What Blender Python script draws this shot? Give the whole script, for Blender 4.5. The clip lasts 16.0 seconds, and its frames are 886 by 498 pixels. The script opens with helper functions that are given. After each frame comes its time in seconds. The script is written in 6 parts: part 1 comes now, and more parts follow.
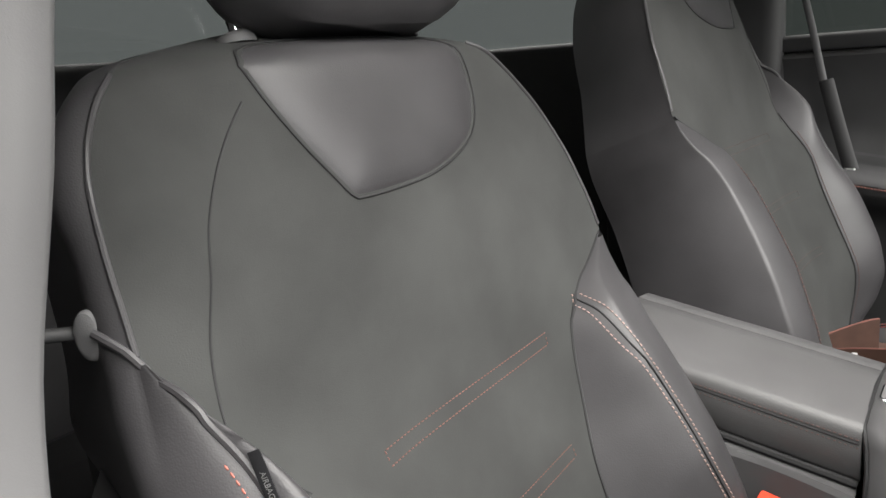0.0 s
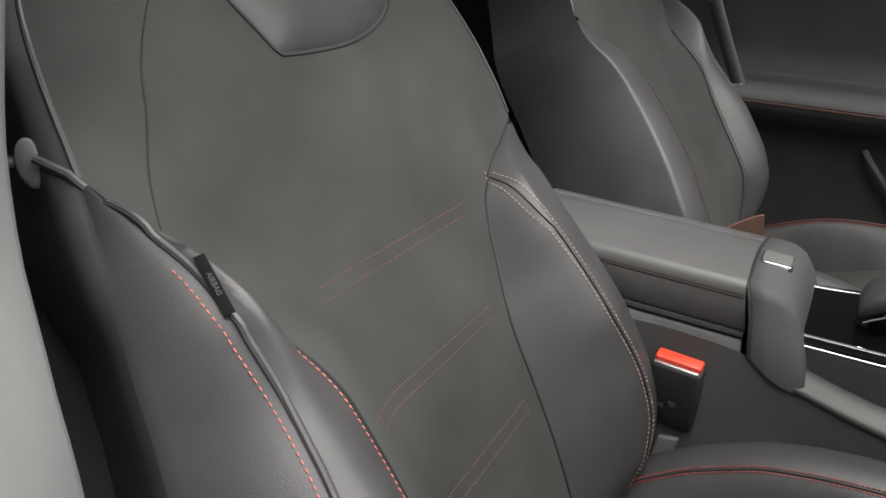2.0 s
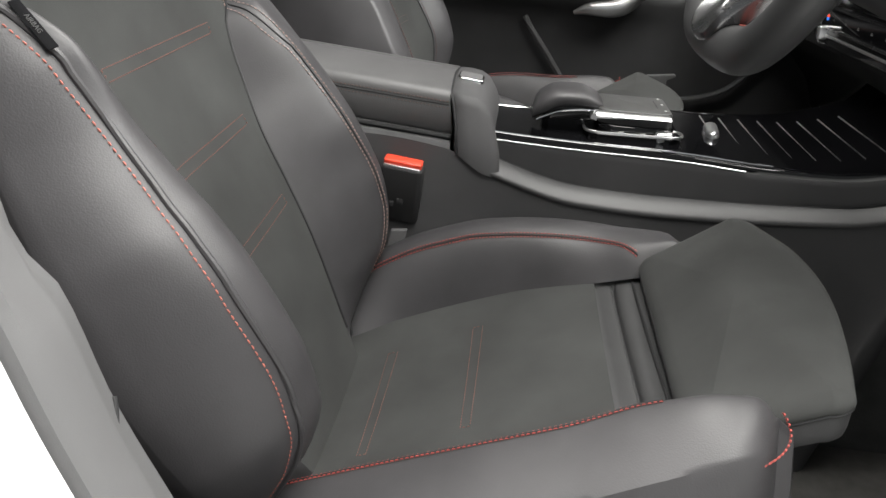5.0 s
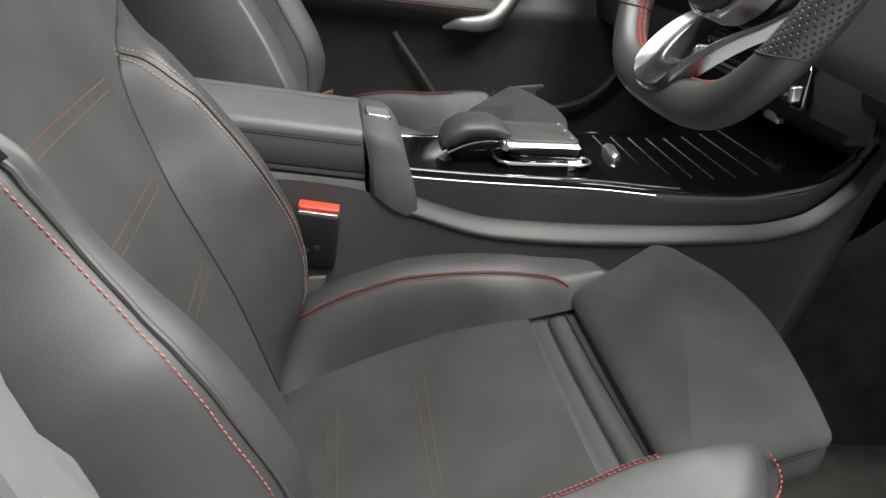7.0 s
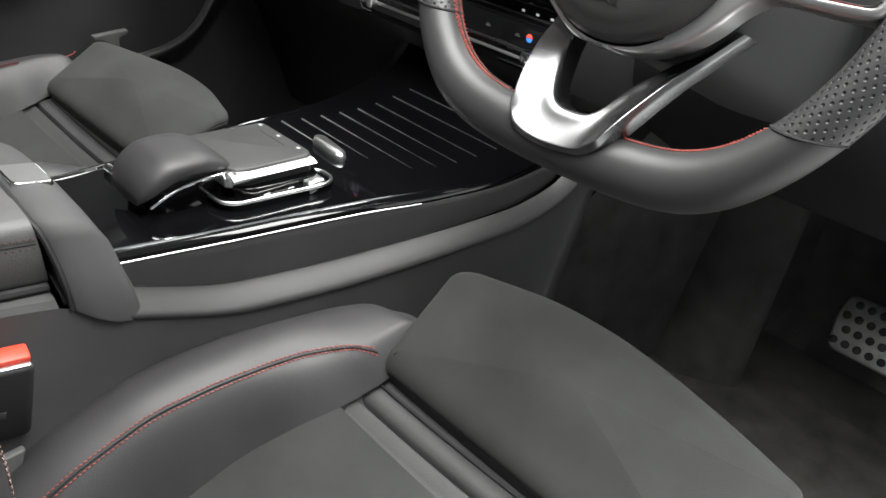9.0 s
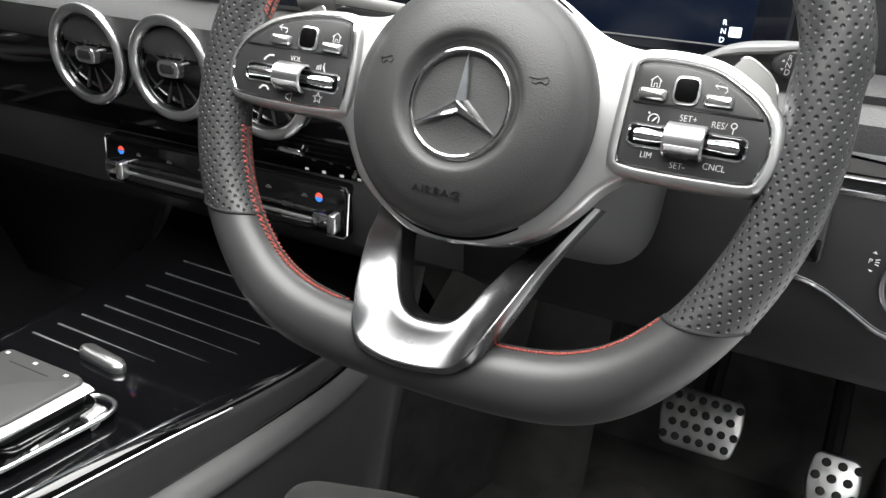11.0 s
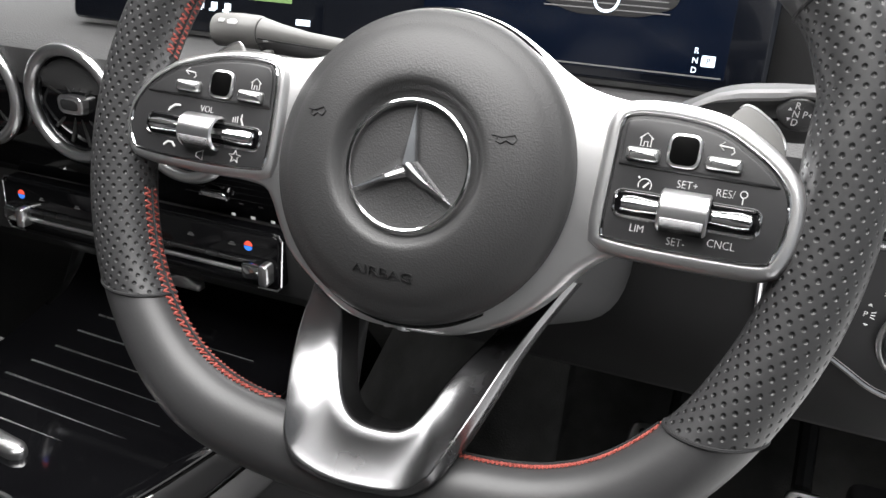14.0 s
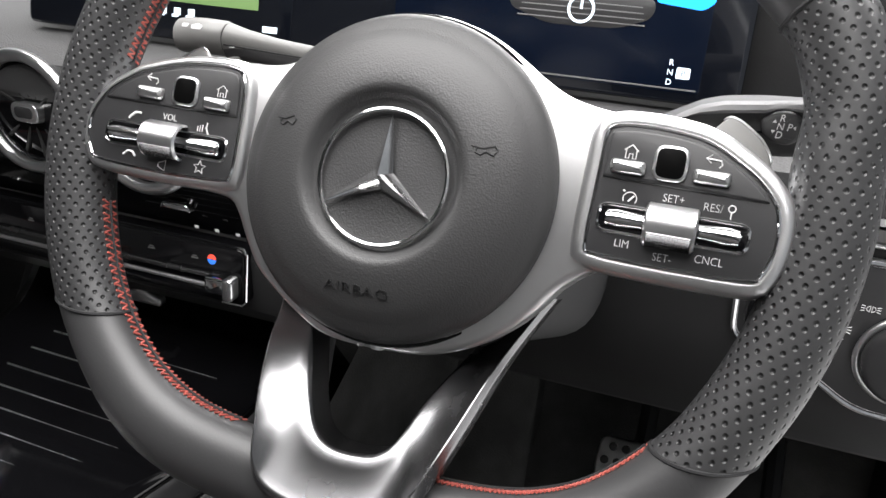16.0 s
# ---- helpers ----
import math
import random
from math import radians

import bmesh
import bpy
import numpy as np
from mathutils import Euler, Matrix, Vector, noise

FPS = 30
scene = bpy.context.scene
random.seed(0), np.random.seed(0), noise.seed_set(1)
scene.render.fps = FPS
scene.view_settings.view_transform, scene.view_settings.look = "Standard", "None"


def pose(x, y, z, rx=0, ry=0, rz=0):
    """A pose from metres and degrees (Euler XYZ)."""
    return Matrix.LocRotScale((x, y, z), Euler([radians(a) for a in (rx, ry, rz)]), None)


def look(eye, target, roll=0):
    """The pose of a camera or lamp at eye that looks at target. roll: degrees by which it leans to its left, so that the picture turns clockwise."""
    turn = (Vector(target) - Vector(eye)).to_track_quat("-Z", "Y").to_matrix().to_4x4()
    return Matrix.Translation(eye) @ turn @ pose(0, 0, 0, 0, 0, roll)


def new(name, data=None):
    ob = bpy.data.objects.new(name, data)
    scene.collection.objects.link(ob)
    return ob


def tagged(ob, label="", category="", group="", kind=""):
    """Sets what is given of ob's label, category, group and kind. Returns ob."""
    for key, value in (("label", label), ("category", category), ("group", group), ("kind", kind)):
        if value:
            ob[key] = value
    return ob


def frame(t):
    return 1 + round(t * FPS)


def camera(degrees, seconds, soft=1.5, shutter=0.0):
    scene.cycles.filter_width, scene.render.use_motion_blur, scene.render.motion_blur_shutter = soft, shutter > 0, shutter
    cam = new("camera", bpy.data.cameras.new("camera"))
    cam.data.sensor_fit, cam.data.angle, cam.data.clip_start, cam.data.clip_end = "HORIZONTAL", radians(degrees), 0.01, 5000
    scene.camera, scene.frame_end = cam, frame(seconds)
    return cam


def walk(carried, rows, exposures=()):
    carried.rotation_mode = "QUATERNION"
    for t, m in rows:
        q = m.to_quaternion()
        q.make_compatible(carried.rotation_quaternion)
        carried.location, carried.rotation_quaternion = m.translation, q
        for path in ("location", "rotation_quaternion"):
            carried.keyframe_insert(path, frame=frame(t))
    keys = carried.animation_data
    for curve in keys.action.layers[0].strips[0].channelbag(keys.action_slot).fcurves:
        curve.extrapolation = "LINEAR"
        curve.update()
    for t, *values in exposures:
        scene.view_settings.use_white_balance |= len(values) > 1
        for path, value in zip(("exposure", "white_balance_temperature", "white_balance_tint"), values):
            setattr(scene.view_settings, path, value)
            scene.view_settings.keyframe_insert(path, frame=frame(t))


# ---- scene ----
cam = camera(57.9, 16.0)
PATH = [
    (0, (0.463, -0.232, 0.805), (-1.123, -1.362, 0.348), -4.6),
    (0.5, (0.481, -0.212, 0.782), (-1.109, -1.322, 0.291), -4.4),
    (1, (0.498, -0.207, 0.763), (-1.114, -1.274, 0.253), -3.8),
    (1.5, (0.507, -0.205, 0.743), (-1.128, -1.229, 0.213), -4.1),
    (2, (0.522, -0.211, 0.736), (-1.154, -1.149, 0.178), -4.9),
    (2.5, (0.544, -0.202, 0.727), (-1.2, -0.954, 0.102), -4.3),
    (3, (0.591, -0.2, 0.711), (-1.177, -0.861, 0.051), -3.4),
    (3.5, (0.637, -0.192, 0.695), (-1.165, -0.742, 0.025), -2.7),
    (4, (0.668, -0.187, 0.673), (-1.168, -0.61, 0.001), -2.3),
    (4.5, (0.696, -0.195, 0.651), (-1.142, -0.518, -0.069), -2.3),
    (6.8, (0.688, -0.325, 0.738), (-1.119, -0.175, -0.107), -3.1),
    (7, (0.646, -0.326, 0.712), (-1.169, -0.134, -0.106), -2.4),
    (7.5, (0.533, -0.368, 0.745), (-1.119, 0.191, -0.235), -2.2),
    (8, (0.451, -0.400, 0.731), (-1.068, 0.322, -0.351), -1.1),
    (8.5, (0.377, -0.428, 0.753), (-1.032, 0.465, -0.350), 0.5),
    (9, (0.286, -0.451, 0.780), (-0.898, 0.720, -0.328), 2.6),
    (9.5, (0.242, -0.447, 0.789), (-0.865, 0.865, -0.238), 2.7),
    (10, (0.214, -0.437, 0.796), (-0.703, 1.06, -0.162), 3.5),
    (12.5, (0.153, -0.334, 0.805), (-0.595, 1.304, -0.064), 1.1),
    (13, (0.151, -0.335, 0.801), (-0.573, 1.323, -0.05), 1.7),
    (13.5, (0.146, -0.33, 0.805), (-0.55, 1.329, -0.068), 1.5),
    (14, (0.136, -0.317, 0.803), (-0.535, 1.35, -0.075), 1.6),
    (14.5, (0.135, -0.315, 0.799), (-0.512, 1.373, -0.057), 1.9),
    (15, (0.132, -0.311, 0.799), (-0.49, 1.379, -0.072), 2.2),
    (15.5, (0.129, -0.31, 0.798), (-0.475, 1.382, -0.083), 2.5),
    (16, (0.126, -0.306, 0.798), (-0.467, 1.404, -0.051), 2.8),
]
walk(cam, [(t, look(eye, target, roll)) for t, eye, target, roll in PATH], [(0, -0.08, 6700, 9), (0.5, -0.58, 6700, 9), (1, -0.72, 6700, 9), (2, -0.52, 6700, 8), (2.5, -0.28, 6690, 8), (3, -0.38, 6680, 8), (4, -0.45, 6660, 8), (4.5, -0.33, 6650, 8), (7, -0.24, 6600, 7), (7.5, -0.08, 6580, 7), (8, -0.08, 6560, 7), (9.5, 0.08, 6500, 7), (12.5, -0.18, 6500, 9), (16, -0.28, 6500, 11)])

# ---- light: a white showroom outside the open door and the windows ----
world = bpy.data.worlds.new("showroom")
scene.world = world
world.use_nodes = True
world.node_tree.nodes["Background"].inputs["Color"].default_value = (0.93, 0.97, 1.0, 1)
world.node_tree.nodes["Background"].inputs["Strength"].default_value = 0.4


def area_lamp(name, eye, target, size_x, size_y, watts, colour=(1, 1, 1)):
    data = bpy.data.lights.new(name, "AREA")
    data.shape, data.size, data.size_y, data.energy, data.color = "RECTANGLE", size_x, size_y, watts, colour
    lamp = new(name, data)
    lamp.matrix_world = look(eye, target)
    return lamp


# Unseen area lights, added to stand in for the showroom's lighting.
area_lamp("overhead_fill_light", (-0.3, -0.5, 3.0), (-0.3, -0.5, 0.0), 3.6, 4.4, 820, (1, 0.985, 0.97))
area_lamp("front_fill_light", (-0.4, 3.4, 2.7), (-0.4, 0.0, 0.7), 3.0, 1.0, 300)
area_lamp("side_fill_light", (1.6, 1.3, 2.9), (-0.1, -0.2, 0.4), 1.6, 1.2, 128, (1, 0.99, 0.975))


# ---- materials ----
def shader(name, colour, rough, metal=0.0, grain=0.0, grain_size=0.001, vary=0.0, vary_size=0.05, spec=0.5, coat=0.0, sheen=0.0, cells=False):
    """A principled surface with a fine relief and a slow change of tone, both at real size."""
    m = bpy.data.materials.new(name)
    m.use_nodes = True
    n, link = m.node_tree.nodes, m.node_tree.links.new
    b = n["Principled BSDF"]
    b.inputs["Base Color"].default_value = (*colour, 1)
    b.inputs["Roughness"].default_value = rough
    b.inputs["Metallic"].default_value = metal
    b.inputs["Specular IOR Level"].default_value = spec
    b.inputs["Coat Weight"].default_value = coat
    b.inputs["Coat Roughness"].default_value = 0.04
    b.inputs["Sheen Weight"].default_value = sheen
    b.inputs["Sheen Roughness"].default_value = 0.4
    at = n.new("ShaderNodeTexCoord")
    if vary:
        slow = n.new("ShaderNodeTexNoise")
        slow.inputs["Scale"].default_value = 1 / vary_size
        slow.inputs["Detail"].default_value = 5
        link(at.outputs["Object"], slow.inputs["Vector"])
        ramp = n.new("ShaderNodeMapRange")
        ramp.inputs["From Min"].default_value, ramp.inputs["From Max"].default_value = 0.3, 0.7
        ramp.inputs["To Min"].default_value, ramp.inputs["To Max"].default_value = 1 - vary, 1 + vary
        link(slow.outputs["Fac"], ramp.inputs["Value"])
        mix = n.new("ShaderNodeVectorMath")
        mix.operation = "SCALE"
        mix.inputs[0].default_value = colour
        link(ramp.outputs["Result"], mix.inputs["Scale"])
        link(mix.outputs["Vector"], b.inputs["Base Color"])
        rr = n.new("ShaderNodeMapRange")
        rr.inputs["To Min"].default_value, rr.inputs["To Max"].default_value = max(0.02, rough * (1 - vary * 0.6)), min(1, rough * (1 + vary * 0.6))
        link(slow.outputs["Fac"], rr.inputs["Value"])
        link(rr.outputs["Result"], b.inputs["Roughness"])
    if grain:
        fine = n.new("ShaderNodeTexVoronoi" if cells else "ShaderNodeTexNoise")
        fine.inputs["Scale"].default_value = 1 / grain_size
        if cells:
            fine.feature = "SMOOTH_F1"
        else:
            fine.inputs["Detail"].default_value = 3
        link(at.outputs["Object"], fine.inputs["Vector"])
        bump = n.new("ShaderNodeBump")
        bump.inputs["Strength"].default_value = grain
        bump.inputs["Distance"].default_value = grain_size * 0.4
        link(fine.outputs["Distance" if cells else "Fac"], bump.inputs["Height"])
        link(bump.outputs["Normal"], b.inputs["Normal"])
    return m


def glow(name, colour, strength):
    m = shader(name, colour, 0.2)
    b = m.node_tree.nodes["Principled BSDF"]
    b.inputs["Emission Color"].default_value = (*colour, 1)
    b.inputs["Emission Strength"].default_value = strength
    return m


def perforated(name, colour, rough):
    """Leather with staggered round perforations, laid out in metres on the UV map."""
    m = shader(name, colour, rough, vary=0.1, vary_size=0.03)
    n, link = m.node_tree.nodes, m.node_tree.links.new
    b = n["Principled BSDF"]
    uv = n.new("ShaderNodeTexCoord")
    heights = []
    cell = (0.0071, 0.0058, 1.0)
    for shift in (0.0, 0.5):
        mp = n.new("ShaderNodeMapping")
        mp.inputs["Scale"].default_value = (1 / cell[0], 1 / cell[1], 1)
        mp.inputs["Location"].default_value = (shift, shift, 0)
        link(uv.outputs["UV"], mp.inputs["Vector"])
        fr = n.new("ShaderNodeVectorMath")
        fr.operation = "FRACTION"
        link(mp.outputs["Vector"], fr.inputs[0])
        metres = n.new("ShaderNodeVectorMath")
        metres.operation = "MULTIPLY"
        metres.inputs[1].default_value = cell
        link(fr.outputs["Vector"], metres.inputs[0])
        d = n.new("ShaderNodeVectorMath")
        d.operation = "DISTANCE"
        d.inputs[1].default_value = (cell[0] / 2, cell[1] / 2, 0)
        link(metres.outputs["Vector"], d.inputs[0])
        heights.append(d)
    low = n.new("ShaderNodeMath")
    low.operation = "MINIMUM"
    for i, d in enumerate(heights):
        link(d.outputs["Value"], low.inputs[i])
    dip = n.new("ShaderNodeMapRange")
    dip.interpolation_type = "SMOOTHSTEP"
    dip.inputs["From Min"].default_value, dip.inputs["From Max"].default_value = 0.0003, 0.0013
    link(low.outputs["Value"], dip.inputs["Value"])
    bump = n.new("ShaderNodeBump")
    bump.inputs["Strength"].default_value, bump.inputs["Distance"].default_value = 1.0, 0.0009
    link(dip.outputs["Result"], bump.inputs["Height"])
    link(bump.outputs["Normal"], b.inputs["Normal"])
    # Shade inside the holes is painted in as a darker base colour.
    pit_shade = n.new("ShaderNodeMapRange")
    pit_shade.inputs["To Min"].default_value, pit_shade.inputs["To Max"].default_value = 0.25, 1.0
    link(dip.outputs["Result"], pit_shade.inputs["Value"])
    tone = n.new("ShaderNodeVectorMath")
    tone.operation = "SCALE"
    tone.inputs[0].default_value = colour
    link(pit_shade.outputs["Result"], tone.inputs["Scale"])
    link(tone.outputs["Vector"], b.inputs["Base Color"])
    return m


LEATHER = shader("black_leather", (0.0428, 0.0412, 0.0435), 0.47, grain=0.2, grain_size=0.0011, vary=0.15, vary_size=0.06, cells=True)
ARM_LEATHER = shader("armrest_leather", (0.088, 0.0865, 0.088), 0.48, grain=0.25, grain_size=0.0012, vary=0.1, vary_size=0.06, cells=True)
SUEDE = shader("black_suede", (0.0425, 0.0435, 0.0425), 0.95, grain=0.4, grain_size=0.0009, vary=0.2, vary_size=0.08, spec=0.15, sheen=0.06)
WHEEL_LEATHER = shader("wheel_leather", (0.035, 0.035, 0.036), 0.42, grain=0.08, grain_size=0.0015, vary=0.1, vary_size=0.05)
WHEEL_PERF = perforated("perforated_leather", (0.032, 0.032, 0.033), 0.4)
HUB = shader("grained_black_plastic", (0.031, 0.031, 0.0315), 0.5, grain=0.42, grain_size=0.00075, vary=0.06, vary_size=0.08, cells=True)
PLASTIC = shader("soft_black_plastic", (0.07, 0.069, 0.071), 0.6, grain=0.3, grain_size=0.0008, vary=0.1, vary_size=0.07, spec=0.25)
DOOR_PLASTIC = shader("door_plastic", (0.038, 0.038, 0.039), 0.58, grain=0.2, grain_size=0.001, vary=0.12, vary_size=0.06)
PLASTIC_LIP = shader("smooth_dark_plastic", (0.043, 0.0425, 0.0438), 0.48, grain=0.12, grain_size=0.0008, vary=0.08, vary_size=0.07)
PLASTIC_DARK = shader("dark_plastic", (0.03, 0.03, 0.031), 0.6, grain=0.2, grain_size=0.001, vary=0.12, vary_size=0.06)
PILLAR = shader("grey_trim_plastic", (0.115, 0.114, 0.116), 0.6, grain=0.4, grain_size=0.0009, vary=0.06, vary_size=0.08)
PIANO = shader("piano_black", (0.003, 0.003, 0.0035), 0.07, vary=0.2, vary_size=0.1, spec=0.4, coat=0.25)
SATIN = shader("satin_silver", (0.7, 0.7, 0.705), 0.34, metal=1.0, grain=0.012, grain_size=0.0006, vary=0.06, vary_size=0.03)
SATIN_DARK = shader("brushed_dark_silver", (0.2, 0.2, 0.205), 0.27, metal=1.0, grain=0.02, grain_size=0.0006, vary=0.08, vary_size=0.03)
SATIN_BRIGHT = shader("bright_satin_silver", (0.85, 0.85, 0.86), 0.28, metal=1.0, vary=0.05, vary_size=0.02)
CHROME = shader("chrome", (0.78, 0.78, 0.79), 0.09, metal=1.0, vary=0.2, vary_size=0.02)
STEEL = shader("brushed_steel", (0.6, 0.6, 0.6), 0.33, metal=1.0, grain=0.1, grain_size=0.0006, vary=0.15, vary_size=0.02)
PANEL = shader("matt_switch_panel", (0.022, 0.022, 0.023), 0.38, grain=0.1, grain_size=0.0006, vary=0.08, vary_size=0.03)
TOUCH = shader("touchpad_surface", (0.042, 0.042, 0.042), 0.5, grain=0.15, grain_size=0.0005, vary=0.06, vary_size=0.02)
RED_SOFT = shader("soft_red_thread", (0.33, 0.06, 0.05), 0.75, vary=0.15, vary_size=0.01)
WHEEL_THREAD = shader("crimson_thread", (0.37, 0.08, 0.062), 0.7, vary=0.2, vary_size=0.01)
RED_THREAD = shader("red_thread", (0.4, 0.12, 0.09), 0.7, vary=0.15, vary_size=0.01)
TAN_THREAD = shader("rose_grey_thread", (0.34, 0.23, 0.2), 0.75, vary=0.15, vary_size=0.01)
DARK_THREAD = shader("dark_thread", (0.07, 0.05, 0.045), 0.8, vary=0.15, vary_size=0.01)
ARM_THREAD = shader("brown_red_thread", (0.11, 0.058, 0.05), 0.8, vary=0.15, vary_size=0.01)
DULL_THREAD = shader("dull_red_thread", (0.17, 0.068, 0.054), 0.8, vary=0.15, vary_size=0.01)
SEAM = shader("dark_seam", (0.012, 0.012, 0.013), 0.7, vary=0.1, vary_size=0.02)
RED_BUTTON = shader("red_plastic", (0.72, 0.06, 0.03), 0.35, vary=0.06, vary_size=0.02)
RIB = shader("dull_metal_rib", (0.85, 0.85, 0.85), 0.3, metal=1.0, vary=0.3, vary_size=0.02)
CARPET = shader("black_carpet", (0.075, 0.075, 0.073), 0.95, grain=1.0, grain_size=0.0025, vary=0.3, vary_size=0.06, spec=0.1)
MAT = shader("velour_mat", (0.09, 0.087, 0.083), 0.95, grain=1.0, grain_size=0.002, vary=0.35, vary_size=0.05, spec=0.1)
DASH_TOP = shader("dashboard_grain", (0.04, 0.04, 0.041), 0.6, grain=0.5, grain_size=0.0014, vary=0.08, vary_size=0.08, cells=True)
STALK = shader("mid_grey_plastic", (0.17, 0.168, 0.163), 0.38, grain=0.05, grain_size=0.0006, vary=0.06, vary_size=0.03)
FOLD = shader("dark_fold_leather", (0.034, 0.034, 0.035), 0.6, grain=0.25, grain_size=0.0012, vary=0.12, vary_size=0.05, cells=True)
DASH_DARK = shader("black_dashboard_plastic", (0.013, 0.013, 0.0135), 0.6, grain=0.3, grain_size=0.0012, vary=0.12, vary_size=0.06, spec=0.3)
PITCH = shader("matt_black_glass", (0.002, 0.002, 0.002), 0.35, vary=0.1, vary_size=0.01, spec=0.06)
RUBBER = shader("black_rubber", (0.012, 0.012, 0.012), 0.6, vary=0.1, vary_size=0.01)
PRINT = shader("white_print", (0.6, 0.6, 0.6), 0.5, vary=0.05, vary_size=0.01)
EMBOSS = shader("embossed_plastic", (0.018, 0.018, 0.0185), 0.45, vary=0.06, vary_size=0.01)
BODY_PAINT = shader("white_body_paint", (0.82, 0.82, 0.82), 0.25, vary=0.02, vary_size=0.3, coat=0.6)
TAG = shader("black_woven_tag", (0.01, 0.01, 0.011), 0.8, grain=0.4, grain_size=0.0006, vary=0.1, vary_size=0.004, spec=0.08)
DULL_WHITE = shader("grey_print", (0.085, 0.085, 0.085), 0.7, vary=0.1, vary_size=0.004)
# Pale so that the unseen roof throws light back into the cabin.
ROOF_PALE = shader("pale_unseen_roof", (0.5, 0.5, 0.49), 0.9, grain=0.3, grain_size=0.001, vary=0.05, vary_size=0.1)
BROWN = shader("brown_leather_strap", (0.07, 0.035, 0.025), 0.6, grain=0.2, grain_size=0.001, vary=0.15, vary_size=0.02)
WHITE_FLOOR = shader("pale_showroom_floor", (0.5, 0.5, 0.5), 0.35, vary=0.04, vary_size=0.6)
TINT = shader("tinted_glass", (0.1, 0.115, 0.105), 0.02)
TINT.node_tree.nodes["Principled BSDF"].inputs["Transmission Weight"].default_value = 1.0
REAR_GLASS = shader("rear_tinted_glass", (0.3, 0.32, 0.31), 0.02)
REAR_GLASS.node_tree.nodes["Principled BSDF"].inputs["Transmission Weight"].default_value = 1.0
SCREEN = shader("display_glass", (0.004, 0.005, 0.008), 0.08, vary=0.1, vary_size=0.1, coat=0.5)
GLOW_NAVY = glow("display_navy", (0.001, 0.003, 0.009), 0.55)
GLOW_BLUE = glow("display_blue", (0.02, 0.35, 1.0), 1.6)
GLOW_WHITE = glow("display_white", (0.8, 0.9, 1.0), 1.2)
GLOW_GREEN = glow("display_green", (0.16, 0.26, 0.1), 0.5)
GLOW_RED = glow("warm_mark", (1.0, 0.1, 0.06), 0.6)
GLOW_COLD = glow("cold_mark", (0.05, 0.25, 1.0), 0.6)


# ---- mesh helpers ----
ROOT = {}


def thing(name, at, label, category, group="", kind=""):
    ob = new(name)
    ob.location = at
    ob.empty_display_size = 0.05
    ROOT[ob] = Vector(at)
    return tagged(ob, label, category, group, kind)


def fill(me, geom):
    me.from_pydata(geom[0], [], geom[1])
    bm = bmesh.new()
    bm.from_mesh(me)
    bmesh.ops.recalc_face_normals(bm, faces=bm.faces)
    bm.to_mesh(me)
    bm.free()


def part(name, geom, material, parent=None, label="", sharp=40, uvs=None):
    """One mesh, given in world metres, under a thing or a part."""
    base = ROOT.get(parent, Vector((0, 0, 0)))
    verts = [tuple(Vector(v) - base) for v in geom[0]]
    me = bpy.data.meshes.new(name)
    if uvs is None:
        fill(me, (verts, geom[1]))
    else:
        me.from_pydata(verts, [], geom[1])
        layer = me.uv_layers.new(name="UVMap")
        for loop in me.loops:
            layer.data[loop.index].uv = uvs[loop.vertex_index]
    me.shade_smooth()
    me.set_sharp_from_angle(angle=radians(sharp))
    me.materials.append(material)
    ob = new(name, me)
    if parent is not None:
        ob.parent = parent
    ROOT[ob] = base
    return tagged(ob, label)


def lerp(table, x):
    """Smooth reading of a short table of (x, value)."""
    xs, ys = [p[0] for p in table], [p[1] for p in table]
    if x <= xs[0]:
        return ys[0]
    if x >= xs[-1]:
        return ys[-1]
    i = next(k for k in range(len(xs) - 1) if x <= xs[k + 1])
    def slope(k):
        if k == 0 or k == len(xs) - 1:
            a, b = (0, 1) if k == 0 else (len(xs) - 2, len(xs) - 1)
            return (ys[b] - ys[a]) / (xs[b] - xs[a])
        d0 = (ys[k] - ys[k - 1]) / (xs[k] - xs[k - 1])
        d1 = (ys[k + 1] - ys[k]) / (xs[k + 1] - xs[k])
        return 0 if d0 * d1 <= 0 else 2 * d0 * d1 / (d0 + d1)
    h = xs[i + 1] - xs[i]
    s = (x - xs[i]) / h
    return ((1 + 2 * s) * (1 - s) ** 2 * ys[i] + s * (1 - s) ** 2 * h * slope(i)
            + s * s * (3 - 2 * s) * ys[i + 1] + s * s * (s - 1) * h * slope(i + 1))


def smooth(x):
    x = min(1, max(0, x))
    return x * x * (3 - 2 * x)


def merge(*geoms):
    verts, faces = [], []
    for v, f in geoms:
        k = len(verts)
        verts += list(v)
        faces += [tuple(i + k for i in face) for face in f]
    return verts, faces


def sheet(rows, ring=False, ends=False):
    """Quads between rows of points; ring closes each row; ends caps the first and last row."""
    m = len(rows[0])
    verts = [tuple(p) for row in rows for p in row]
    faces = []
    for i in range(len(rows) - 1):
        for j in range(m if ring else m - 1):
            k = (j + 1) % m
            faces.append((i * m + j, i * m + k, (i + 1) * m + k, (i + 1) * m + j))
    if ends:
        faces.append(tuple(range(m)))
        faces.append(tuple((len(rows) - 1) * m + j for j in range(m)))
    return verts, faces


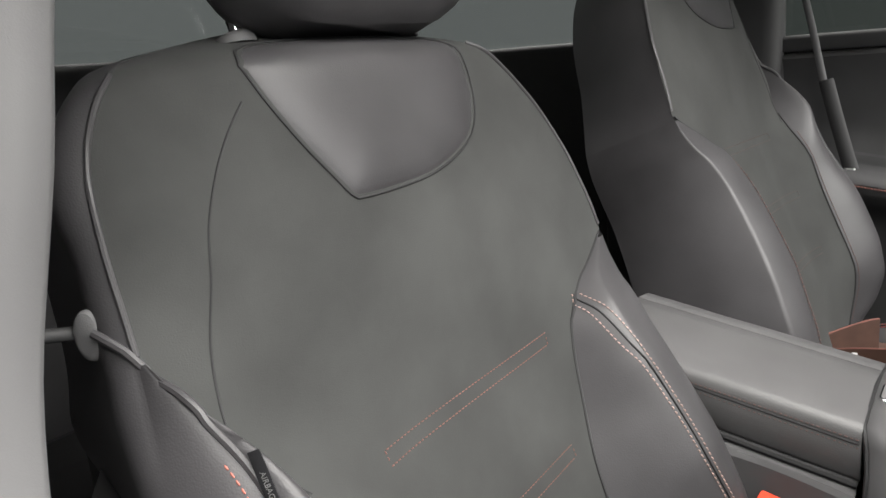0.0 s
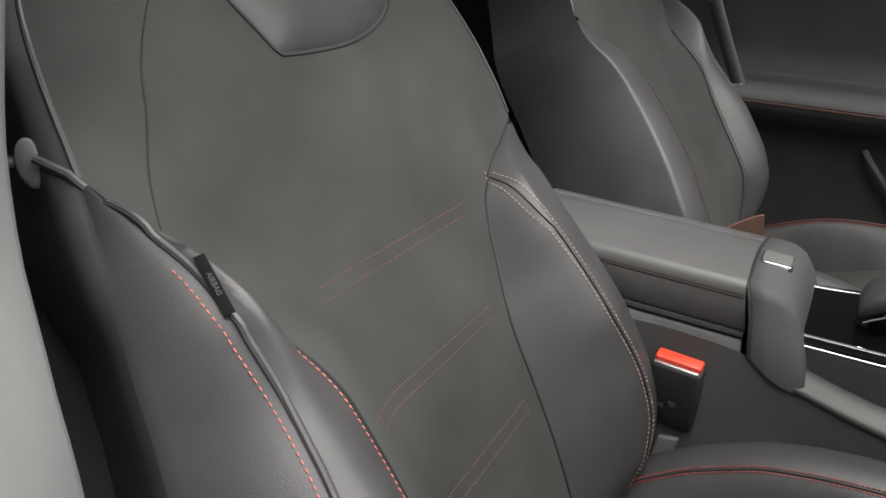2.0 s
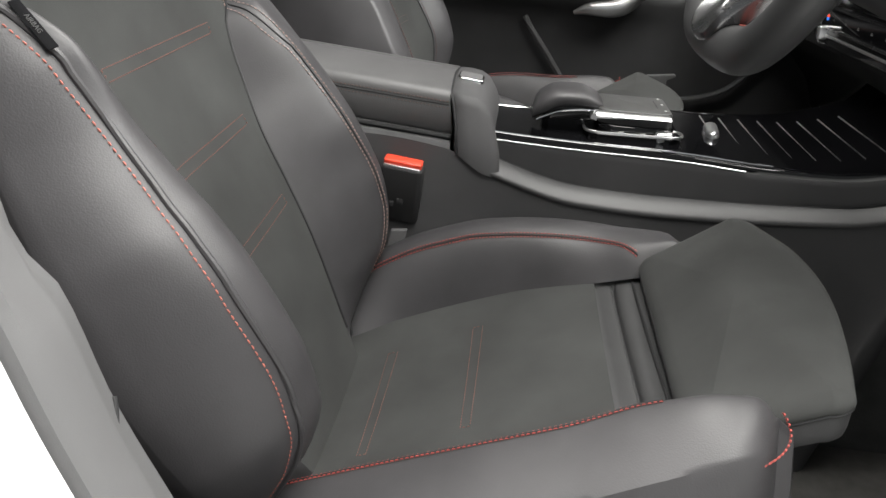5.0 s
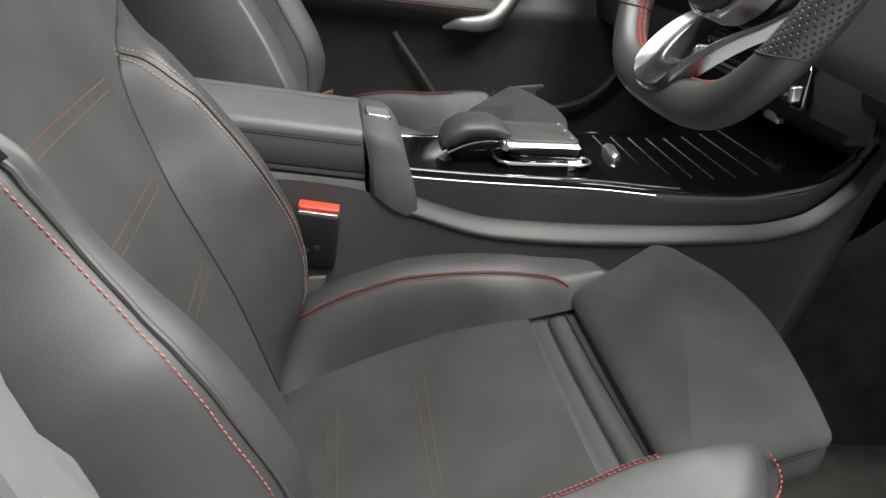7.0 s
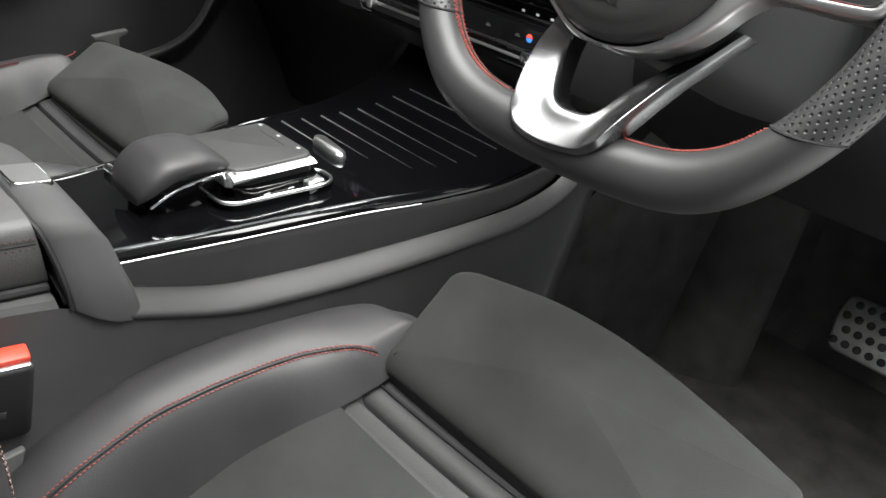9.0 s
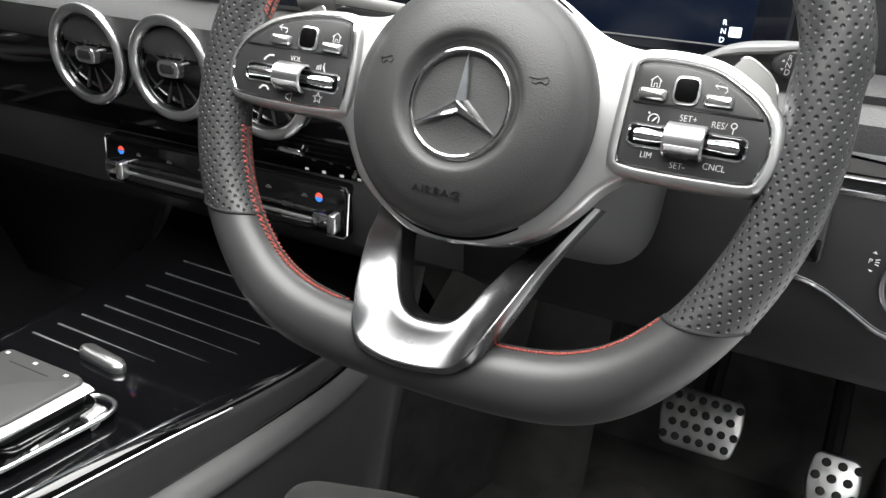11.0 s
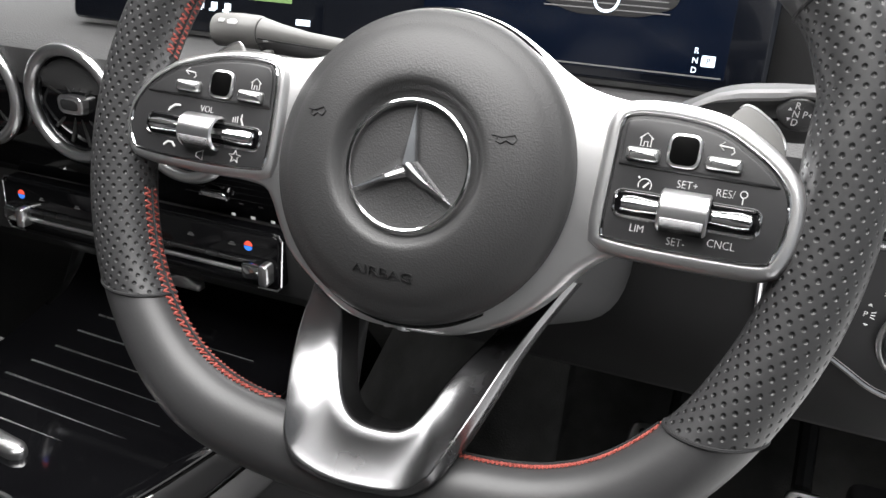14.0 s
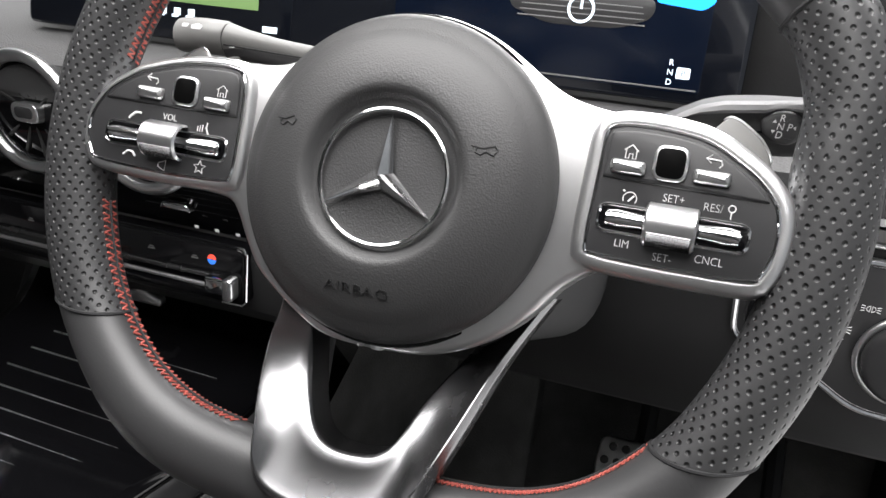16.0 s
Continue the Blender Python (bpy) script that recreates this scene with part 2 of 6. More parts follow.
def curve(points, count):
    """Points spread evenly along a Catmull-Rom line."""
    p = [Vector(q) for q in points]
    fine = []
    for i in range(len(p) - 1):
        a, b, c, d = p[max(i - 1, 0)], p[i], p[i + 1], p[min(i + 2, len(p) - 1)]
        for k in range(12):
            s = k / 12
            fine.append(0.5 * (2 * b + (c - a) * s + (2 * a - 5 * b + 4 * c - d) * s * s + (3 * b - a - 3 * c + d) * s ** 3))
    fine.append(p[-1])
    run = [0.0]
    for a, b in zip(fine, fine[1:]):
        run.append(run[-1] + (b - a).length)
    out, j = [], 0
    for k in range(count):
        want = run[-1] * k / (count - 1)
        while j < len(run) - 2 and run[j + 1] < want:
            j += 1
        span = run[j + 1] - run[j]
        out.append(fine[j].lerp(fine[j + 1], 0 if span < 1e-9 else (want - run[j]) / span))
    return out


def tube(path, radius, sides=8, closed=False, flat=1.0, up=(0, 0, 1)):
    """A round (or, with flat, oval) bar along a path."""
    p = [Vector(q) for q in path]
    rows = []
    for i, q in enumerate(p):
        ahead = p[(i + 1) % len(p)] if closed or i + 1 < len(p) else q
        behind = p[i - 1] if closed or i > 0 else q
        t = (ahead - behind).normalized()
        side = t.cross(Vector(up))
        side = side.normalized() if side.length > 1e-4 else t.orthogonal().normalized()
        other = side.cross(t).normalized()
        r = radius(i / (len(p) - 1)) if callable(radius) else radius
        rows.append([q + side * (r * math.cos(a)) + other * (r * flat * math.sin(a)) for a in (2 * math.pi * k / sides for k in range(sides))])
    if closed:
        rows.append(rows[0])
    return sheet(rows, ring=True, ends=not closed)


def thread(path, length, gap, radius, lift=None, skew=0.0):
    """A row of short stitches along a path; skew turns each across the line."""
    p = [Vector(q) for q in path]
    run = [0.0]
    for a, b in zip(p, p[1:]):
        run.append(run[-1] + (b - a).length)
    geoms, s, j = [], 0.0, 0
    def at(x):
        k = min(max(0, next((i for i in range(len(run) - 1) if run[i + 1] >= x), len(run) - 2)), len(run) - 2)
        d = run[k + 1] - run[k]
        return p[k].lerp(p[k + 1], min(1, (x - run[k]) / d if d else 0)), k
    while s + length < run[-1]:
        a, k = at(s)
        b, _ = at(s + length)
        n = Vector(lift(k)) if callable(lift) else Vector(lift or (0, 0, 1))
        t = (b - a).normalized()
        side = t.cross(n).normalized()
        a, b = a - side * skew, b + side * skew
        m = (a + b) / 2 + n * radius * 0.6
        rows = []
        for q, r in ((a - n * radius * 0.5, 0.5), (m - (b - a) * 0.25, 1), (m + (b - a) * 0.25, 1), (b - n * radius * 0.5, 0.5)):
            rows.append([q + side * (radius * r * math.cos(w)) + n * (radius * r * math.sin(w)) for w in (0.3, 1.57, 2.84, 4.7)])
        geoms.append(sheet(rows, ring=True, ends=True))
        s += length + gap
    return merge(*geoms) if geoms else ([], [])


def rounded(poly, radius, steps=5):
    """A polygon with rounded corners; radius may be a list."""
    out = []
    for i, b in enumerate(poly):
        a, c, b = Vector(poly[i - 1]), Vector(poly[(i + 1) % len(poly)]), Vector(b)
        r = radius[i] if isinstance(radius, (list, tuple)) else radius
        d0, d1 = (a - b), (c - b)
        k = min(r, d0.length * 0.49, d1.length * 0.49)
        p, q = b + d0.normalized() * k, b + d1.normalized() * k
        for s in range(steps + 1):
            s /= steps
            out.append(tuple(p * (1 - s) ** 2 + b * 2 * s * (1 - s) + q * s * s))
    return out


def inset(poly, d):
    area = sum(poly[i - 1][0] * poly[i][1] - poly[i][0] * poly[i - 1][1] for i in range(len(poly)))
    sign = 1 if area > 0 else -1
    out = []
    for i, b in enumerate(poly):
        a, c = poly[i - 1], poly[(i + 1) % len(poly)]
        t = Vector((c[0] - a[0], c[1] - a[1]))
        t = t.normalized() if t.length > 1e-9 else Vector((1, 0))
        out.append((b[0] - t.y * d * sign, b[1] + t.x * d * sign))
    return out


def slab(poly, low, high, bevel, place, both=False, crown=0.0):
    """A plate with a rounded rim: the outline poly in (u, v), from height low to high, set into the world by place(u, v, w)."""
    rings = []
    if both:
        rings += [(bevel, low), (bevel * 0.3, low + bevel * 0.3), (0, low + bevel)]
    else:
        rings.append((0, low))
    rings += [(0, high - bevel), (bevel * 0.1, high - bevel * 0.55), (bevel * 0.35, high - bevel * 0.2), (bevel, high)]
    if crown:
        rings += [(bevel * 3, high + crown * 0.6), (bevel * 6, high + crown)]
    rows = [[place(u, v, w) for u, v in inset(poly, d)] for d, w in rings]
    return sheet(rows, ring=True, ends=True)


def rect(u0, v0, u1, v1, r, steps=4):
    return rounded([(u0, v0), (u1, v0), (u1, v1), (u0, v1)], r, steps)


def block(x0, x1, y0, y1, z0, z1, r=0.005):
    """A box with all its edges rounded."""
    return slab(rect(x0, y0, x1, y1, r * 1.5), z0, z1, r, lambda u, v, w: (u, v, w), both=True)


def disc(cu, cv, r, low, high, bevel, place, n=40, **more):
    return slab([(cu + r * math.cos(2 * math.pi * k / n), cv + r * math.sin(2 * math.pi * k / n)) for k in range(n)], low, high, bevel, place, **more)


def ringband(cu, cv, r, thick, height, place, n=64, sides=10):
    """A round-section ring lying in a plane."""
    rows = []
    for k in range(n + 1):
        a = 2 * math.pi * k / n
        rows.append([place(cu + (r + thick * math.cos(b)) * math.cos(a), cv + (r + thick * math.cos(b)) * math.sin(a), height + thick * math.sin(b))
                     for b in (2 * math.pi * j / sides for j in range(sides))])
    return sheet(rows, ring=True)


def bars(place, boxes, w, thick=0.0004):
    """Flat marks: (u0, v0, u1, v1) boxes on a plane."""
    return merge(*[slab([(a, b), (c, b), (c, d), (a, d)], w - thick, w, thick * 0.3, place) for a, b, c, d in boxes])


def letters(body, size, place, w, depth=0.0003, thin=0.0):
    """Raised letters in Blender's own font, centred on (0, 0) of the plane."""
    data = bpy.data.curves.new("letters", "FONT")
    data.body, data.size, data.align_x, data.align_y, data.resolution_u = body, size, "CENTER", "CENTER", 3
    data.extrude, data.offset = depth, -thin * size
    ob = new("letters", data)
    me = bpy.data.meshes.new_from_object(ob.evaluated_get(bpy.context.evaluated_depsgraph_get()))
    geom = ([place(v.co.x, v.co.y, w + v.co.z) for v in me.vertices], [tuple(p.vertices) for p in me.polygons])
    bpy.data.objects.remove(ob)
    bpy.data.meshes.remove(me)
    return geom


# ---- the body shell: floor, sills, pillars, roof, outside ----
def plain(name, geom, material, label, category, sharp=40):
    """A piece of the setting."""
    return tagged(part(name, geom, material, None, label, sharp), "", category, "", "structure")


plain("ground", block(-12, 12, -12, 12, -0.32, -0.28, 0.01), WHITE_FLOOR, "pale glossy showroom floor under the car", "floor")
plain("floor", block(-1.12, 0.40, -1.9, 0.75, -0.06, -0.02, 0.01), CARPET, "black carpeted car floor", "carpet")
plain("firewall", sheet([[(x, 0.62 + 0.16 * s, -0.03 + 0.75 * s * s) for x in (-1.12, -0.36, 0.4)] for s in (0, 0.25, 0.5, 0.75, 1)]), CARPET, "black carpeted bulkhead behind the pedals", "carpet")
plain("floor_mat", slab(rounded([(-0.25, -0.12), (0.30, -0.12), (0.30, 0.5), (-0.03, 0.54), (-0.05, 0.445), (-0.09, 0.43), (-0.14, 0.405), (-0.22, 0.36)], 0.02), -0.02, -0.012, 0.003, lambda u, v, w: (u, v, w)), MAT, "black velour floor mat in the driver's footwell", "floor mat")
pad = [[(-0.15 + 0.035 * math.cos(a) * (1 - 0.2 * q) + 0.045 + 0.045 * math.cos(a), 0.47 + 0.16 * q - 0.035 * math.sin(a), -0.02 + 0.62 * q) for a in (math.pi * k / 14 for k in range(15))] for q in (j / 10 for j in range(11))]
# Added to keep outside light from leaking into the footwell.
plain("light_stop_panel", block(0.4, 0.44, 0.46, 0.8, -0.1, 0.78, 0.01), PLASTIC_DARK, "dark trim block added ahead of the door opening to stop stray light", "trim")
plain("footrest_trim", sheet(pad), CARPET, "black carpeted rounded footrest beside the pedals", "carpet")
plain("footwell_side", sheet([[(-0.225 + 0.1 * q + 0.08 * q ** 3, 0.12 + 0.55 * q, -0.03 + lerp([(0.0, 0.28), (0.2, 0.3), (0.35, 0.36), (0.5, 0.44), (1.0, 0.5)], q) * k / 6) for q in (j / 10 for j in range(11))] for k in range(7)]), CARPET, "black carpeted side of the footwell beside the console", "carpet")
plain("sill", merge(block(0.34, 0.47, -0.36, 0.75, -0.1, 0.06, 0.015)), PLASTIC, "black plastic door sill trim", "sill")
# Out of view; its opening is made up to admit light from above.
plain("unseen_roof", merge(block(-1.1, 0.42, -1.9, -0.36, 1.17, 1.2, 0.01), block(-1.1, 0.42, 0.1, 0.25, 1.17, 1.2, 0.01), block(-1.1, -0.44, -0.36, 0.1, 1.17, 1.2, 0.01), block(0.3, 0.42, -0.36, 0.1, 1.17, 1.2, 0.01)), ROOF_PALE, "unseen pale grey roof round an opening added to let light in", "headliner")
plain("side_wall_right", block(0.33, 0.38, -1.9, -0.75, 0.25, 0.82, 0.01), PLASTIC_DARK, "dark rear door trim behind the driver", "trim")
plain("side_wall_left", block(-1.14, -1.1, -1.9, -0.6, 0.0, 0.82, 0.01), PLASTIC_DARK, "dark rear door trim on the far side", "trim")
plain("rear_wall", block(-1.12, 0.42, -1.95, -1.9, -0.05, 0.86, 0.01), PLASTIC_DARK, "dark trim closing the cabin at the back", "trim")
for name, geom, label in (("window_1", block(-1.08, 0.38, -1.93, -1.926, 0.85, 1.19, 0.001), "tinted rear window behind the bench"),
                          ("window_2", block(0.352, 0.356, -1.9, -0.75, 0.81, 1.19, 0.001), "tinted rear side window behind the driver"),
                          ("window_3", block(-1.122, -1.118, -1.9, -0.6, 0.81, 1.19, 0.001), "tinted rear side window on the far side")):
    plain(name, geom, REAR_GLASS, label, "window").visible_shadow = False

# B-pillar trim beside the driver's seat: a face turned to the door opening, with a step low down
Y_INNER = [(-0.05, -0.30), (0.2, -0.365), (0.36, -0.419), (0.43, -0.4415), (0.487, -0.453), (0.505, -0.46), (0.517, -0.472), (0.54, -0.475), (0.58, -0.478), (0.618, -0.489), (0.665, -0.509), (0.71, -0.52), (0.777, -0.524), (0.835, -0.534), (1.0, -0.55), (1.2, -0.54)]
Y_OUTER = [(-0.05, -0.30), (0.2, -0.36), (0.405, -0.421), (0.455, -0.434), (0.5, -0.443), (0.55, -0.455), (0.65, -0.49), (0.75, -0.512), (0.85, -0.53), (1.0, -0.54), (1.2, -0.53)]
rows, skin = [], []
for k in range(81):
    z = -0.05 + 1.25 * k / 80
    y_in, y_out = lerp(Y_INNER, z), lerp(Y_OUTER, z)
    inward = 0.3 * 0.5 * ((z - 0.6) + math.hypot(z - 0.6, 0.03))
    x0, x1 = 0.352 - inward, 0.414 - 0.8 * inward
    ridge = 0.004 * smooth((0.56 - z) / 0.03)
    rows.append([(x0 - 0.03, y_in - 0.3, z), (x0 - 0.004, y_in - 0.05, z), (x0 - 0.002, y_in - 0.008, z), (x0, y_in - 0.002, z), (x0 + 0.004, y_in + 0.001, z),
                 (x0 + 0.018, y_in * 0.72 + y_out * 0.28 + 0.002, z), (x0 + 0.023, y_in * 0.62 + y_out * 0.38 + 0.002 + ridge, z), (x0 + 0.03, 0.5 * (y_in + y_out) + 0.003 + ridge, z),
                 (x0 + 0.045, y_in * 0.25 + y_out * 0.75 + 0.004, z), (x1 - 0.006, y_out + 0.001, z), (x1 - 0.001, y_out - 0.003, z), (x1, y_out - 0.012, z)])
    skin.append([(x1, y_out - 0.012, z), (x1 + 0.002, y_out - 0.009, z), (x1 + 0.006, y_out - 0.008, z), (x1 + 0.014, y_out - 0.014, z), (x1 + 0.03, y_out - 0.06, z), (x1 + 0.05, -1.2, z), (x1 + 0.05, -1.95, z)])
pillar = plain("pillar_trim", sheet(rows), PILLAR, "grey grained plastic trim of the pillar beside the driver's seat", "pillar trim")
part("joint", tube([(0.356, -0.4395, 0.432), (0.36, -0.4375, 0.427), (0.365, -0.436, 0.421)], 0.0012, 6), SEAM, pillar)
plain("body_side", sheet(skin), BODY_PAINT, "white painted body side behind the open door", "car body")
plain("pillar_trim_rear", block(-1.12, -1.05, -0.9, -0.56, 0.0, 1.2, 0.02), PLASTIC_DARK, "dark plastic trim of the far pillar", "pillar trim")
# upper dark frame of the windscreen
plain("windscreen_pillar", tube([(0.42, 0.62, 0.78), (0.42, 0.3, 1.08), (0.42, 0.1, 1.19)], 0.035, 10), PLASTIC_DARK, "dark trimmed windscreen pillar", "pillar trim")

# rear bench, in the dark behind the front seats
bench = thing("rear_bench", (-0.36, -1.45, -0.02), "dark leather rear bench seat behind the front seats", "seat")
part("cushion", block(-1.02, 0.30, -1.5, -1.05, 0.02, 0.26, 0.05), LEATHER, bench)
part("backrest", slab(rect(-1.02, 0.2, 0.30, 0.85, 0.08), -1.65, -1.5, 0.04, lambda u, v, w: (u, w - 0.25 * (v - 0.2), v)), LEATHER, bench)


# ---- front seats ----
LEAN_BACK = radians(20)
HALF_L = [(0, 0.12), (0.04, 0.16), (0.07, 0.21), (0.1, 0.252), (0.13, 0.27), (0.18, 0.276), (0.24, 0.27), (0.3, 0.262), (0.36, 0.258), (0.4, 0.266), (0.43, 0.28), (0.465, 0.29), (0.5, 0.288), (0.543, 0.277), (0.594, 0.256), (0.632, 0.228), (0.661, 0.198), (0.685, 0.16), (0.705, 0.1)]
HALF_R = [(0, 0.15), (0.04, 0.2), (0.07, 0.238), (0.1, 0.262), (0.13, 0.276), (0.2, 0.286), (0.28, 0.282), (0.36, 0.267), (0.4, 0.261), (0.44, 0.252), (0.47, 0.243), (0.515, 0.232), (0.54, 0.229), (0.57, 0.226), (0.6, 0.222), (0.62, 0.217), (0.64, 0.208), (0.66, 0.194), (0.68, 0.17), (0.695, 0.14), (0.705, 0.1)]
EDGE_L = [(0, 0.1), (0.1, 0.112), (0.16, 0.12), (0.2, 0.127), (0.28, 0.141), (0.32, 0.156), (0.36, 0.17), (0.4, 0.184), (0.42, 0.204), (0.435, 0.228), (0.45, 0.262), (0.465, 0.29)]
EDGE_R = [(0, 0.11), (0.08, 0.142), (0.14, 0.152), (0.2, 0.151), (0.25, 0.151), (0.3, 0.155), (0.35, 0.1635), (0.38, 0.17), (0.4, 0.178), (0.42, 0.188), (0.44, 0.2), (0.46, 0.213), (0.48, 0.223), (0.5, 0.229), (0.515, 0.232)]
SEAM_L = [(0.04, 0.19), (0.12, 0.215), (0.2, 0.21), (0.24, 0.2), (0.28, 0.197), (0.36, 0.193), (0.4, 0.197), (0.42, 0.2)]
SEAM_R = [(0.04, 0.205), (0.12, 0.232), (0.2, 0.239), (0.24, 0.239), (0.28, 0.235), (0.31, 0.2275), (0.36, 0.2215), (0.4, 0.225), (0.41, 0.2265), (0.44, 0.2245), (0.46, 0.224)]
RISE_L = [(0.0, -0.03), (0.05, 0.01), (0.09, 0.05), (0.13, 0.066), (0.18, 0.074), (0.24, 0.075), (0.28, 0.071), (0.32, 0.064), (0.36, 0.054), (0.4, 0.036), (0.42, 0.02), (0.45, 0.005), (0.47, 0.0)]
RISE_R = [(0.0, -0.03), (0.05, 0.01), (0.09, 0.055), (0.13, 0.082), (0.18, 0.09), (0.24, 0.088), (0.28, 0.082), (0.31, 0.073), (0.36, 0.062), (0.41, 0.057), (0.44, 0.044), (0.46, 0.032), (0.49, 0.014), (0.52, 0.0)]


def half(v, s):
    return lerp(HALF_R if s > 0 else HALF_L, v)


def edge(v, s):
    return min(half(v, s), lerp(EDGE_R if s > 0 else EDGE_L, v)) if v < (0.515 if s > 0 else 0.465) else half(v, s)


def back_w(u, v, puff=1.0):
    """How far the front of the backrest stands out at (u, v); puff scales the bolsters."""
    s = 1 if u > 0 else -1
    u, h, c = abs(u), half(v, s), edge(v, s)
    right = smooth((s * u + 0.16) / 0.32)
    w = 0.022 * smooth((v - 0.35 - 0.07 * right) / 0.16) * (1 - (0.4 + 1.05 * right) * (u / h) ** 2.4)
    swell = 0.048 * smooth((v - 0.04) / 0.12) * smooth((0.45 - v) / 0.12)
    if s > 0:
        w += puff * swell * (max(0, min(u, c) - 0.05) / (c - 0.05)) ** 1.8
    w += 0.01 * math.exp(-((v - 0.16) / 0.1) ** 2) * (1 - (u / 0.3) ** 2)
    if u > c:
        q = (u - c) / max(1e-4, h - c)
        k = (lerp(SEAM_R if s > 0 else SEAM_L, v) - c) / max(1e-4, h - c)
        k = min(0.9, max(0.3, k))
        rise = puff * lerp(RISE_R if s > 0 else RISE_L, v)
        if s > 0:
            rise -= puff * swell
        e = (q - k) / (1 - k)
        bow, ease = (2.2, 1.2) if s > 0 else (1.25, 1.0)
        w += rise * (math.sin((q / k) ** ease * bow) / math.sin(bow) if q < k else 1)
        if q >= k:
            w += rise * (0.25 * e - 0.4 * e * e) if s < 0 else -0.72 * puff * lerp(RISE_R, v) * (0.32 * e + 0.95 * e * e)
    w -= 0.045 * smooth((v - 0.655) / 0.055) ** 1.5
    return w


def back_point(u, v, w):
    return (u, -0.42 - math.sin(LEAN_BACK) * v + math.cos(LEAN_BACK) * w, 0.183 + math.cos(LEAN_BACK) * v + math.sin(LEAN_BACK) * w)


def cushion_z(y):
    return 0.183 + 0.26 * (y + 0.446)


CUSHION_HALF = [(-0.5, 0.23), (-0.46, 0.257), (-0.38, 0.278), (-0.28, 0.279), (-0.2, 0.27), (-0.147, 0.257), (-0.1, 0.236), (-0.06, 0.205), (-0.045, 0.188)]
CUSHION_HALF_R = [(-0.5, 0.22), (-0.46, 0.24), (-0.38, 0.25), (-0.2, 0.252), (-0.13, 0.252), (-0.09, 0.248), (-0.065, 0.238), (-0.05, 0.22), (-0.045, 0.205)]
CUSHION_SEAM = [(-0.5, 0.19), (-0.45, 0.2), (-0.4, 0.203), (-0.35, 0.206), (-0.3, 0.207), (-0.25, 0.202), (-0.2, 0.194), (-0.16, 0.186), (-0.13, 0.172), (-0.1, 0.147)]
CUSHION_SEAM_R = [(-0.5, 0.185), (-0.4, 0.19), (-0.3, 0.193), (-0.2, 0.192), (-0.15, 0.19), (-0.1, 0.197), (-0.075, 0.2), (-0.045, 0.198)]
CUSHION_EDGE = [(-0.5, 0.145), (-0.446, 0.146), (-0.38, 0.165), (-0.3, 0.171), (-0.25, 0.17), (-0.19, 0.157), (-0.145, 0.141), (-0.105, 0.132)]
CUSHION_EDGE_R = [(-0.5, 0.145), (-0.446, 0.146), (-0.38, 0.158), (-0.3, 0.162), (-0.25, 0.162), (-0.19, 0.157), (-0.15, 0.157), (-0.13, 0.16), (-0.1, 0.168), (-0.05, 0.172)]
CUSHION_RISE = [(-0.5, 0.03), (-0.45, 0.046), (-0.4, 0.064), (-0.35, 0.07), (-0.3, 0.069), (-0.25, 0.062), (-0.2, 0.051), (-0.16, 0.04), (-0.13, 0.033), (-0.1, 0.029), (-0.05, 0.026)]
CUSHION_RISE_R = [(-0.5, 0.03), (-0.45, 0.044), (-0.4, 0.05), (-0.3, 0.054), (-0.2, 0.054), (-0.13, 0.06), (-0.1, 0.062), (-0.075, 0.058), (-0.058, 0.051), (-0.045, 0.042)]


def cushion_half(y, s):
    return lerp(CUSHION_HALF_R if s > 0 else CUSHION_HALF, y)


def cushion_w(x, y, hump=(0.085, 0.078)):
    s = 1 if x > 0 else -1
    x, h, c = abs(x), cushion_half(y, s), lerp(CUSHION_EDGE_R if s > 0 else CUSHION_EDGE, y)
    w = -0.006 * (1 - (min(x, c) / c) ** 2)
    if x > c:
        q, k = (x - c) / (h - c), (lerp(CUSHION_SEAM_R if s > 0 else CUSHION_SEAM, y) - c) / (h - c)
        k = min(0.85, max(0.25, k))
        rise = lerp(CUSHION_RISE_R if s > 0 else CUSHION_RISE, y)
        e = (q - k) / (1 - k)
        w += rise * math.sin(q / k * 1.3) / math.sin(1.3) if q < k else rise + ((hump[0] * e - hump[1] * e * e) * smooth((-0.05 - y) / 0.11) - 0.012 * e * e * smooth((y + 0.15) / 0.1) if s < 0 else 0.004 * e - 0.026 * e * e)
    w -= 0.012 * smooth((y + 0.065) / 0.02) if s < 0 else 0.012 * smooth((y + 0.058) / 0.013)
    return w


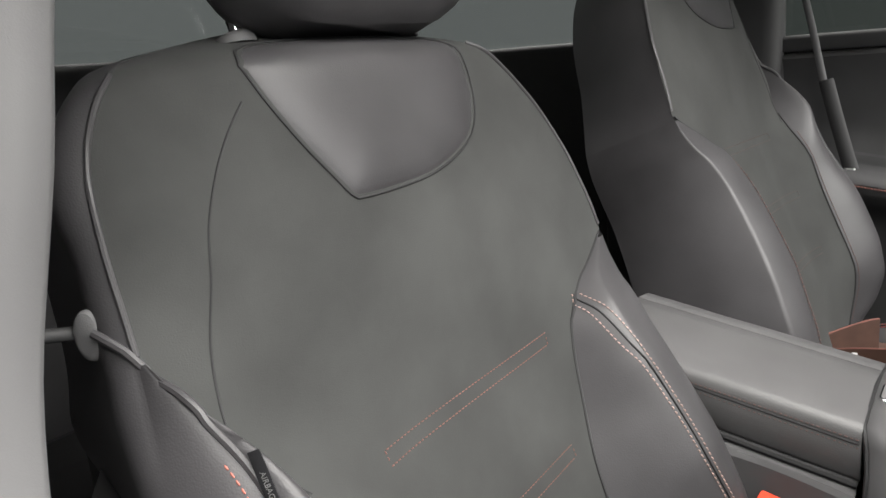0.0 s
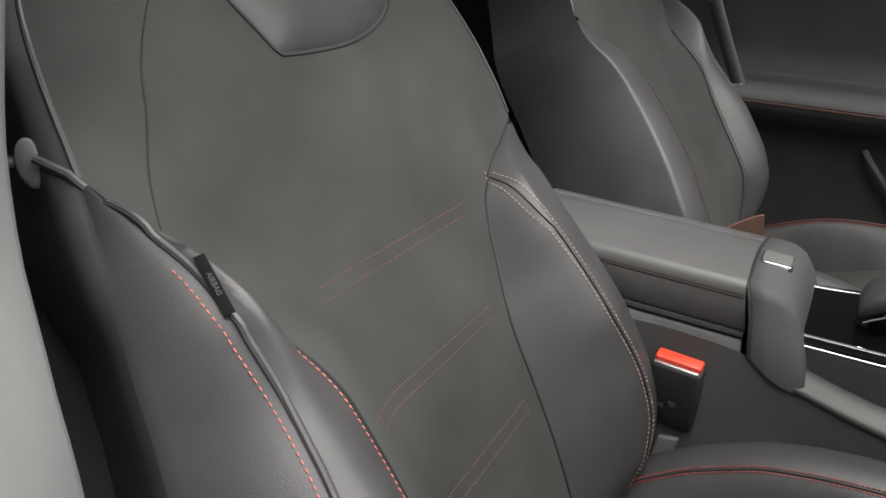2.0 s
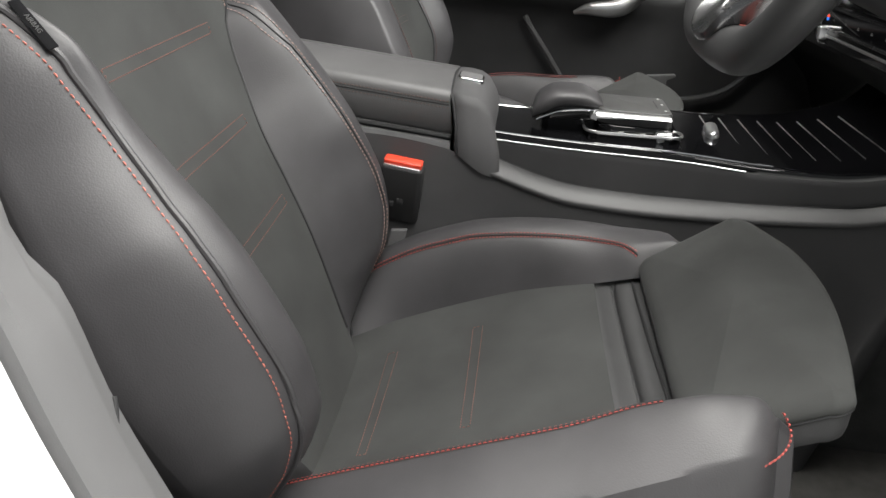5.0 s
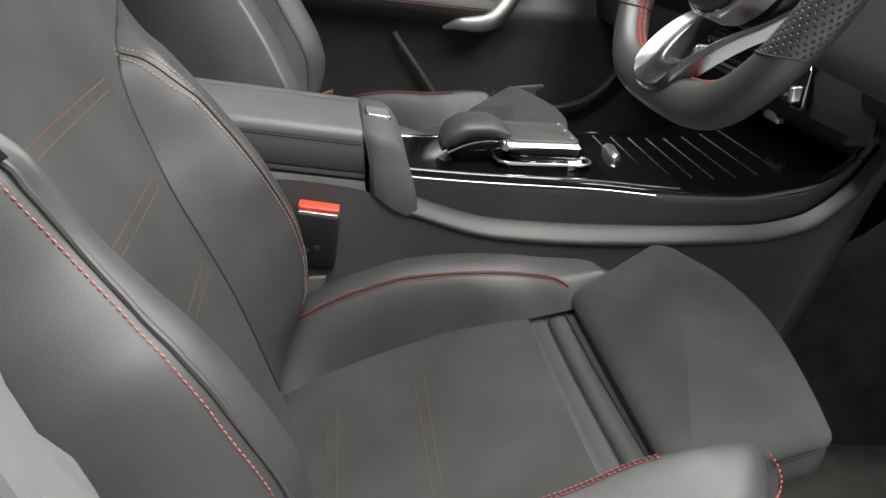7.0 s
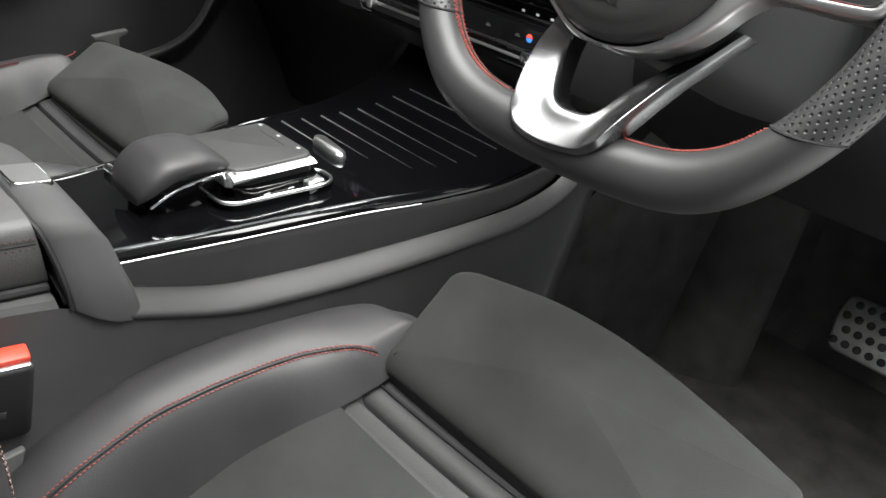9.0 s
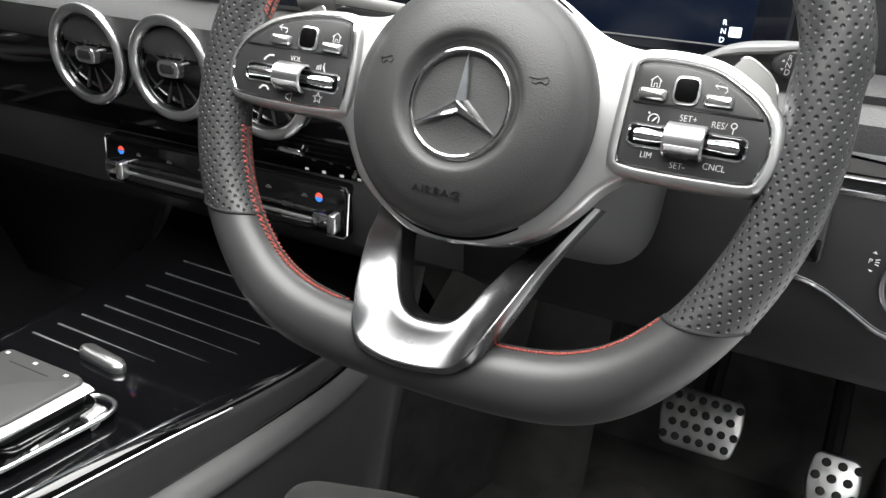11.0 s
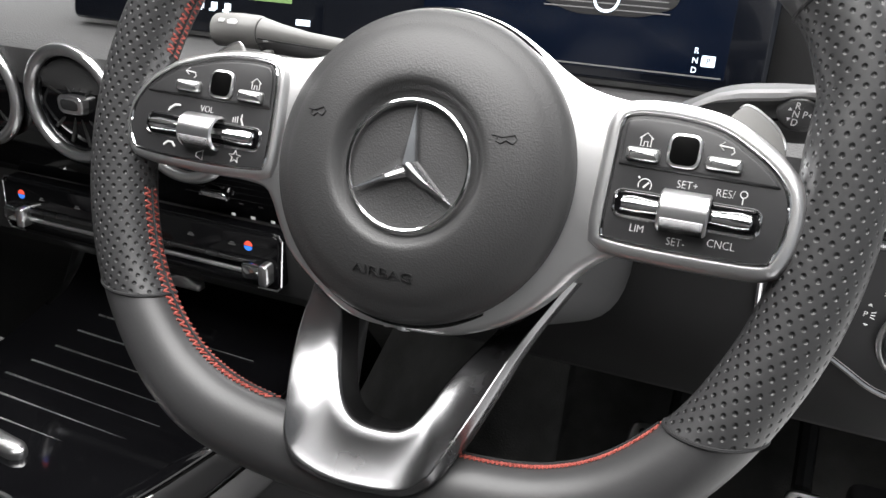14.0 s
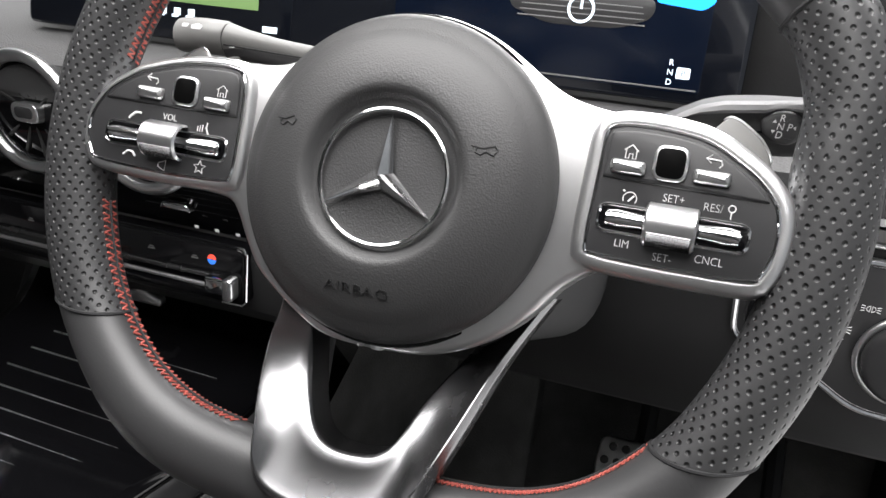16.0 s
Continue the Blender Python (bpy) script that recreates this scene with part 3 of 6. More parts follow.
def make_seat(side, shift, label, tag, lift=(0, 0, 0), fuller=lambda y: 1.0, level=0.0, puff=1.0, bright=RED_THREAD, pale=TAN_THREAD, dull=DULL_THREAD, hump=(0.085, 0.078)):
    """side +1: the driver's seat, door on its right; -1: mirrored. shift moves the whole seat."""
    d = Vector(shift)

    def seat_z(y):
        return cushion_z(y) + level * (-0.05 - y)

    def put(geom):
        return [(side * x + d.x, y + d.y, z + d.z) for x, y, z in geom[0]], geom[1]

    def lean_point(u, v, w):
        x, y, z = back_point(u, v, w)
        return (x + lift[0], y + lift[1], z + lift[2])

    def on_back(u, v, w=0.0):
        return lean_point(u, v, back_w(u, v, puff) + w)

    def on_cushion(x, y, w=0.0):
        k = cushion_w(x, y, hump)
        return (x, y, seat_z(y) + k * (fuller(y) if k > 0 else 1) + w)

    seat = thing("car_seat", (d.x, d.y - 0.28, d.z), label, "car seat", "front seats")

    def add(name, geom, material, parent=seat, label="", sharp=40):
        return part(name, put(geom), material, parent, label, sharp)

    def flank(s, v):
        h = half(v, s)
        w0 = back_w(s * h * 0.9999, v, puff)
        out = 0.014 - 0.008 * smooth((0.5 - v) / 0.1) + 0.007 * smooth((v - 0.57) / 0.05) if s > 0 else 0.008 + 0.006 * smooth((0.5 - v) / 0.1)
        taper = (0.02 + 0.048 * smooth((0.5 - v) / 0.1) if s > 0 else 0) + 0.07 * smooth((v - 0.38) / 0.17) * (0.3 if s > 0 else 1)
        turn = 3.0 if s > 0 else 1.0
        row = []
        for k in range(19):
            q = (k / 18) ** 1.3
            a = q * math.pi
            row.append(lean_point(s * (h - taper * q + out * math.sin(min(a * turn, math.pi * 0.5)) * (1 if q < 0.5 / turn else 1 - 0.6 * ((q - 0.5 / turn) / (1 - 0.5 / turn)) ** 2)), v, w0 - (w0 + (0.15 if s > 0 else 0.12)) * q ** 1.1))
        return row

    # backrest front, panel by panel
    vs = [0.705 * k / 94 for k in range(95)]
    back = add("backrest", sheet([[on_back(edge(v, s) * s, v) for s in (k / 40 - 1 for k in range(81))] for v in vs]), SUEDE, label="dark suede centre panel of the backrest")
    for s in (1, -1):
        low = [v for v in vs if v < (0.514 if s > 0 else 0.464)]
        rows = []
        for v in low:
            c, h = edge(v, s), half(v, s)
            rows.append([on_back(s * (c + (h - c) * k / 24), v) for k in range(25)] + flank(s, v)[1:])
        add("backrest_bolster", sheet(rows), LEATHER, label="black leather side bolster", sharp=75)
    for s in (1, -1):
        rows = [flank(s, v) for v in vs if v >= (0.506 if s > 0 else 0.456)]
        add("backrest_side", sheet(rows), LEATHER, label="black leather side of the backrest")
    rows = [[lean_point((half(v, s) * 0.99 - 0.07 * smooth((v - 0.38) / 0.17)) * s, v, -0.118 - 0.02 * (1 - s * s)) for s in (k / 10 - 1 for k in range(21))] for v in vs]
    add("backrest_shell", merge(sheet(rows), sheet([[on_back(half(vs[-1], s) * s, vs[-1]) for s in (k / 10 - 1 for k in range(21))], [lean_point(half(0.7, s) * s, 0.708, -0.075) for s in (k / 10 - 1 for k in range(21))], rows[-1]])), PLASTIC_DARK, label="dark shell behind the backrest")

    # neck insert under the head restraint
    shield = [(0.106, 0.664), (0.098, 0.638), (0.083, 0.606), (0.067, 0.58), (0.056, 0.5635), (0.045, 0.561), (0.01, 0.561), (-0.035, 0.564), (-0.075, 0.573), (-0.112, 0.589), (-0.134, 0.615), (-0.1435, 0.647), (-0.138, 0.674), (-0.1, 0.684), (0.0, 0.686), (0.085, 0.682)]
    poly = [tuple(p)[:2] for p in curve([(u, v, 0) for u, v in shield + shield[:1]], 110)][:-1]
    rows = []
    for t in (1.0, 0.985, 0.96, 0.9, 0.75, 0.5, 0.25, 0.02):
        rows.append([on_back((u) * t, 0.63 + (v - 0.63) * t, -0.002 + 0.0075 * (1 - t ** 8)) for u, v in poly])
    geom = sheet(rows, ring=True)
    add("neck_insert", (geom[0], geom[1] + [tuple(range(len(geom[0]) - len(poly), len(geom[0])))]), LEATHER, label="smooth black leather insert below the head restraint")
    add("seam", tube([on_back(u, v, 0.0004) for u, v in poly], 0.001, 6, closed=True), SEAM, back)

    # head restraint on two steel posts
    rest = []
    for k in range(25):
        a = k / 24
        v = 0.683 + 0.2 * a
        hw = lerp([(0, 0.095), (0.05, 0.118), (0.12, 0.13), (0.3, 0.14), (0.7, 0.138), (0.92, 0.118), (1, 0.09)], a)
        th = lerp([(0, 0.02), (0.1, 0.042), (0.4, 0.055), (0.8, 0.045), (1, 0.012)], a)
        wc = 0.012 + 0.02 * a
        rest.append([lean_point(-0.036 + hw * math.copysign(abs(math.cos(b)) ** 0.6, math.cos(b)), v + 0.012 * (1 - a) * abs(math.cos(b)) ** 3, wc + th * math.copysign(abs(math.sin(b)) ** 0.7, math.sin(b))) for b in (2 * math.pi * j / 40 for j in range(40))])
    head = add("head_restraint", sheet(rest, ring=True, ends=True), LEATHER, label="padded black leather head restraint")
    for u in (0.07, -0.12):
        add("post", tube([lean_point(u, 0.66, -0.015), lean_point(u, 0.75, -0.012)], 0.005, 12), CHROME, head, "polished steel post")
        add("collar", tube([lean_point(u, 0.692, -0.018), lean_point(u, 0.6965, -0.017), lean_point(u, 0.698, -0.017)], lambda q: 0.015 - 0.004 * q * q, 20), PILLAR, head, "grey plastic collar")
    for off in (0.0, 0.009):
        line = [lean_point(u, v + off, w) for u, v, w in ((0.075, 0.83, 0.07), (0.075, 0.75, 0.068), (0.068, 0.716, 0.062), (0.045, 0.705, 0.058), (-0.03, 0.7035, 0.058), (-0.085, 0.708, 0.058), (-0.115, 0.722, 0.056))]
        add("stitching", thread(curve(line, 80), 0.0032, 0.0016, 0.0006, (0, 0.94, 0.34)), dull, head)

    # seams, piping and stitching of the backrest
    def back_line(points, n, w=0.0):
        return [on_back(p.x, p.y, w) for p in curve([(u, v, 0) for u, v in points], n)]

    for s in (1, -1):
        inner = [(s * edge(v, s), v) for v in (0.04, 0.1, 0.16, 0.22, 0.28, 0.34, 0.38, 0.4, 0.42)]
        add("seam", tube(back_line(inner, 70, 0.0005), 0.0015, 6), SEAM, back)
        if s > 0:
            shoulder = ((0.172, 0.405), (0.188, 0.425), (0.195, 0.44), (0.2, 0.46), (0.193, 0.5), (0.177, 0.54), (0.167, 0.57), (0.15, 0.6), (0.133, 0.622), (0.115, 0.64))
            add("seam", tube(back_line(shoulder, 60, 0.0), 0.0009, 6), SEAM, back)
        else:
            upper = [(s * edge(v, s), v) for v in (0.42, 0.432, 0.448, 0.462)]
            add("seam", tube(back_line(upper, 24, 0.0003), 0.0012, 6), SEAM, back)
        rim = [(s * half(v, s) * 0.997, v) for v in ((0.515 if s > 0 else 0.47), 0.54, 0.57, 0.6, 0.62, 0.64, 0.66, 0.675)]
        add("piping", tube(back_line(rim, 60, 0.0004), 0.002, 8), LEATHER, back)
        crest = [(s * lerp(SEAM_R if s > 0 else SEAM_L, v), v) for v in (0.06, 0.12, 0.16, 0.2, 0.24, 0.28, 0.32, 0.36, 0.4, 0.42)]
        if s > 0:
            line = back_line(crest + [(0.2245, 0.44), (0.225, 0.46), (0.228, 0.485), (0.23, 0.507)], 120, 0.0006) + [lean_point(0.235, 0.52, -0.008), lean_point(0.24, 0.535, -0.022)]
            add("piping", tube(line, 0.0027, 8), LEATHER, back, "leather piping on the bolster")
            row = [(u + 0.0075, v - 0.002) for u, v in crest + [(0.2245, 0.44), (0.224, 0.455)]]
            add("stitching", thread([on_back(min(p.x, half(p.y, 1) - 0.0005), p.y, 0.0006) for p in curve([(u, v, 0) for u, v in row], 220)], 0.0034, 0.0016, 0.00055, (0.6, 0.75, 0.25)), bright, back, "coral red contrast stitching")
            row = [(edge(v, 1) + 0.006, v) for v in (0.05, 0.12, 0.2, 0.28, 0.34, 0.37, 0.385)]
            add("stitching", thread(back_line(row, 150, 0.0006), 0.0036, 0.0016, 0.0006, (0, 0.94, 0.34)), bright, back, "coral red contrast stitching")
        else:
            add("seam", tube(back_line(crest, 110, 0.0002), 0.001, 8), SEAM, back)
            for off in (-0.0045, 0.0045):
                add("stitching", thread([on_back(p.x + off, p.y + off * 0.4, 0.0006) for p in curve([(u, v, 0) for u, v in crest], 200)], 0.0032, 0.0018, 0.0007, (0.3, 0.9, 0.3)), pale, back, "rose grey double stitching")
    for u0, u1, v in ((-0.132, 0.097, 0.398), (-0.115, 0.105, 0.3), (-0.1, 0.1, 0.208)):
        box = [(u0, v + 0.006), (u1, v), (u1, v - 0.011), (u0, v - 0.005), (u0, v + 0.006)]
        for a, b in zip(box, box[1:]):
            n = max(3, int(abs(b[0] - a[0]) / 0.006))
            add("stitching", thread([on_back(a[0] + (b[0] - a[0]) * k / n, a[1] + (b[1] - a[1]) * k / n, 0.0003) for k in range(n + 1)], 0.0028, 0.0016, 0.00045, (0, 0.94, 0.34)), dull, back, "dull red decorative stitching")
    if tag:
        low, along, out = Vector((0.2325, -0.5074, 0.594)), Vector((-0.0088, -0.0246, 0.028)), Vector((-0.5, 0.8, 0.32)).normalized()
        face = along.cross(-out).normalized()
        flag = lambda u, v, w: tuple(low + along.normalized() * u + out * v + face * w)
        t = add("label_tag", slab(rect(0, -0.0005, along.length, 0.0062, 0.0006), -0.0006, 0.0006, 0.0003, flag, both=True), TAG, back, "black woven airbag tag on the seam")
        add("writing", letters("AIRBAG", 0.0042, lambda u, v, w: flag(0.5 * along.length - u, 0.0032 + v, w), 0.0008), DULL_WHITE, t)

    # cushion
    ys = [-0.5 + 0.352 * k / 40 for k in range(41)]
    cush = add("cushion", sheet([[on_cushion(lerp(CUSHION_EDGE_R if s > 0 else CUSHION_EDGE, y) * s, y) for s in (k / 20 - 1 for k in range(41))] for y in ys]), SUEDE, label="dark suede centre panel of the cushion")
    ys2 = [-0.5 + 0.455 * k / 60 for k in range(61)]
    for s in (1, -1):
        rows = []
        for y in ys2:
            c, h = lerp(CUSHION_EDGE_R if s > 0 else CUSHION_EDGE, y), cushion_half(y, s)
            row = [on_cushion(s * (c + (h - c) * k / 24), y) for k in range(25)]
            z = row[-1][2]
            for k in range(1, 9):
                a = k / 8
                row.append((s * (h + 0.014 * math.sin(math.pi * min(1, a * 1.4) * 0.5) - 0.02 * a * a), y, z - (z - 0.07) * a ** 1.3))
            rows.append(row)
        front = rows[-1]
        rows.append([(p[0] * 0.99, p[1] + 0.012, p[2] - 0.012) for p in front])
        rows.append([(p[0] * 0.97, p[1] + 0.016, max(0.07, p[2] - 0.04)) for p in front])
        rows.append([(p[0] * 0.96, p[1] + 0.012, 0.07) for p in front])
        add("cushion_bolster", sheet(rows), LEATHER, label="black leather cushion bolster")
        ends = (-0.46, -0.125) if s > 0 else (-0.46, -0.1)
        line = [on_cushion(s * lerp(CUSHION_SEAM_R if s > 0 else CUSHION_SEAM, y), y, 0.0005) for y in (ends[0] + (ends[1] - ends[0]) * k / 80 for k in range(81))]
        add("seam", tube(line, 0.001, 6), SEAM, cush)
        add("seam", tube([on_cushion(s * (0.148 + 0.006 * k), -0.437 - 0.002 * k, 0.0004) for k in range(9)], 0.0014, 6), SEAM, cush)
        for off in (-0.0024, 0.0024):
            add("stitching", thread([on_cushion(p[0] + off, p[1], 0.0008) for p in line], 0.003, 0.0012, 0.0007, (0, -0.25, 0.97)), RED_SOFT, cush, "red double stitching")
    tip = curve([(0.199, -0.043, 0.3225), (0.207, -0.041, 0.319), (0.216, -0.0415, 0.3135), (0.226, -0.048, 0.309), (0.236, -0.061, 0.306), (0.247, -0.081, 0.305)], 40)
    add("stitching", thread(tip, 0.003, 0.0012, 0.0009, (0.3, 0.75, 0.55)), RED_SOFT, cush, "red stitching on the bolster's front corner")
    for x0, x1, y in ((-0.106, 0.084, -0.279), (-0.09, 0.097, -0.376)):
        box = [(x0, y + 0.005), (x1, y + 0.003), (x1, y - 0.006), (x0, y - 0.006), (x0, y + 0.005)]
        for a, b in zip(box, box[1:]):
            add("stitching", thread([on_cushion(a[0] + (b[0] - a[0]) * k / 30, a[1] + (b[1] - a[1]) * k / 30, 0.0003) for k in range(31)], 0.0028, 0.0018, 0.00042, (0, -0.25, 0.97)), dull, cush, "dull red decorative stitching")
    # crease to the backrest
    add("cushion_tail", sheet([[(x, y, z) for x in (-0.16, -0.08, 0, 0.08, 0.16)] for y, z in ((-0.44, 0.165), (-0.5, 0.168), (-0.53, 0.2), (-0.55, 0.24))]), SUEDE, cush)
    # pocket in front of the cushion, with its two folds
    rows = []
    for y, w in ((-0.152, -0.002), (-0.149, -0.004), (-0.146, -0.0055), (-0.141, -0.005), (-0.134, -0.0042), (-0.129, -0.0048), (-0.127, -0.0075), (-0.1262, -0.0105), (-0.1252, -0.0105), (-0.1244, -0.0075), (-0.122, -0.0045), (-0.115, -0.0038), (-0.109, -0.0042), (-0.105, -0.0052), (-0.1, -0.0055), (-0.094, -0.0065)):
        rows.append([(x, y + 0.002 * math.sin(x * 9), seat_z(y) + w - 0.005 * (1 - (x / 0.16) ** 2)) for x in (-0.142 + 0.31 * k / 20 for k in range(21))])
    add("fold", sheet(rows), FOLD, cush, "folded leather behind the thigh support")
    pipe = [(x, -0.1045 + 0.002 * math.sin(x * 9), seat_z(-0.104) - 0.004 - 0.005 * (1 - (x / 0.16) ** 2)) for x in (-0.138 + 0.3 * k / 24 for k in range(25))]
    add("piping", tube(pipe, 0.0016, 8), SEAM, cush)
    gusset = []
    for k in range(7):
        q = k / 6
        gusset.append([Vector((-0.146, -0.15, seat_z(-0.15) - 0.002)).lerp(Vector((-0.128, -0.138, seat_z(-0.138) - 0.013)), q * 0.9), Vector((-0.149, -0.128, seat_z(-0.128) + 0.008)).lerp(Vector((-0.131, -0.121, seat_z(-0.121) - 0.012)), q) + Vector((0, 0, -0.004 * math.sin(q * math.pi))), Vector((-0.151, -0.106, seat_z(-0.106) + 0.017)).lerp(Vector((-0.136, -0.103, seat_z(-0.103) - 0.006)), q)])
    add("flap", sheet(gusset), FOLD, cush, "leather gusset at the end of the fold")
    add("seam", tube([gusset[0][0], gusset[0][1] + Vector((0, 0, 0.0006)), gusset[0][2]], 0.0011, 6), SEAM, cush)
    # adjustable thigh support
    plan = [(-0.144, -0.1), (-0.155, 0.004), (-0.141, 0.018), (-0.06, 0.04), (0.01, 0.043), (0.07, 0.037), (0.14, 0.023), (0.198, 0.007), (0.206, -0.007), (0.182, -0.098), (0.172, -0.103)]
    poly = rounded(plan, [0.012, 0.012, 0.012, 0.03, 0.03, 0.03, 0.03, 0.006, 0.006, 0.01, 0.01], 4)
    def on_support(u, v, w):
        return (u, v - max(0, -w) * 0.25, seat_z(v) + w - 0.008 * smooth((v + 0.02) / 0.06) - (0.024 * (1 - smooth((v + 0.104) / 0.07)) if w > 0 else 0))

    rows = [[on_support(u, v, w) for u, v in inset(poly, d)] for d, w in ((0.004, 0.027), (0.001, 0.0285), (0, 0.031), (0.0008, 0.0345), (0.004, 0.0385), (0.009, 0.0408), (0.014, 0.042))]
    ring = inset(poly, 0.014)
    for t in (0.9, 0.75, 0.6, 0.45, 0.3, 0.15, 0.03):
        rows.append([on_support(0.02 + (u - 0.02) * t, -0.035 + (v + 0.035) * t, 0.042 + 0.002 * (1 - t)) for u, v in ring])
    support = add("thigh_support", sheet(rows, ring=True, ends=True), SUEDE, label="suede covered extending thigh support", sharp=70)
    # Lower side of the support, in the darker colour of the folds.
    rows = [[on_support(u, v, w) for u, v in inset(poly, d)] for d, w in ((0.03, -0.001), (0.009, 0.0), (0.005, 0.004), (0.003, 0.012), (0.0022, 0.022), (0.002, 0.029))]
    add("side_panel", sheet(rows, ring=True, ends=True), FOLD, support, "darker side of the thigh support", 70)
    add("seam", tube([on_support(u, v, 0.0272) for u, v in inset(poly, 0.0015)], 0.0013, 6, closed=True), SEAM, support)
    add("base", merge(block(-0.15, 0.18, -0.48, 0.0, 0.02, 0.16, 0.03), block(-0.17, 0.19, -0.2, -0.03, 0.1, 0.236, 0.01), block(-0.24, 0.24, -0.45, -0.1, -0.02, 0.09, 0.02)), PLASTIC_DARK, label="dark plastic seat base")
    return seat


make_seat(1, (0, 0, 0), "black leather and suede driver's seat with red stitching", True, hump=(0.045, 0.058))
# Passenger seat: the same stitching in darker thread colours.
make_seat(-1, (-0.735, 0.0, 0.015), "black leather and suede passenger seat beside the console", False, (0, 0.025, 0.085), lambda y: 0.7 + 0.85 * smooth((-0.06 - y) / 0.24), 0.12, 0.72, ARM_THREAD, ARM_THREAD, DARK_THREAD)


# ---- centre console ----
MID = -0.372
LIP = [(-0.62, 0.42), (-0.45, 0.415), (-0.32, 0.39), (-0.27, 0.357), (-0.16, 0.32), (-0.04, 0.31), (0.06, 0.308), (0.14, 0.309), (0.2, 0.319), (0.25, 0.352), (0.29, 0.405), (0.32, 0.45), (0.35, 0.48)]
TOP = [(-0.3, 0.402), (-0.27, 0.392), (-0.16, 0.379), (-0.04, 0.369), (0.06, 0.356), (0.14, 0.351), (0.2, 0.355), (0.25, 0.378), (0.29, 0.423), (0.32, 0.465), (0.35, 0.5)]
WIDE = [(-0.62, 0.105), (-0.27, 0.11), (-0.16, 0.125), (-0.04, 0.146), (0.06, 0.162), (0.14, 0.174), (0.2, 0.181), (0.25, 0.186), (0.29, 0.188), (0.32, 0.187), (0.36, 0.178)]
console = thing("centre_console", (MID, 0.0, -0.02), "black centre console between the seats with a gloss deck", "console")
LENGTH = [-0.27 + 0.6 * k / 64 for k in range(65)]


def both_sides(name, make, material, label=""):
    for s in (1, -1):
        part(name, make(s), material, console, label)


def side(s, y, x):
    """A place on the flank, x metres out from the lip's edge at y."""
    return MID + s * (lerp(WIDE, y) + x)


def flank_row(s, y, round_off):
    top = lerp(LIP, y) - 0.004
    row = []
    for k in range(9):
        q = k / 8
        row.append((MID + s * (lerp(WIDE, y) - 0.003 + 0.028 * (1 - q) ** 2 - round_off * (1 + 0.5 * (1 - q))), y - 0.9 * round_off * (1 - q) - 0.22 * (1 - q) * smooth((y - 0.1) / 0.23), -0.02 + (top + 0.02) * q))
    return row


both_sides("side_panel", lambda s: sheet([flank_row(s, y, 0) for y in [-0.62 + 0.35 * k / 20 for k in range(20)] + LENGTH] + [flank_row(s, 0.33 + 0.06 * math.sin(k * math.pi / 24), 0.16 * (1 - math.cos(k * math.pi / 24))) for k in range(1, 13)]), PLASTIC, "soft dark plastic flank")
both_sides("lip", lambda s: sheet([[(side(s, y, x * (1 - 0.3 * smooth((y + 0.1) / 0.4)) - 0.3 * max(0, -0.285 - y)), y, lerp(LIP, y) + z * (1 - 0.3 * smooth((y + 0.1) / 0.4))) for x, z in ((-0.004, -0.009), (-0.0008, -0.006), (0.0, -0.003), (-0.001, -0.0005), (-0.003, 0.0018), (-0.012, 0.0085), (-0.021, 0.014), (-0.0235, 0.0148), (-0.0245, 0.012))] for y in [-0.315 + 0.0045 * k for k in range(10)] + LENGTH]), PLASTIC_LIP, "raised rounded lip along the flank")
both_sides("inset_panel", lambda s: sheet([[(side(s, y, -0.0265 + 0.0035 * q), y, lerp(LIP, y) + 0.004 + (lerp(TOP, y) - lerp(LIP, y) - 0.004) * q) for q in (k / 6 for k in range(7))] + [(side(s, y, -0.0245), y, lerp(TOP, y) + 0.0025)] for y in LENGTH]), PLASTIC)
# Dark tube standing in for the shade in the joint above the lip.
both_sides("gap_shadow", lambda s: tube([(side(s, y, -0.0248), y, lerp(LIP, y) + 0.0135 * (1 - 0.3 * smooth((y + 0.1) / 0.4))) for y in LENGTH[:-4]], lambda q: 0.0022 * (1 - 0.8 * q), 6), SEAM, "dark strip for the shaded joint above the lip")


def deck_z(y):
    return lerp(TOP, min(y, 0.14)) + 0.009 + 0.3 * max(0, y - 0.14) ** 1.3


def deck_row(y):
    h, z = lerp(WIDE, y) - 0.0235, deck_z(y)
    edge_z = max(z, lerp(TOP, y) + 0.007)
    right = [(0.0, 0.0), (0.5, 0.0), (0.8, 0.0)]
    cols = [(q * h, z + d) for q, d in right] + [(h - 0.012, 0.35 * z + 0.65 * edge_z), (h - 0.005, edge_z), (h - 0.001, edge_z - 0.0015), (h, edge_z - 0.005), (h - 0.001, edge_z - 0.012)]
    return [(MID - x, y, zz) for x, zz in reversed(cols[1:])] + [(MID + x, y, zz) for x, zz in cols]


part("deck", sheet([deck_row(-0.27 + 0.6 * k / 60) for k in range(61)]), PIANO, console, "piano black deck")


def strip(s, y0, y1, x0, x1, dz, taper=1.0):
    rows = []
    for k in range(31):
        q = k / 30
        y = y0 + (y1 - y0) * q
        w = 1 - taper * q ** 3
        z = max(deck_z(y), lerp(TOP, y) + 0.007) + dz
        xm, xh = 0.5 * (x0 + x1), 0.5 * (x1 - x0) * max(0.05, w)
        rows.append([(side(s, y, xm + xh), y, z - 0.0006), (side(s, y, xm + 0.6 * xh), y, z + 0.0008), (side(s, y, xm - 0.6 * xh), y, z + 0.0008), (side(s, y, xm - xh), y, z - 0.0006)])
    return sheet(rows)


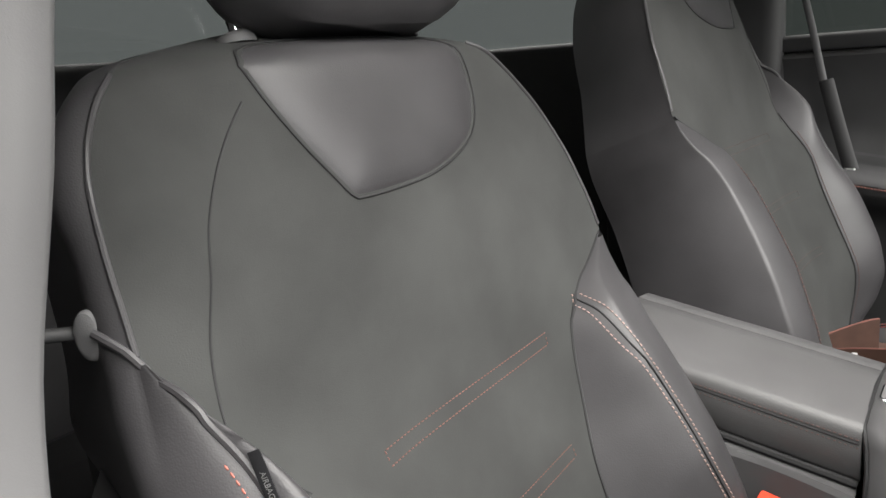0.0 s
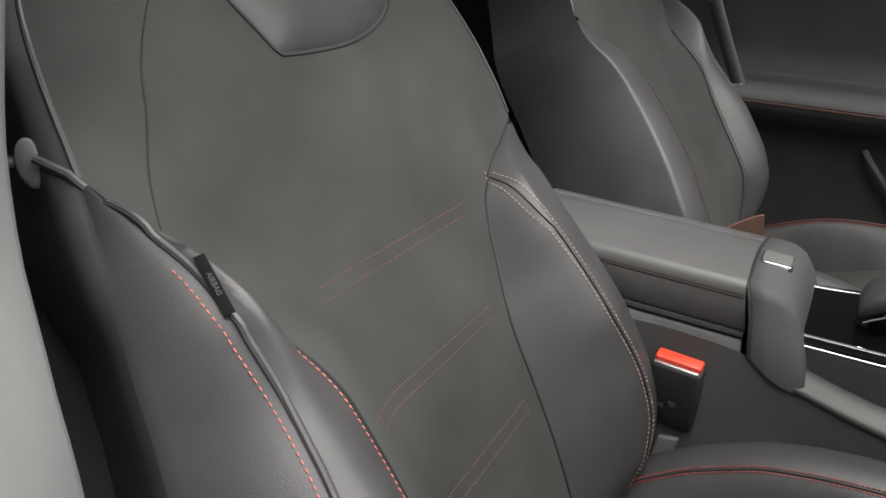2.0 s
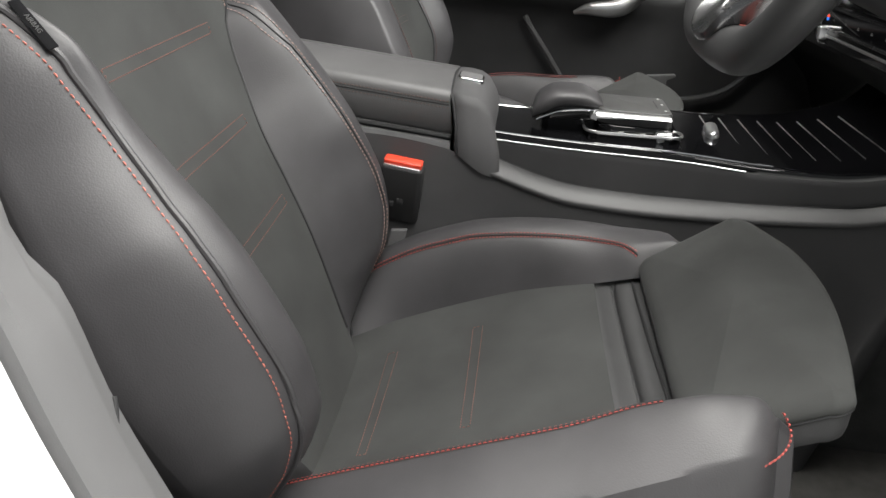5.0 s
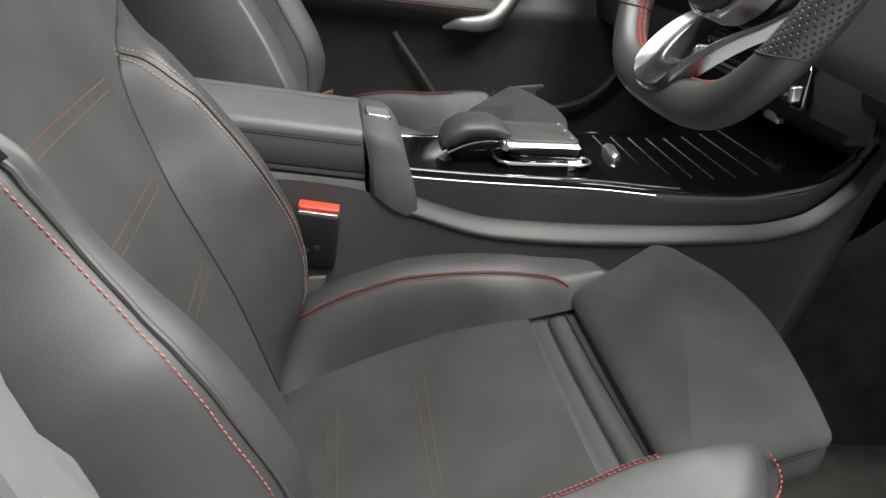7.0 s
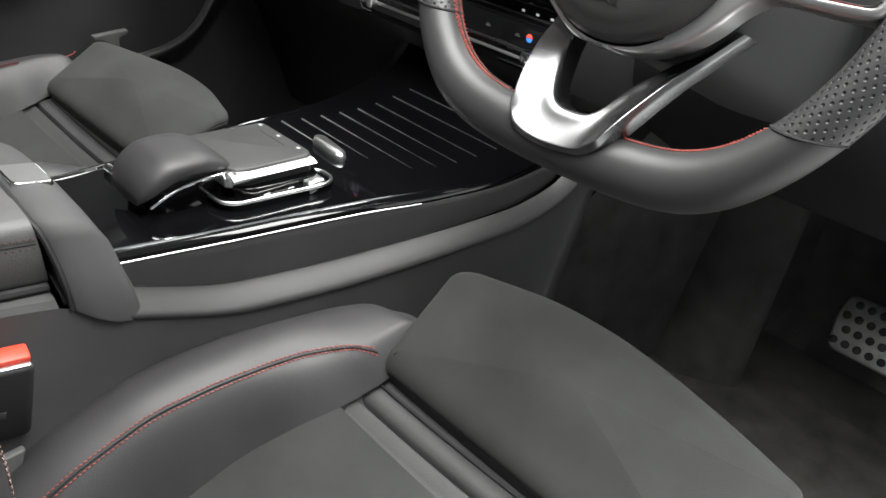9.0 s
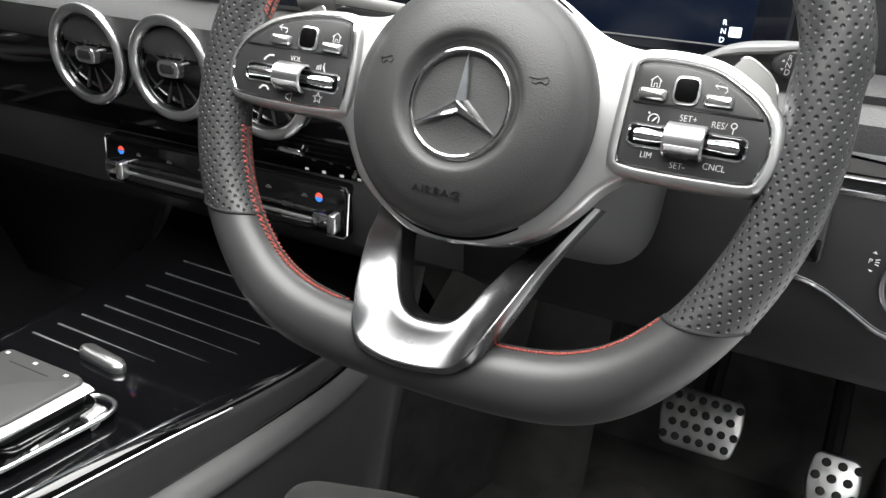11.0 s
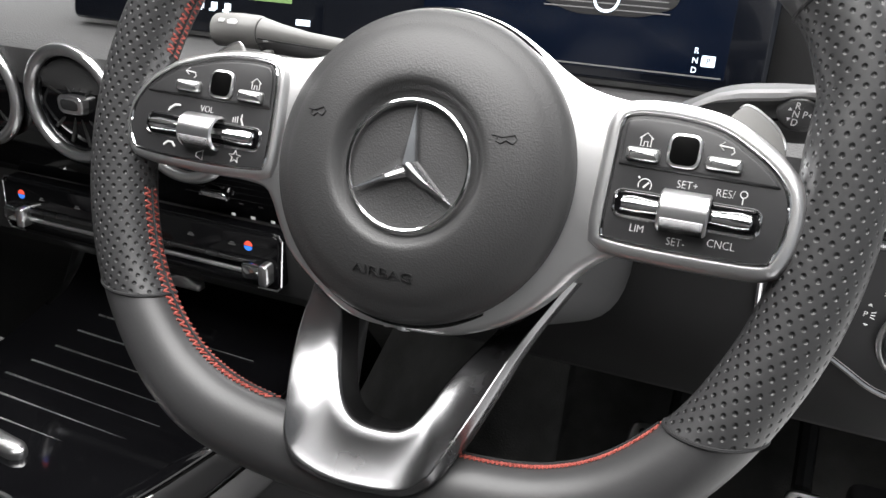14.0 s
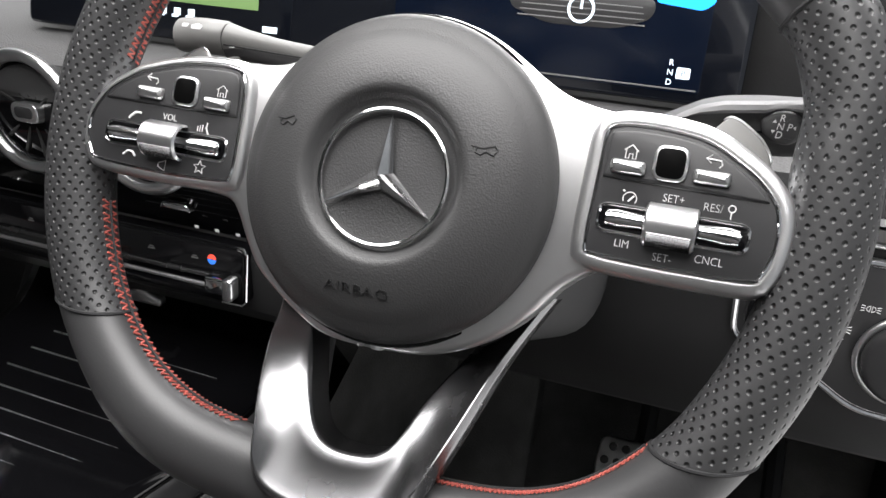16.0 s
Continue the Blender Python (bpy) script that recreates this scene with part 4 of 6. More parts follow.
both_sides("trim_strip", lambda s: strip(s, -0.268, 0.065, -0.0358, -0.0332, 0.0006), CHROME, "bright metal strip tapering to the front")
both_sides("trim_strip", lambda s: sheet([[(side(s, y, x), y, lerp(TOP, y) + 0.009 + z) for x, z in ((-0.0228, -0.008), (-0.0219, -0.0075), (-0.0219, -0.0067), (-0.0228, -0.0062))] for y in [-0.268 + 0.3 * k / 30 for k in range(31)]]), SATIN, "bright metal strip")
both_sides("trim_strip", lambda s: strip(s, 0.205, 0.325, -0.034, -0.025, 0.0006, 0.2), CHROME, "bright metal strip rising to the dashboard")
# ribs of the sliding cover, thinned rightwards to imitate a fading reflection
for k in range(8):
    y = 0.024 + 0.0265 * k
    x0, x1 = -0.478 + 0.003 * k, -0.303 + 0.0055 * k
    part("rib", tube([(x0 + (x1 - x0) * q / 10, y - 0.005 * q / 10, deck_z(y) + 0.0002) for q in range(11)], lambda q: 0.0013 - 0.0009 * smooth(q * 1.3), 6, flat=0.6), RIB, console, "thin bright rib of the sliding cover, tapered like its fading reflection")
part("cover_handle", slab(rounded([(-0.024, -0.009), (0.024, -0.009), (0.033, 0.0), (0.024, 0.009), (-0.024, 0.009), (-0.033, 0.0)], 0.006), 0.0, 0.009, 0.005, lambda u, v, w: (MID - 0.006 + u, 0.02 + v - u * 0.12, deck_z(0.018) + w)), SATIN_BRIGHT, console, "chrome pull of the sliding cover")

# small switches beside the palm rest
for x, y in ((MID - 0.062, -0.2), (MID - 0.06, -0.165)):
    part("switch", slab(rect(-0.012, -0.005, 0.012, 0.005, 0.004), 0, 0.008, 0.003, lambda u, v, w: (x + u, y + v, deck_z(y) + w)), CHROME, console, "small chrome toggle switch")

# palm rest
rows = []
for k in range(21):
    a = k / 20
    y = -0.217 + 0.0945 * a
    top = lerp([(0, 0.03), (0.05, 0.042), (0.15, 0.053), (0.35, 0.062), (0.65, 0.0625), (0.88, 0.054), (0.97, 0.045), (1, 0.038)], a)
    low = lerp([(0, 0.017), (0.2, 0.026), (0.5, 0.037), (1, 0.035)], a)
    hw = lerp([(0, 0.026), (0.06, 0.033), (0.15, 0.0365), (0.5, 0.039), (0.9, 0.036), (0.97, 0.032), (1, 0.026)], a)
    mid, half = 0.5 * (top + low), 0.5 * (top - low)
    rows.append([(MID + 0.008 + hw * math.copysign(abs(math.cos(b)) ** 0.78, math.cos(b)), y, deck_z(y) - 0.008 + mid + half * math.copysign(abs(math.sin(b)) ** 0.78, math.sin(b))) for b in (2 * math.pi * j / 32 for j in range(32))])
rest = part("palm_rest", sheet(rows, ring=True, ends=True), LEATHER, console, "rounded leather palm rest", 60)
part("trim", tube(curve([(MID + 0.047, y, deck_z(y) + z) for y, z in ((-0.212, 0.014), (-0.2, 0.02), (-0.18, 0.0275), (-0.155, 0.031), (-0.13, 0.0305))], 40), 0.0015, 8), CHROME, rest, "thin chrome edge")
part("foot", block(MID - 0.026, MID + 0.038, -0.205, -0.128, deck_z(-0.17) - 0.01, deck_z(-0.17) + 0.036, 0.008), PIANO, rest)

# touchpad with its chrome cradle
pad_z = lambda y: deck_z(-0.09) + 0.02 - 0.12 * (y + 0.09)
cradle = part("touchpad_cradle", slab(rounded([(MID - 0.042, -0.128), (MID + 0.052, -0.134), (MID + 0.064, -0.12), (MID + 0.066, -0.046), (MID + 0.052, -0.038), (MID - 0.042, -0.038)], 0.008), -0.03, 0.0, 0.002, lambda u, v, w: (u, v, pad_z(v) - 0.004 + w)), PIANO, console, "gloss black body under the touchpad")
base_line = rounded([(MID + 0.02, -0.152), (MID + 0.058, -0.15), (MID + 0.068, -0.138), (MID + 0.078, -0.045), (MID + 0.07, -0.031), (MID + 0.045, -0.029)], 0.012)
foot_line = rounded([(MID - 0.04, -0.15), (MID + 0.058, -0.149), (MID + 0.067, -0.138), (MID + 0.077, -0.045), (MID + 0.069, -0.032), (MID - 0.04, -0.03)], 0.012)
part("foot_plate", slab(foot_line, -0.004, 0.0085, 0.002, lambda u, v, w: (u, v, deck_z(v) + w)), PIANO, cradle, "gloss black foot of the touchpad")
part("base_trim", tube([(u, v, deck_z(v) + 0.0082) for u, v in base_line], 0.002, 8), SATIN_BRIGHT, cradle, "chrome line round the touchpad's foot")
rows = []
for k in range(13):
    y = -0.137 + 0.093 * k / 12
    th = 0.0055 - 0.0035 * smooth(k / 10)
    z = pad_z(y) + 0.0115
    rows.append([(MID + 0.05, y, z), (MID + 0.0575, y, z - 0.0006), (MID + 0.0615, y, z - 0.0025), (MID + 0.063, y, z - 0.003 - 0.5 * th), (MID + 0.061, y, z - 0.003 - th), (MID + 0.05, y, z - 0.003 - th)])
part("cheek", sheet(rows, ends=True), SATIN_BRIGHT, cradle, "bright metal cheek of the touchpad")
rows = []
for k in range(11):
    x = MID - 0.042 + 0.1 * k / 10
    z = pad_z(-0.136) + 0.011
    rows.append([(x, -0.13, z), (x, -0.1365 - 0.002 * k / 10, z - 0.001), (x, -0.1415 - 0.002 * k / 10, z - 0.006), (x, -0.142 - 0.002 * k / 10, z - 0.009), (x, -0.137, z - 0.012)])
part("rear_edge", sheet(rows, ends=True), SATIN_BRIGHT, cradle, "bright metal rear edge of the touchpad")
for y in (-0.105, -0.078):
    part("mark", bars(lambda u, v, w: (MID + 0.067 + w, y + u, pad_z(y) - 0.012 + v), [(-0.005, -0.002, 0.002, 0.002)], 0.0006), PRINT, cradle)
part("switch_cap", slab(rect(-0.012, 0.0, 0.008, 0.013, 0.003), 0.0, 0.014, 0.003, lambda u, v, w: (MID + 0.062 + w, -0.052 + u, pad_z(-0.05) - 0.018 + v)), SATIN_BRIGHT, cradle, "bright metal switch cap")
pad = part("touchpad", slab(rounded([(MID - 0.042, -0.128), (MID + 0.05, -0.134), (MID + 0.056, -0.12), (MID + 0.054, -0.046), (MID + 0.045, -0.04), (MID - 0.042, -0.04)], 0.008), 0.0, 0.018, 0.003, lambda u, v, w: (u, v, pad_z(v) + w - 0.004)), TOUCH, console, "grey touchpad")
for x in (MID - 0.034, MID, MID + 0.036):
    part("mark", bars(lambda u, v, w: (u, v, pad_z(v) + w), [(x - 0.002, -0.049, x + 0.002, -0.046)], 0.0145), PRINT, pad)
part("mark", bars(lambda u, v, w: (u, v, pad_z(v) + w), [(MID - 0.02, -0.0565, MID + 0.025, -0.0558)], 0.0145), SEAM, pad)

# armrest box, lid and front cap
armrest = thing("armrest", (MID, -0.45, 0.36), "black leather armrest with stitched sides on the console", "armrest")
ARM = lambda y: 0.4555 - 0.2 * (y + 0.32)
rows = []
for k in range(25):
    y = -0.318 - 0.26 * k / 24
    z = ARM(y)
    rows.append([(MID + x, y, z + h) for x, h in ((0.086, -0.055), (0.089, -0.05), (0.0895, -0.03), (0.0893, -0.0185), (0.0888, -0.0175), (0.089, -0.0165), (0.0878, -0.009), (0.0845, -0.0035), (0.079, -0.0002), (0.06, 0.0028), (0.02, 0.005), (-0.02, 0.0052), (-0.044, 0.0042), (-0.046, 0.002), (-0.048, 0.0038), (-0.065, 0.0022), (-0.079, -0.0002), (-0.0845, -0.0035), (-0.0878, -0.009), (-0.0895, -0.03), (-0.086, -0.055))])
lid = part("lid", sheet(rows, ends=True), ARM_LEATHER, armrest, "grained leather lid", 60)
along = [-0.32 - 0.26 * k / 40 for k in range(41)]
part("seam", tube([(MID - 0.046, y, ARM(y) + 0.0024) for y in along], 0.0013, 6), SEAM, lid)
for s in (1, -1):
    part("seam", tube([(MID + s * 0.0892, y, ARM(y) - 0.0175) for y in along], 0.001, 6), SEAM, lid)
    for dz in (-0.0135, -0.0215):
        part("stitching", thread([(MID + s * 0.0892, y, ARM(y) + dz) for y in along], 0.003, 0.0018, 0.0005, (s, 0, 0)), ARM_THREAD, lid, "dull brown red double stitching")
    part("joint", tube([(MID + s * 0.0885, y, ARM(y) - 0.0585) for y in along], 0.004, 8), SEAM, armrest)
part("box_wall", sheet([[(MID + x, y, z) for x, z in ((0.1035, lerp(LIP, y) - 0.006), (0.1, lerp(LIP, y) + 0.0005), (0.0975, ARM(y) - 0.0635), (0.0945, ARM(y) - 0.062), (0.085, ARM(y) - 0.064), (-0.085, ARM(y) - 0.064), (-0.0945, ARM(y) - 0.062), (-0.0975, ARM(y) - 0.0635), (-0.1, lerp(LIP, y) + 0.0005), (-0.1035, lerp(LIP, y) - 0.006))] for y in along[::4]]), PLASTIC, armrest)
part("body", block(MID - 0.098, MID + 0.098, -0.62, -0.305, 0.2, 0.37, 0.01), PLASTIC, armrest)
cap_rows = []
for y, dz, dx in ((-0.3165, -0.004, -0.004), (-0.3145, -0.0025, -0.0015), (-0.3, -0.005, 0.0), (-0.287, -0.009, 0.0), (-0.277, -0.0165, -0.001), (-0.269, -0.032, -0.003), (-0.265, -0.05, -0.006)):
    z = ARM(-0.318) + dz
    low = lerp([(-0.32, 0.384), (-0.29, 0.357), (-0.262, 0.345)], y)
    cap_rows.append([(MID + s * (x + dx), y + (0.006 if x > 0.08 else 0) * q, zz) for s, x, zz, q in
                     [(1, 0.111, low, 1), (1, 0.111, low + 0.016, 1), (1, 0.103, 0.5 * (low + z), 1), (1, 0.0955, z - 0.014, 0.6), (1, 0.0915, z - 0.004, 0.3), (1, 0.083, z + 0.001, 0), (1, 0.05, z + 0.006, 0), (1, 0, z + 0.009, 0)]
                     + [(-1, 0.05, z + 0.006, 0), (-1, 0.083, z + 0.001, 0), (-1, 0.0915, z - 0.004, 0.3), (-1, 0.0955, z - 0.014, 0.6), (-1, 0.103, 0.5 * (low + z), 1), (-1, 0.111, low + 0.016, 1), (-1, 0.111, low, 1)]])
cap = part("front_cap", sheet(cap_rows, ends=True), PLASTIC, armrest, "smooth plastic cap at the armrest's front", 60)
part("joint", tube([tuple(Vector(p) + Vector((0, -0.001, 0))) for p in cap_rows[0]], 0.0022, 6), SEAM, armrest)
zb = lambda y: ARM(-0.318) + 0.0052 - 0.23 * (y + 0.3145)
part("release_button", slab(rect(-0.018, -0.312, 0.022, -0.28, 0.006), -0.002, 0.0026, 0.0012, lambda u, v, w: (MID + 0.012 + u, v, zb(v) + w)), CHROME, cap, "chrome rimmed release button")
part("button_face", slab(rect(-0.0162, -0.3103, 0.0202, -0.2817, 0.005), -0.002, 0.0034, 0.0008, lambda u, v, w: (MID + 0.012 + u, v, zb(v) + w)), PILLAR, cap)

# belt buckle beside the driver's seat
buckle = thing("belt_buckle", (-0.265, -0.40, 0.2), "black seat belt buckle with a red release button", "belt buckle")
down = Vector((-0.02, -0.015, -0.081)).normalized()
wide = (Vector((0.12, 0.99, 0)) - down * down.dot(Vector((0.12, 0.99, 0)))).normalized()
bz = Matrix((wide.cross(-down), wide, -down)).transposed().to_4x4()
bz.translation = (-0.252, -0.377, 0.372)
B = lambda u, v, w: tuple(bz @ Vector((u, v, w)))
part("housing", slab(rect(-0.012, -0.026, 0.012, 0.026, 0.006), -0.08, 0.0, 0.004, B, both=True), PLASTIC_DARK, buckle)
part("button", slab(rect(-0.0095, -0.024, 0.006, 0.024, 0.003), -0.002, 0.0055, 0.0015, B), RED_BUTTON, buckle, "bright red press button")
part("slot", slab(rect(0.0065, -0.023, 0.0105, 0.023, 0.001), -0.002, 0.0015, 0.0005, B), STEEL, buckle)
part("mark", merge(*[bars(lambda u, v, w: B(w, u, v), [(-0.014 + 0.012 * k, -0.058 + 0.006 * k, -0.006 + 0.012 * k, -0.05 + 0.006 * k)], 0.0126) for k in range(2)]), PLASTIC, buckle)
part("stalk", slab(rect(-0.004, -0.011, 0.004, 0.011, 0.003), -0.075, 0.004, 0.002, lambda u, v, w: (-0.25 + u + 0.06 * w, -0.389 + v + 0.38 * w, 0.282 + w), both=True), PILLAR, buckle, "grey buckle stalk")



# ---- far door ----
door = tagged(thing("door_1", (-1.08, 0.0, 0.0), "closed black passenger door with silver handle and pull", "door"), kind="structure")
DX = -1.075
ARMLINE = lambda y: 0.566 - 0.165 * (y + 0.44)
rows = []
for k in range(33):
    y = -0.62 + 1.25 * k / 32
    a = ARMLINE(y)
    bulge = smooth((0.1 - y) / 0.15) * 0.05
    rows.append([(DX + x, y, z) for x, z in ((0.0, 0.0), (0.004, 0.2), (0.0, a - 0.1), (0.005 + bulge * 0.5, a - 0.055), (0.012 + bulge, a - 0.03), (0.014 + bulge, a - 0.012), (0.008 + bulge, a - 0.004), (bulge * 0.4, a + 0.008), (-0.012, a + 0.03), (-0.016, a + 0.08), (-0.012, 0.72), (0.0, 0.76), (-0.03, 0.79))])
part("panel", sheet(rows), DOOR_PLASTIC, door, "dark moulded door panel", 60)
part("armrest_top", sheet([[(DX + x, y, ARMLINE(y) + z) for x, z in ((0.066, -0.013), (0.063, -0.002), (0.04, 0.007), (0.0, 0.016), (-0.008, 0.03))] for y in (-0.45 + 0.43 * k / 16 for k in range(17))]), PLASTIC, door, "soft grey armrest on the door", 60)
part("stitching", thread([(DX + 0.067, -0.45 + 0.42 * k / 40, ARMLINE(-0.45 + 0.42 * k / 40) - 0.016) for k in range(41)], 0.004, 0.001, 0.0014, (1, 0, 0)), DULL_THREAD, door, "dull red stitching along the armrest")
part("window_frame", block(DX - 0.05, DX + 0.0, -0.62, 0.62, 0.77, 0.8, 0.008), PLASTIC_DARK, door)
pane = part("window_pane", block(DX - 0.03, DX - 0.026, -0.62, 0.62, 0.79, 1.19, 0.001), TINT, door, "dark tinted side window pane")
pane.visible_shadow = False
handle = part("handle", slab(rounded([(-0.05, 0.004), (-0.03, -0.016), (0.07, -0.016), (0.073, 0.0), (0.0, 0.006), (-0.02, 0.022), (-0.045, 0.022)], 0.007), 0.0, 0.016, 0.006, lambda u, v, w: (DX + 0.012 + w, -0.085 + u, 0.568 + v * 1.25 - 0.1 * u)), SATIN, door, "satin silver door handle")
part("handle_recess", slab(rect(-0.055, -0.028, 0.095, 0.04, 0.024), -0.004, 0.003, 0.002, lambda u, v, w: (DX - 0.006 + w, -0.085 + u, 0.568 + v - 0.1 * u)), DOOR_PLASTIC, door)
pull = [(DX + 0.055, -0.13, 0.455), (DX + 0.064, -0.1, 0.462), (DX + 0.068, -0.05, 0.461), (DX + 0.066, -0.018, 0.474), (DX + 0.055, 0.018, 0.515), (DX + 0.04, 0.06, 0.562), (DX + 0.025, 0.1, 0.61), (DX + 0.01, 0.13, 0.645)]
part("pull_grip", tube(curve(pull, 40), lambda s: 0.017 * lerp([(0, 0.25), (0.12, 0.8), (0.3, 1.05), (0.7, 1.0), (1, 0.8)], s), 12, flat=0.55, up=(1, 0, 0)), SATIN, door, "satin silver door pull")
for y in (-0.075, -0.05):
    part("switch", slab(rect(-0.009, -0.005, 0.009, 0.005, 0.002), 0, 0.004, 0.0015, lambda u, v, w: (DX + 0.04 + v, y + u, ARMLINE(y) + 0.006 + w)), CHROME, door, "small chrome window switch")
part("pocket_edge", tube(curve([(DX + 0.014, -0.229, 0.446), (DX + 0.022, -0.215, 0.42), (DX + 0.022, -0.17, 0.345), (DX + 0.022, -0.13, 0.27), (DX + 0.022, -0.1, 0.2)], 40), 0.006, 8), PLASTIC, door, "edge of the door pocket")
part("pocket_rim", tube(curve([(DX + 0.03, -0.15, 0.285), (DX + 0.03, 0.05, 0.265), (DX + 0.03, 0.17, 0.275), (DX + 0.03, 0.235, 0.32), (DX + 0.03, 0.28, 0.40), (DX + 0.03, 0.31, 0.48), (DX + 0.03, 0.33, 0.56)], 60), 0.009, 8, flat=0.7), PLASTIC, door, "grey rim of the door pocket")
part("bracket", slab(rounded([(-0.03, 0.012), (-0.012, 0.006), (-0.01, -0.02), (0.01, -0.02), (0.012, 0.006), (0.03, 0.012), (0.03, 0.018), (-0.03, 0.018)], 0.003), 0, 0.012, 0.002, lambda u, v, w: (DX + 0.03 + w, 0.055 + u, 0.302 + v)), PILLAR, door, "pale plastic bracket")
part("belt_trim", tube(curve([(DX + 0.03, -0.52, 0.86), (DX + 0.03, -0.504, 0.794), (DX + 0.03, -0.488, 0.722)], 16), 0.006, 8, flat=0.4, up=(1, 0, 0)), PILLAR, door, "pale strip at the door's rear edge")
part("edge_trim", tube(curve([(DX + 0.03, -0.484, 0.722), (DX + 0.032, -0.458, 0.63), (DX + 0.036, -0.436, 0.56)], 16), 0.012, 8, flat=0.4, up=(1, 0, 0)), PLASTIC_DARK, door, "dark strip at the door's rear edge")
part("edge_clip", slab(rect(-0.008, -0.012, 0.008, 0.012, 0.003), 0.0, 0.006, 0.002, lambda u, v, w: (DX + 0.038 + w, -0.44 + u, 0.562 + v)), STEEL, door, "small pale clip")

# ---- dashboard ----
dash = tagged(thing("dashboard", (-0.36, 0.45, 0.4), "black dashboard with gloss trim and round air vents", "dashboard"), kind="structure")
part("top_pad", sheet([[(x, y + 0.0, z) for x in (-1.07, -0.8, -0.5, -0.2, 0.1, 0.39)] for y, z in ((0.195, 0.612), (0.19, 0.625), (0.192, 0.645), (0.21, 0.655), (0.3, 0.662), (0.5, 0.68), (0.75, 0.70))]), DASH_TOP, dash, "soft grey dashboard top")
part("gloss_panel", sheet([[(x, y, z) for x in (-1.07, -0.7, -0.52, -0.41, -0.3, -0.18, -0.1)] for y, z in ((0.2, 0.63), (0.192, 0.6), (0.197, 0.56), (0.205, 0.53), (0.215, 0.512))]), PIANO, dash, "piano black vent panel")
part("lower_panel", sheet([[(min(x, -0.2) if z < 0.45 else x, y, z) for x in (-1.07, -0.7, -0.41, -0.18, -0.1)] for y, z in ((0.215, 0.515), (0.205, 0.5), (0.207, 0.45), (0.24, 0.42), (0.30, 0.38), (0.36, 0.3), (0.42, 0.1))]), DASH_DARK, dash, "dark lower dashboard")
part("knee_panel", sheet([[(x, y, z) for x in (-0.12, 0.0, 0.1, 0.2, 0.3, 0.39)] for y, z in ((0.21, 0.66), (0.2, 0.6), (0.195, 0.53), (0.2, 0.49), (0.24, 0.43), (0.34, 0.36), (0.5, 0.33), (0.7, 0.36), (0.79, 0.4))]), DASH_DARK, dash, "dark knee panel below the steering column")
for x in (-0.532, -0.4175, -0.303):
    V = lambda u, v, w: (x + u, 0.1965 - w, 0.601 + v + w * 0.15)
    vent = part("air_vent", ringband(0, 0, 0.0475, 0.0055, 0.008, V), SATIN_BRIGHT, dash, "round silver rimmed air vent")
    part("throat", disc(0, 0, 0.045, -0.004, 0.001, 0.001, V), PIANO, vent)
    part("rim_inner", ringband(0, 0, 0.041, 0.002, 0.004, V, 48, 6), PIANO, vent)
    for k in range(12):
        a = 2 * math.pi * k / 12 + 0.15
        c, s = math.cos(a), math.sin(a)
        part("vane", slab([(0.012, -0.001), (0.039, -0.0016), (0.039, 0.0016), (0.012, 0.001)], 0.0, 0.006, 0.0006, lambda u, v, w: V(u * c - v * s, u * s + v * c, w - 0.003)), RUBBER, vent)
    part("centre_cap", slab(rect(-0.014, -0.0085, 0.014, 0.0085, 0.0075), 0.0, 0.012, 0.002, V), SATIN_BRIGHT, vent, "chrome centre knob")
    part("cap_face", slab(rect(-0.0095, -0.0048, 0.0095, 0.0048, 0.0042), 0.01, 0.0128, 0.0008, V), PANEL, vent)
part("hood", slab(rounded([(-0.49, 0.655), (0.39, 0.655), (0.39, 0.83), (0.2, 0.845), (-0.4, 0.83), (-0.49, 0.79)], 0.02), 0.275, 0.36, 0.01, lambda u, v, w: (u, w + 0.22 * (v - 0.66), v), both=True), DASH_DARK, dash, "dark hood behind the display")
# climate strip
clim = thing("climate_panel", (-0.385, 0.2, 0.47), "gloss black climate control strip with chrome toggles", "control panel")
K = lambda u, v, w: (-0.380 + u, 0.204 - w + 0.1 * v, 0.4862 + v - 0.004 * u)
part("frame", slab(rect(-0.16, -0.0262, 0.16, 0.0262, 0.008), -0.01, 0.006, 0.002, K), PIANO, clim, "gloss black frame")
for e in (1, -1):
    part("end_bracket", tube([K(e * (0.16 - a), b, 0.0065) for a, b in ((0.024, -0.0262), (0.004, -0.0258), (0.0, -0.021), (0.0, 0.021), (0.003, 0.0255), (0.01, 0.0262))], 0.0012, 6), CHROME, clim, "chrome bracket at the end of the strip")
part("face", slab(rect(-0.1578, -0.024, 0.1578, 0.024, 0.007), -0.004, 0.0075, 0.001, K), PIANO, clim)
part("rail", slab(rect(-0.135, -0.005, 0.135, -0.001, 0.0015), 0.007, 0.0105, 0.001, K), SATIN_DARK, clim, "satin toggle rail")
part("rail", slab(rect(-0.135, -0.0145, 0.135, -0.011, 0.0015), 0.007, 0.0095, 0.001, K), SATIN, clim, "satin toggle rail")
for u in (-0.142, 0.137):
    toggle = part("toggle", slab(rect(u - 0.013, -0.016, u + 0.012, -0.0012, 0.003), 0.007, 0.016, 0.003, K), CHROME, clim, "chrome temperature toggle")
    part("end_cap", slab(rect(u + 0.006, -0.019, u + 0.0155, 0.0005, 0.0035), 0.006, 0.0185, 0.003, K), SATIN_BRIGHT, toggle)
for k in range(6):
    u = -0.11 + 0.044 * k
    part("mark", bars(K, [(u - 0.0035, 0.0086, u + 0.0035, 0.0098), (u - 0.002, 0.0106, u + 0.0022, 0.0116)], 0.0079), DULL_WHITE, clim)
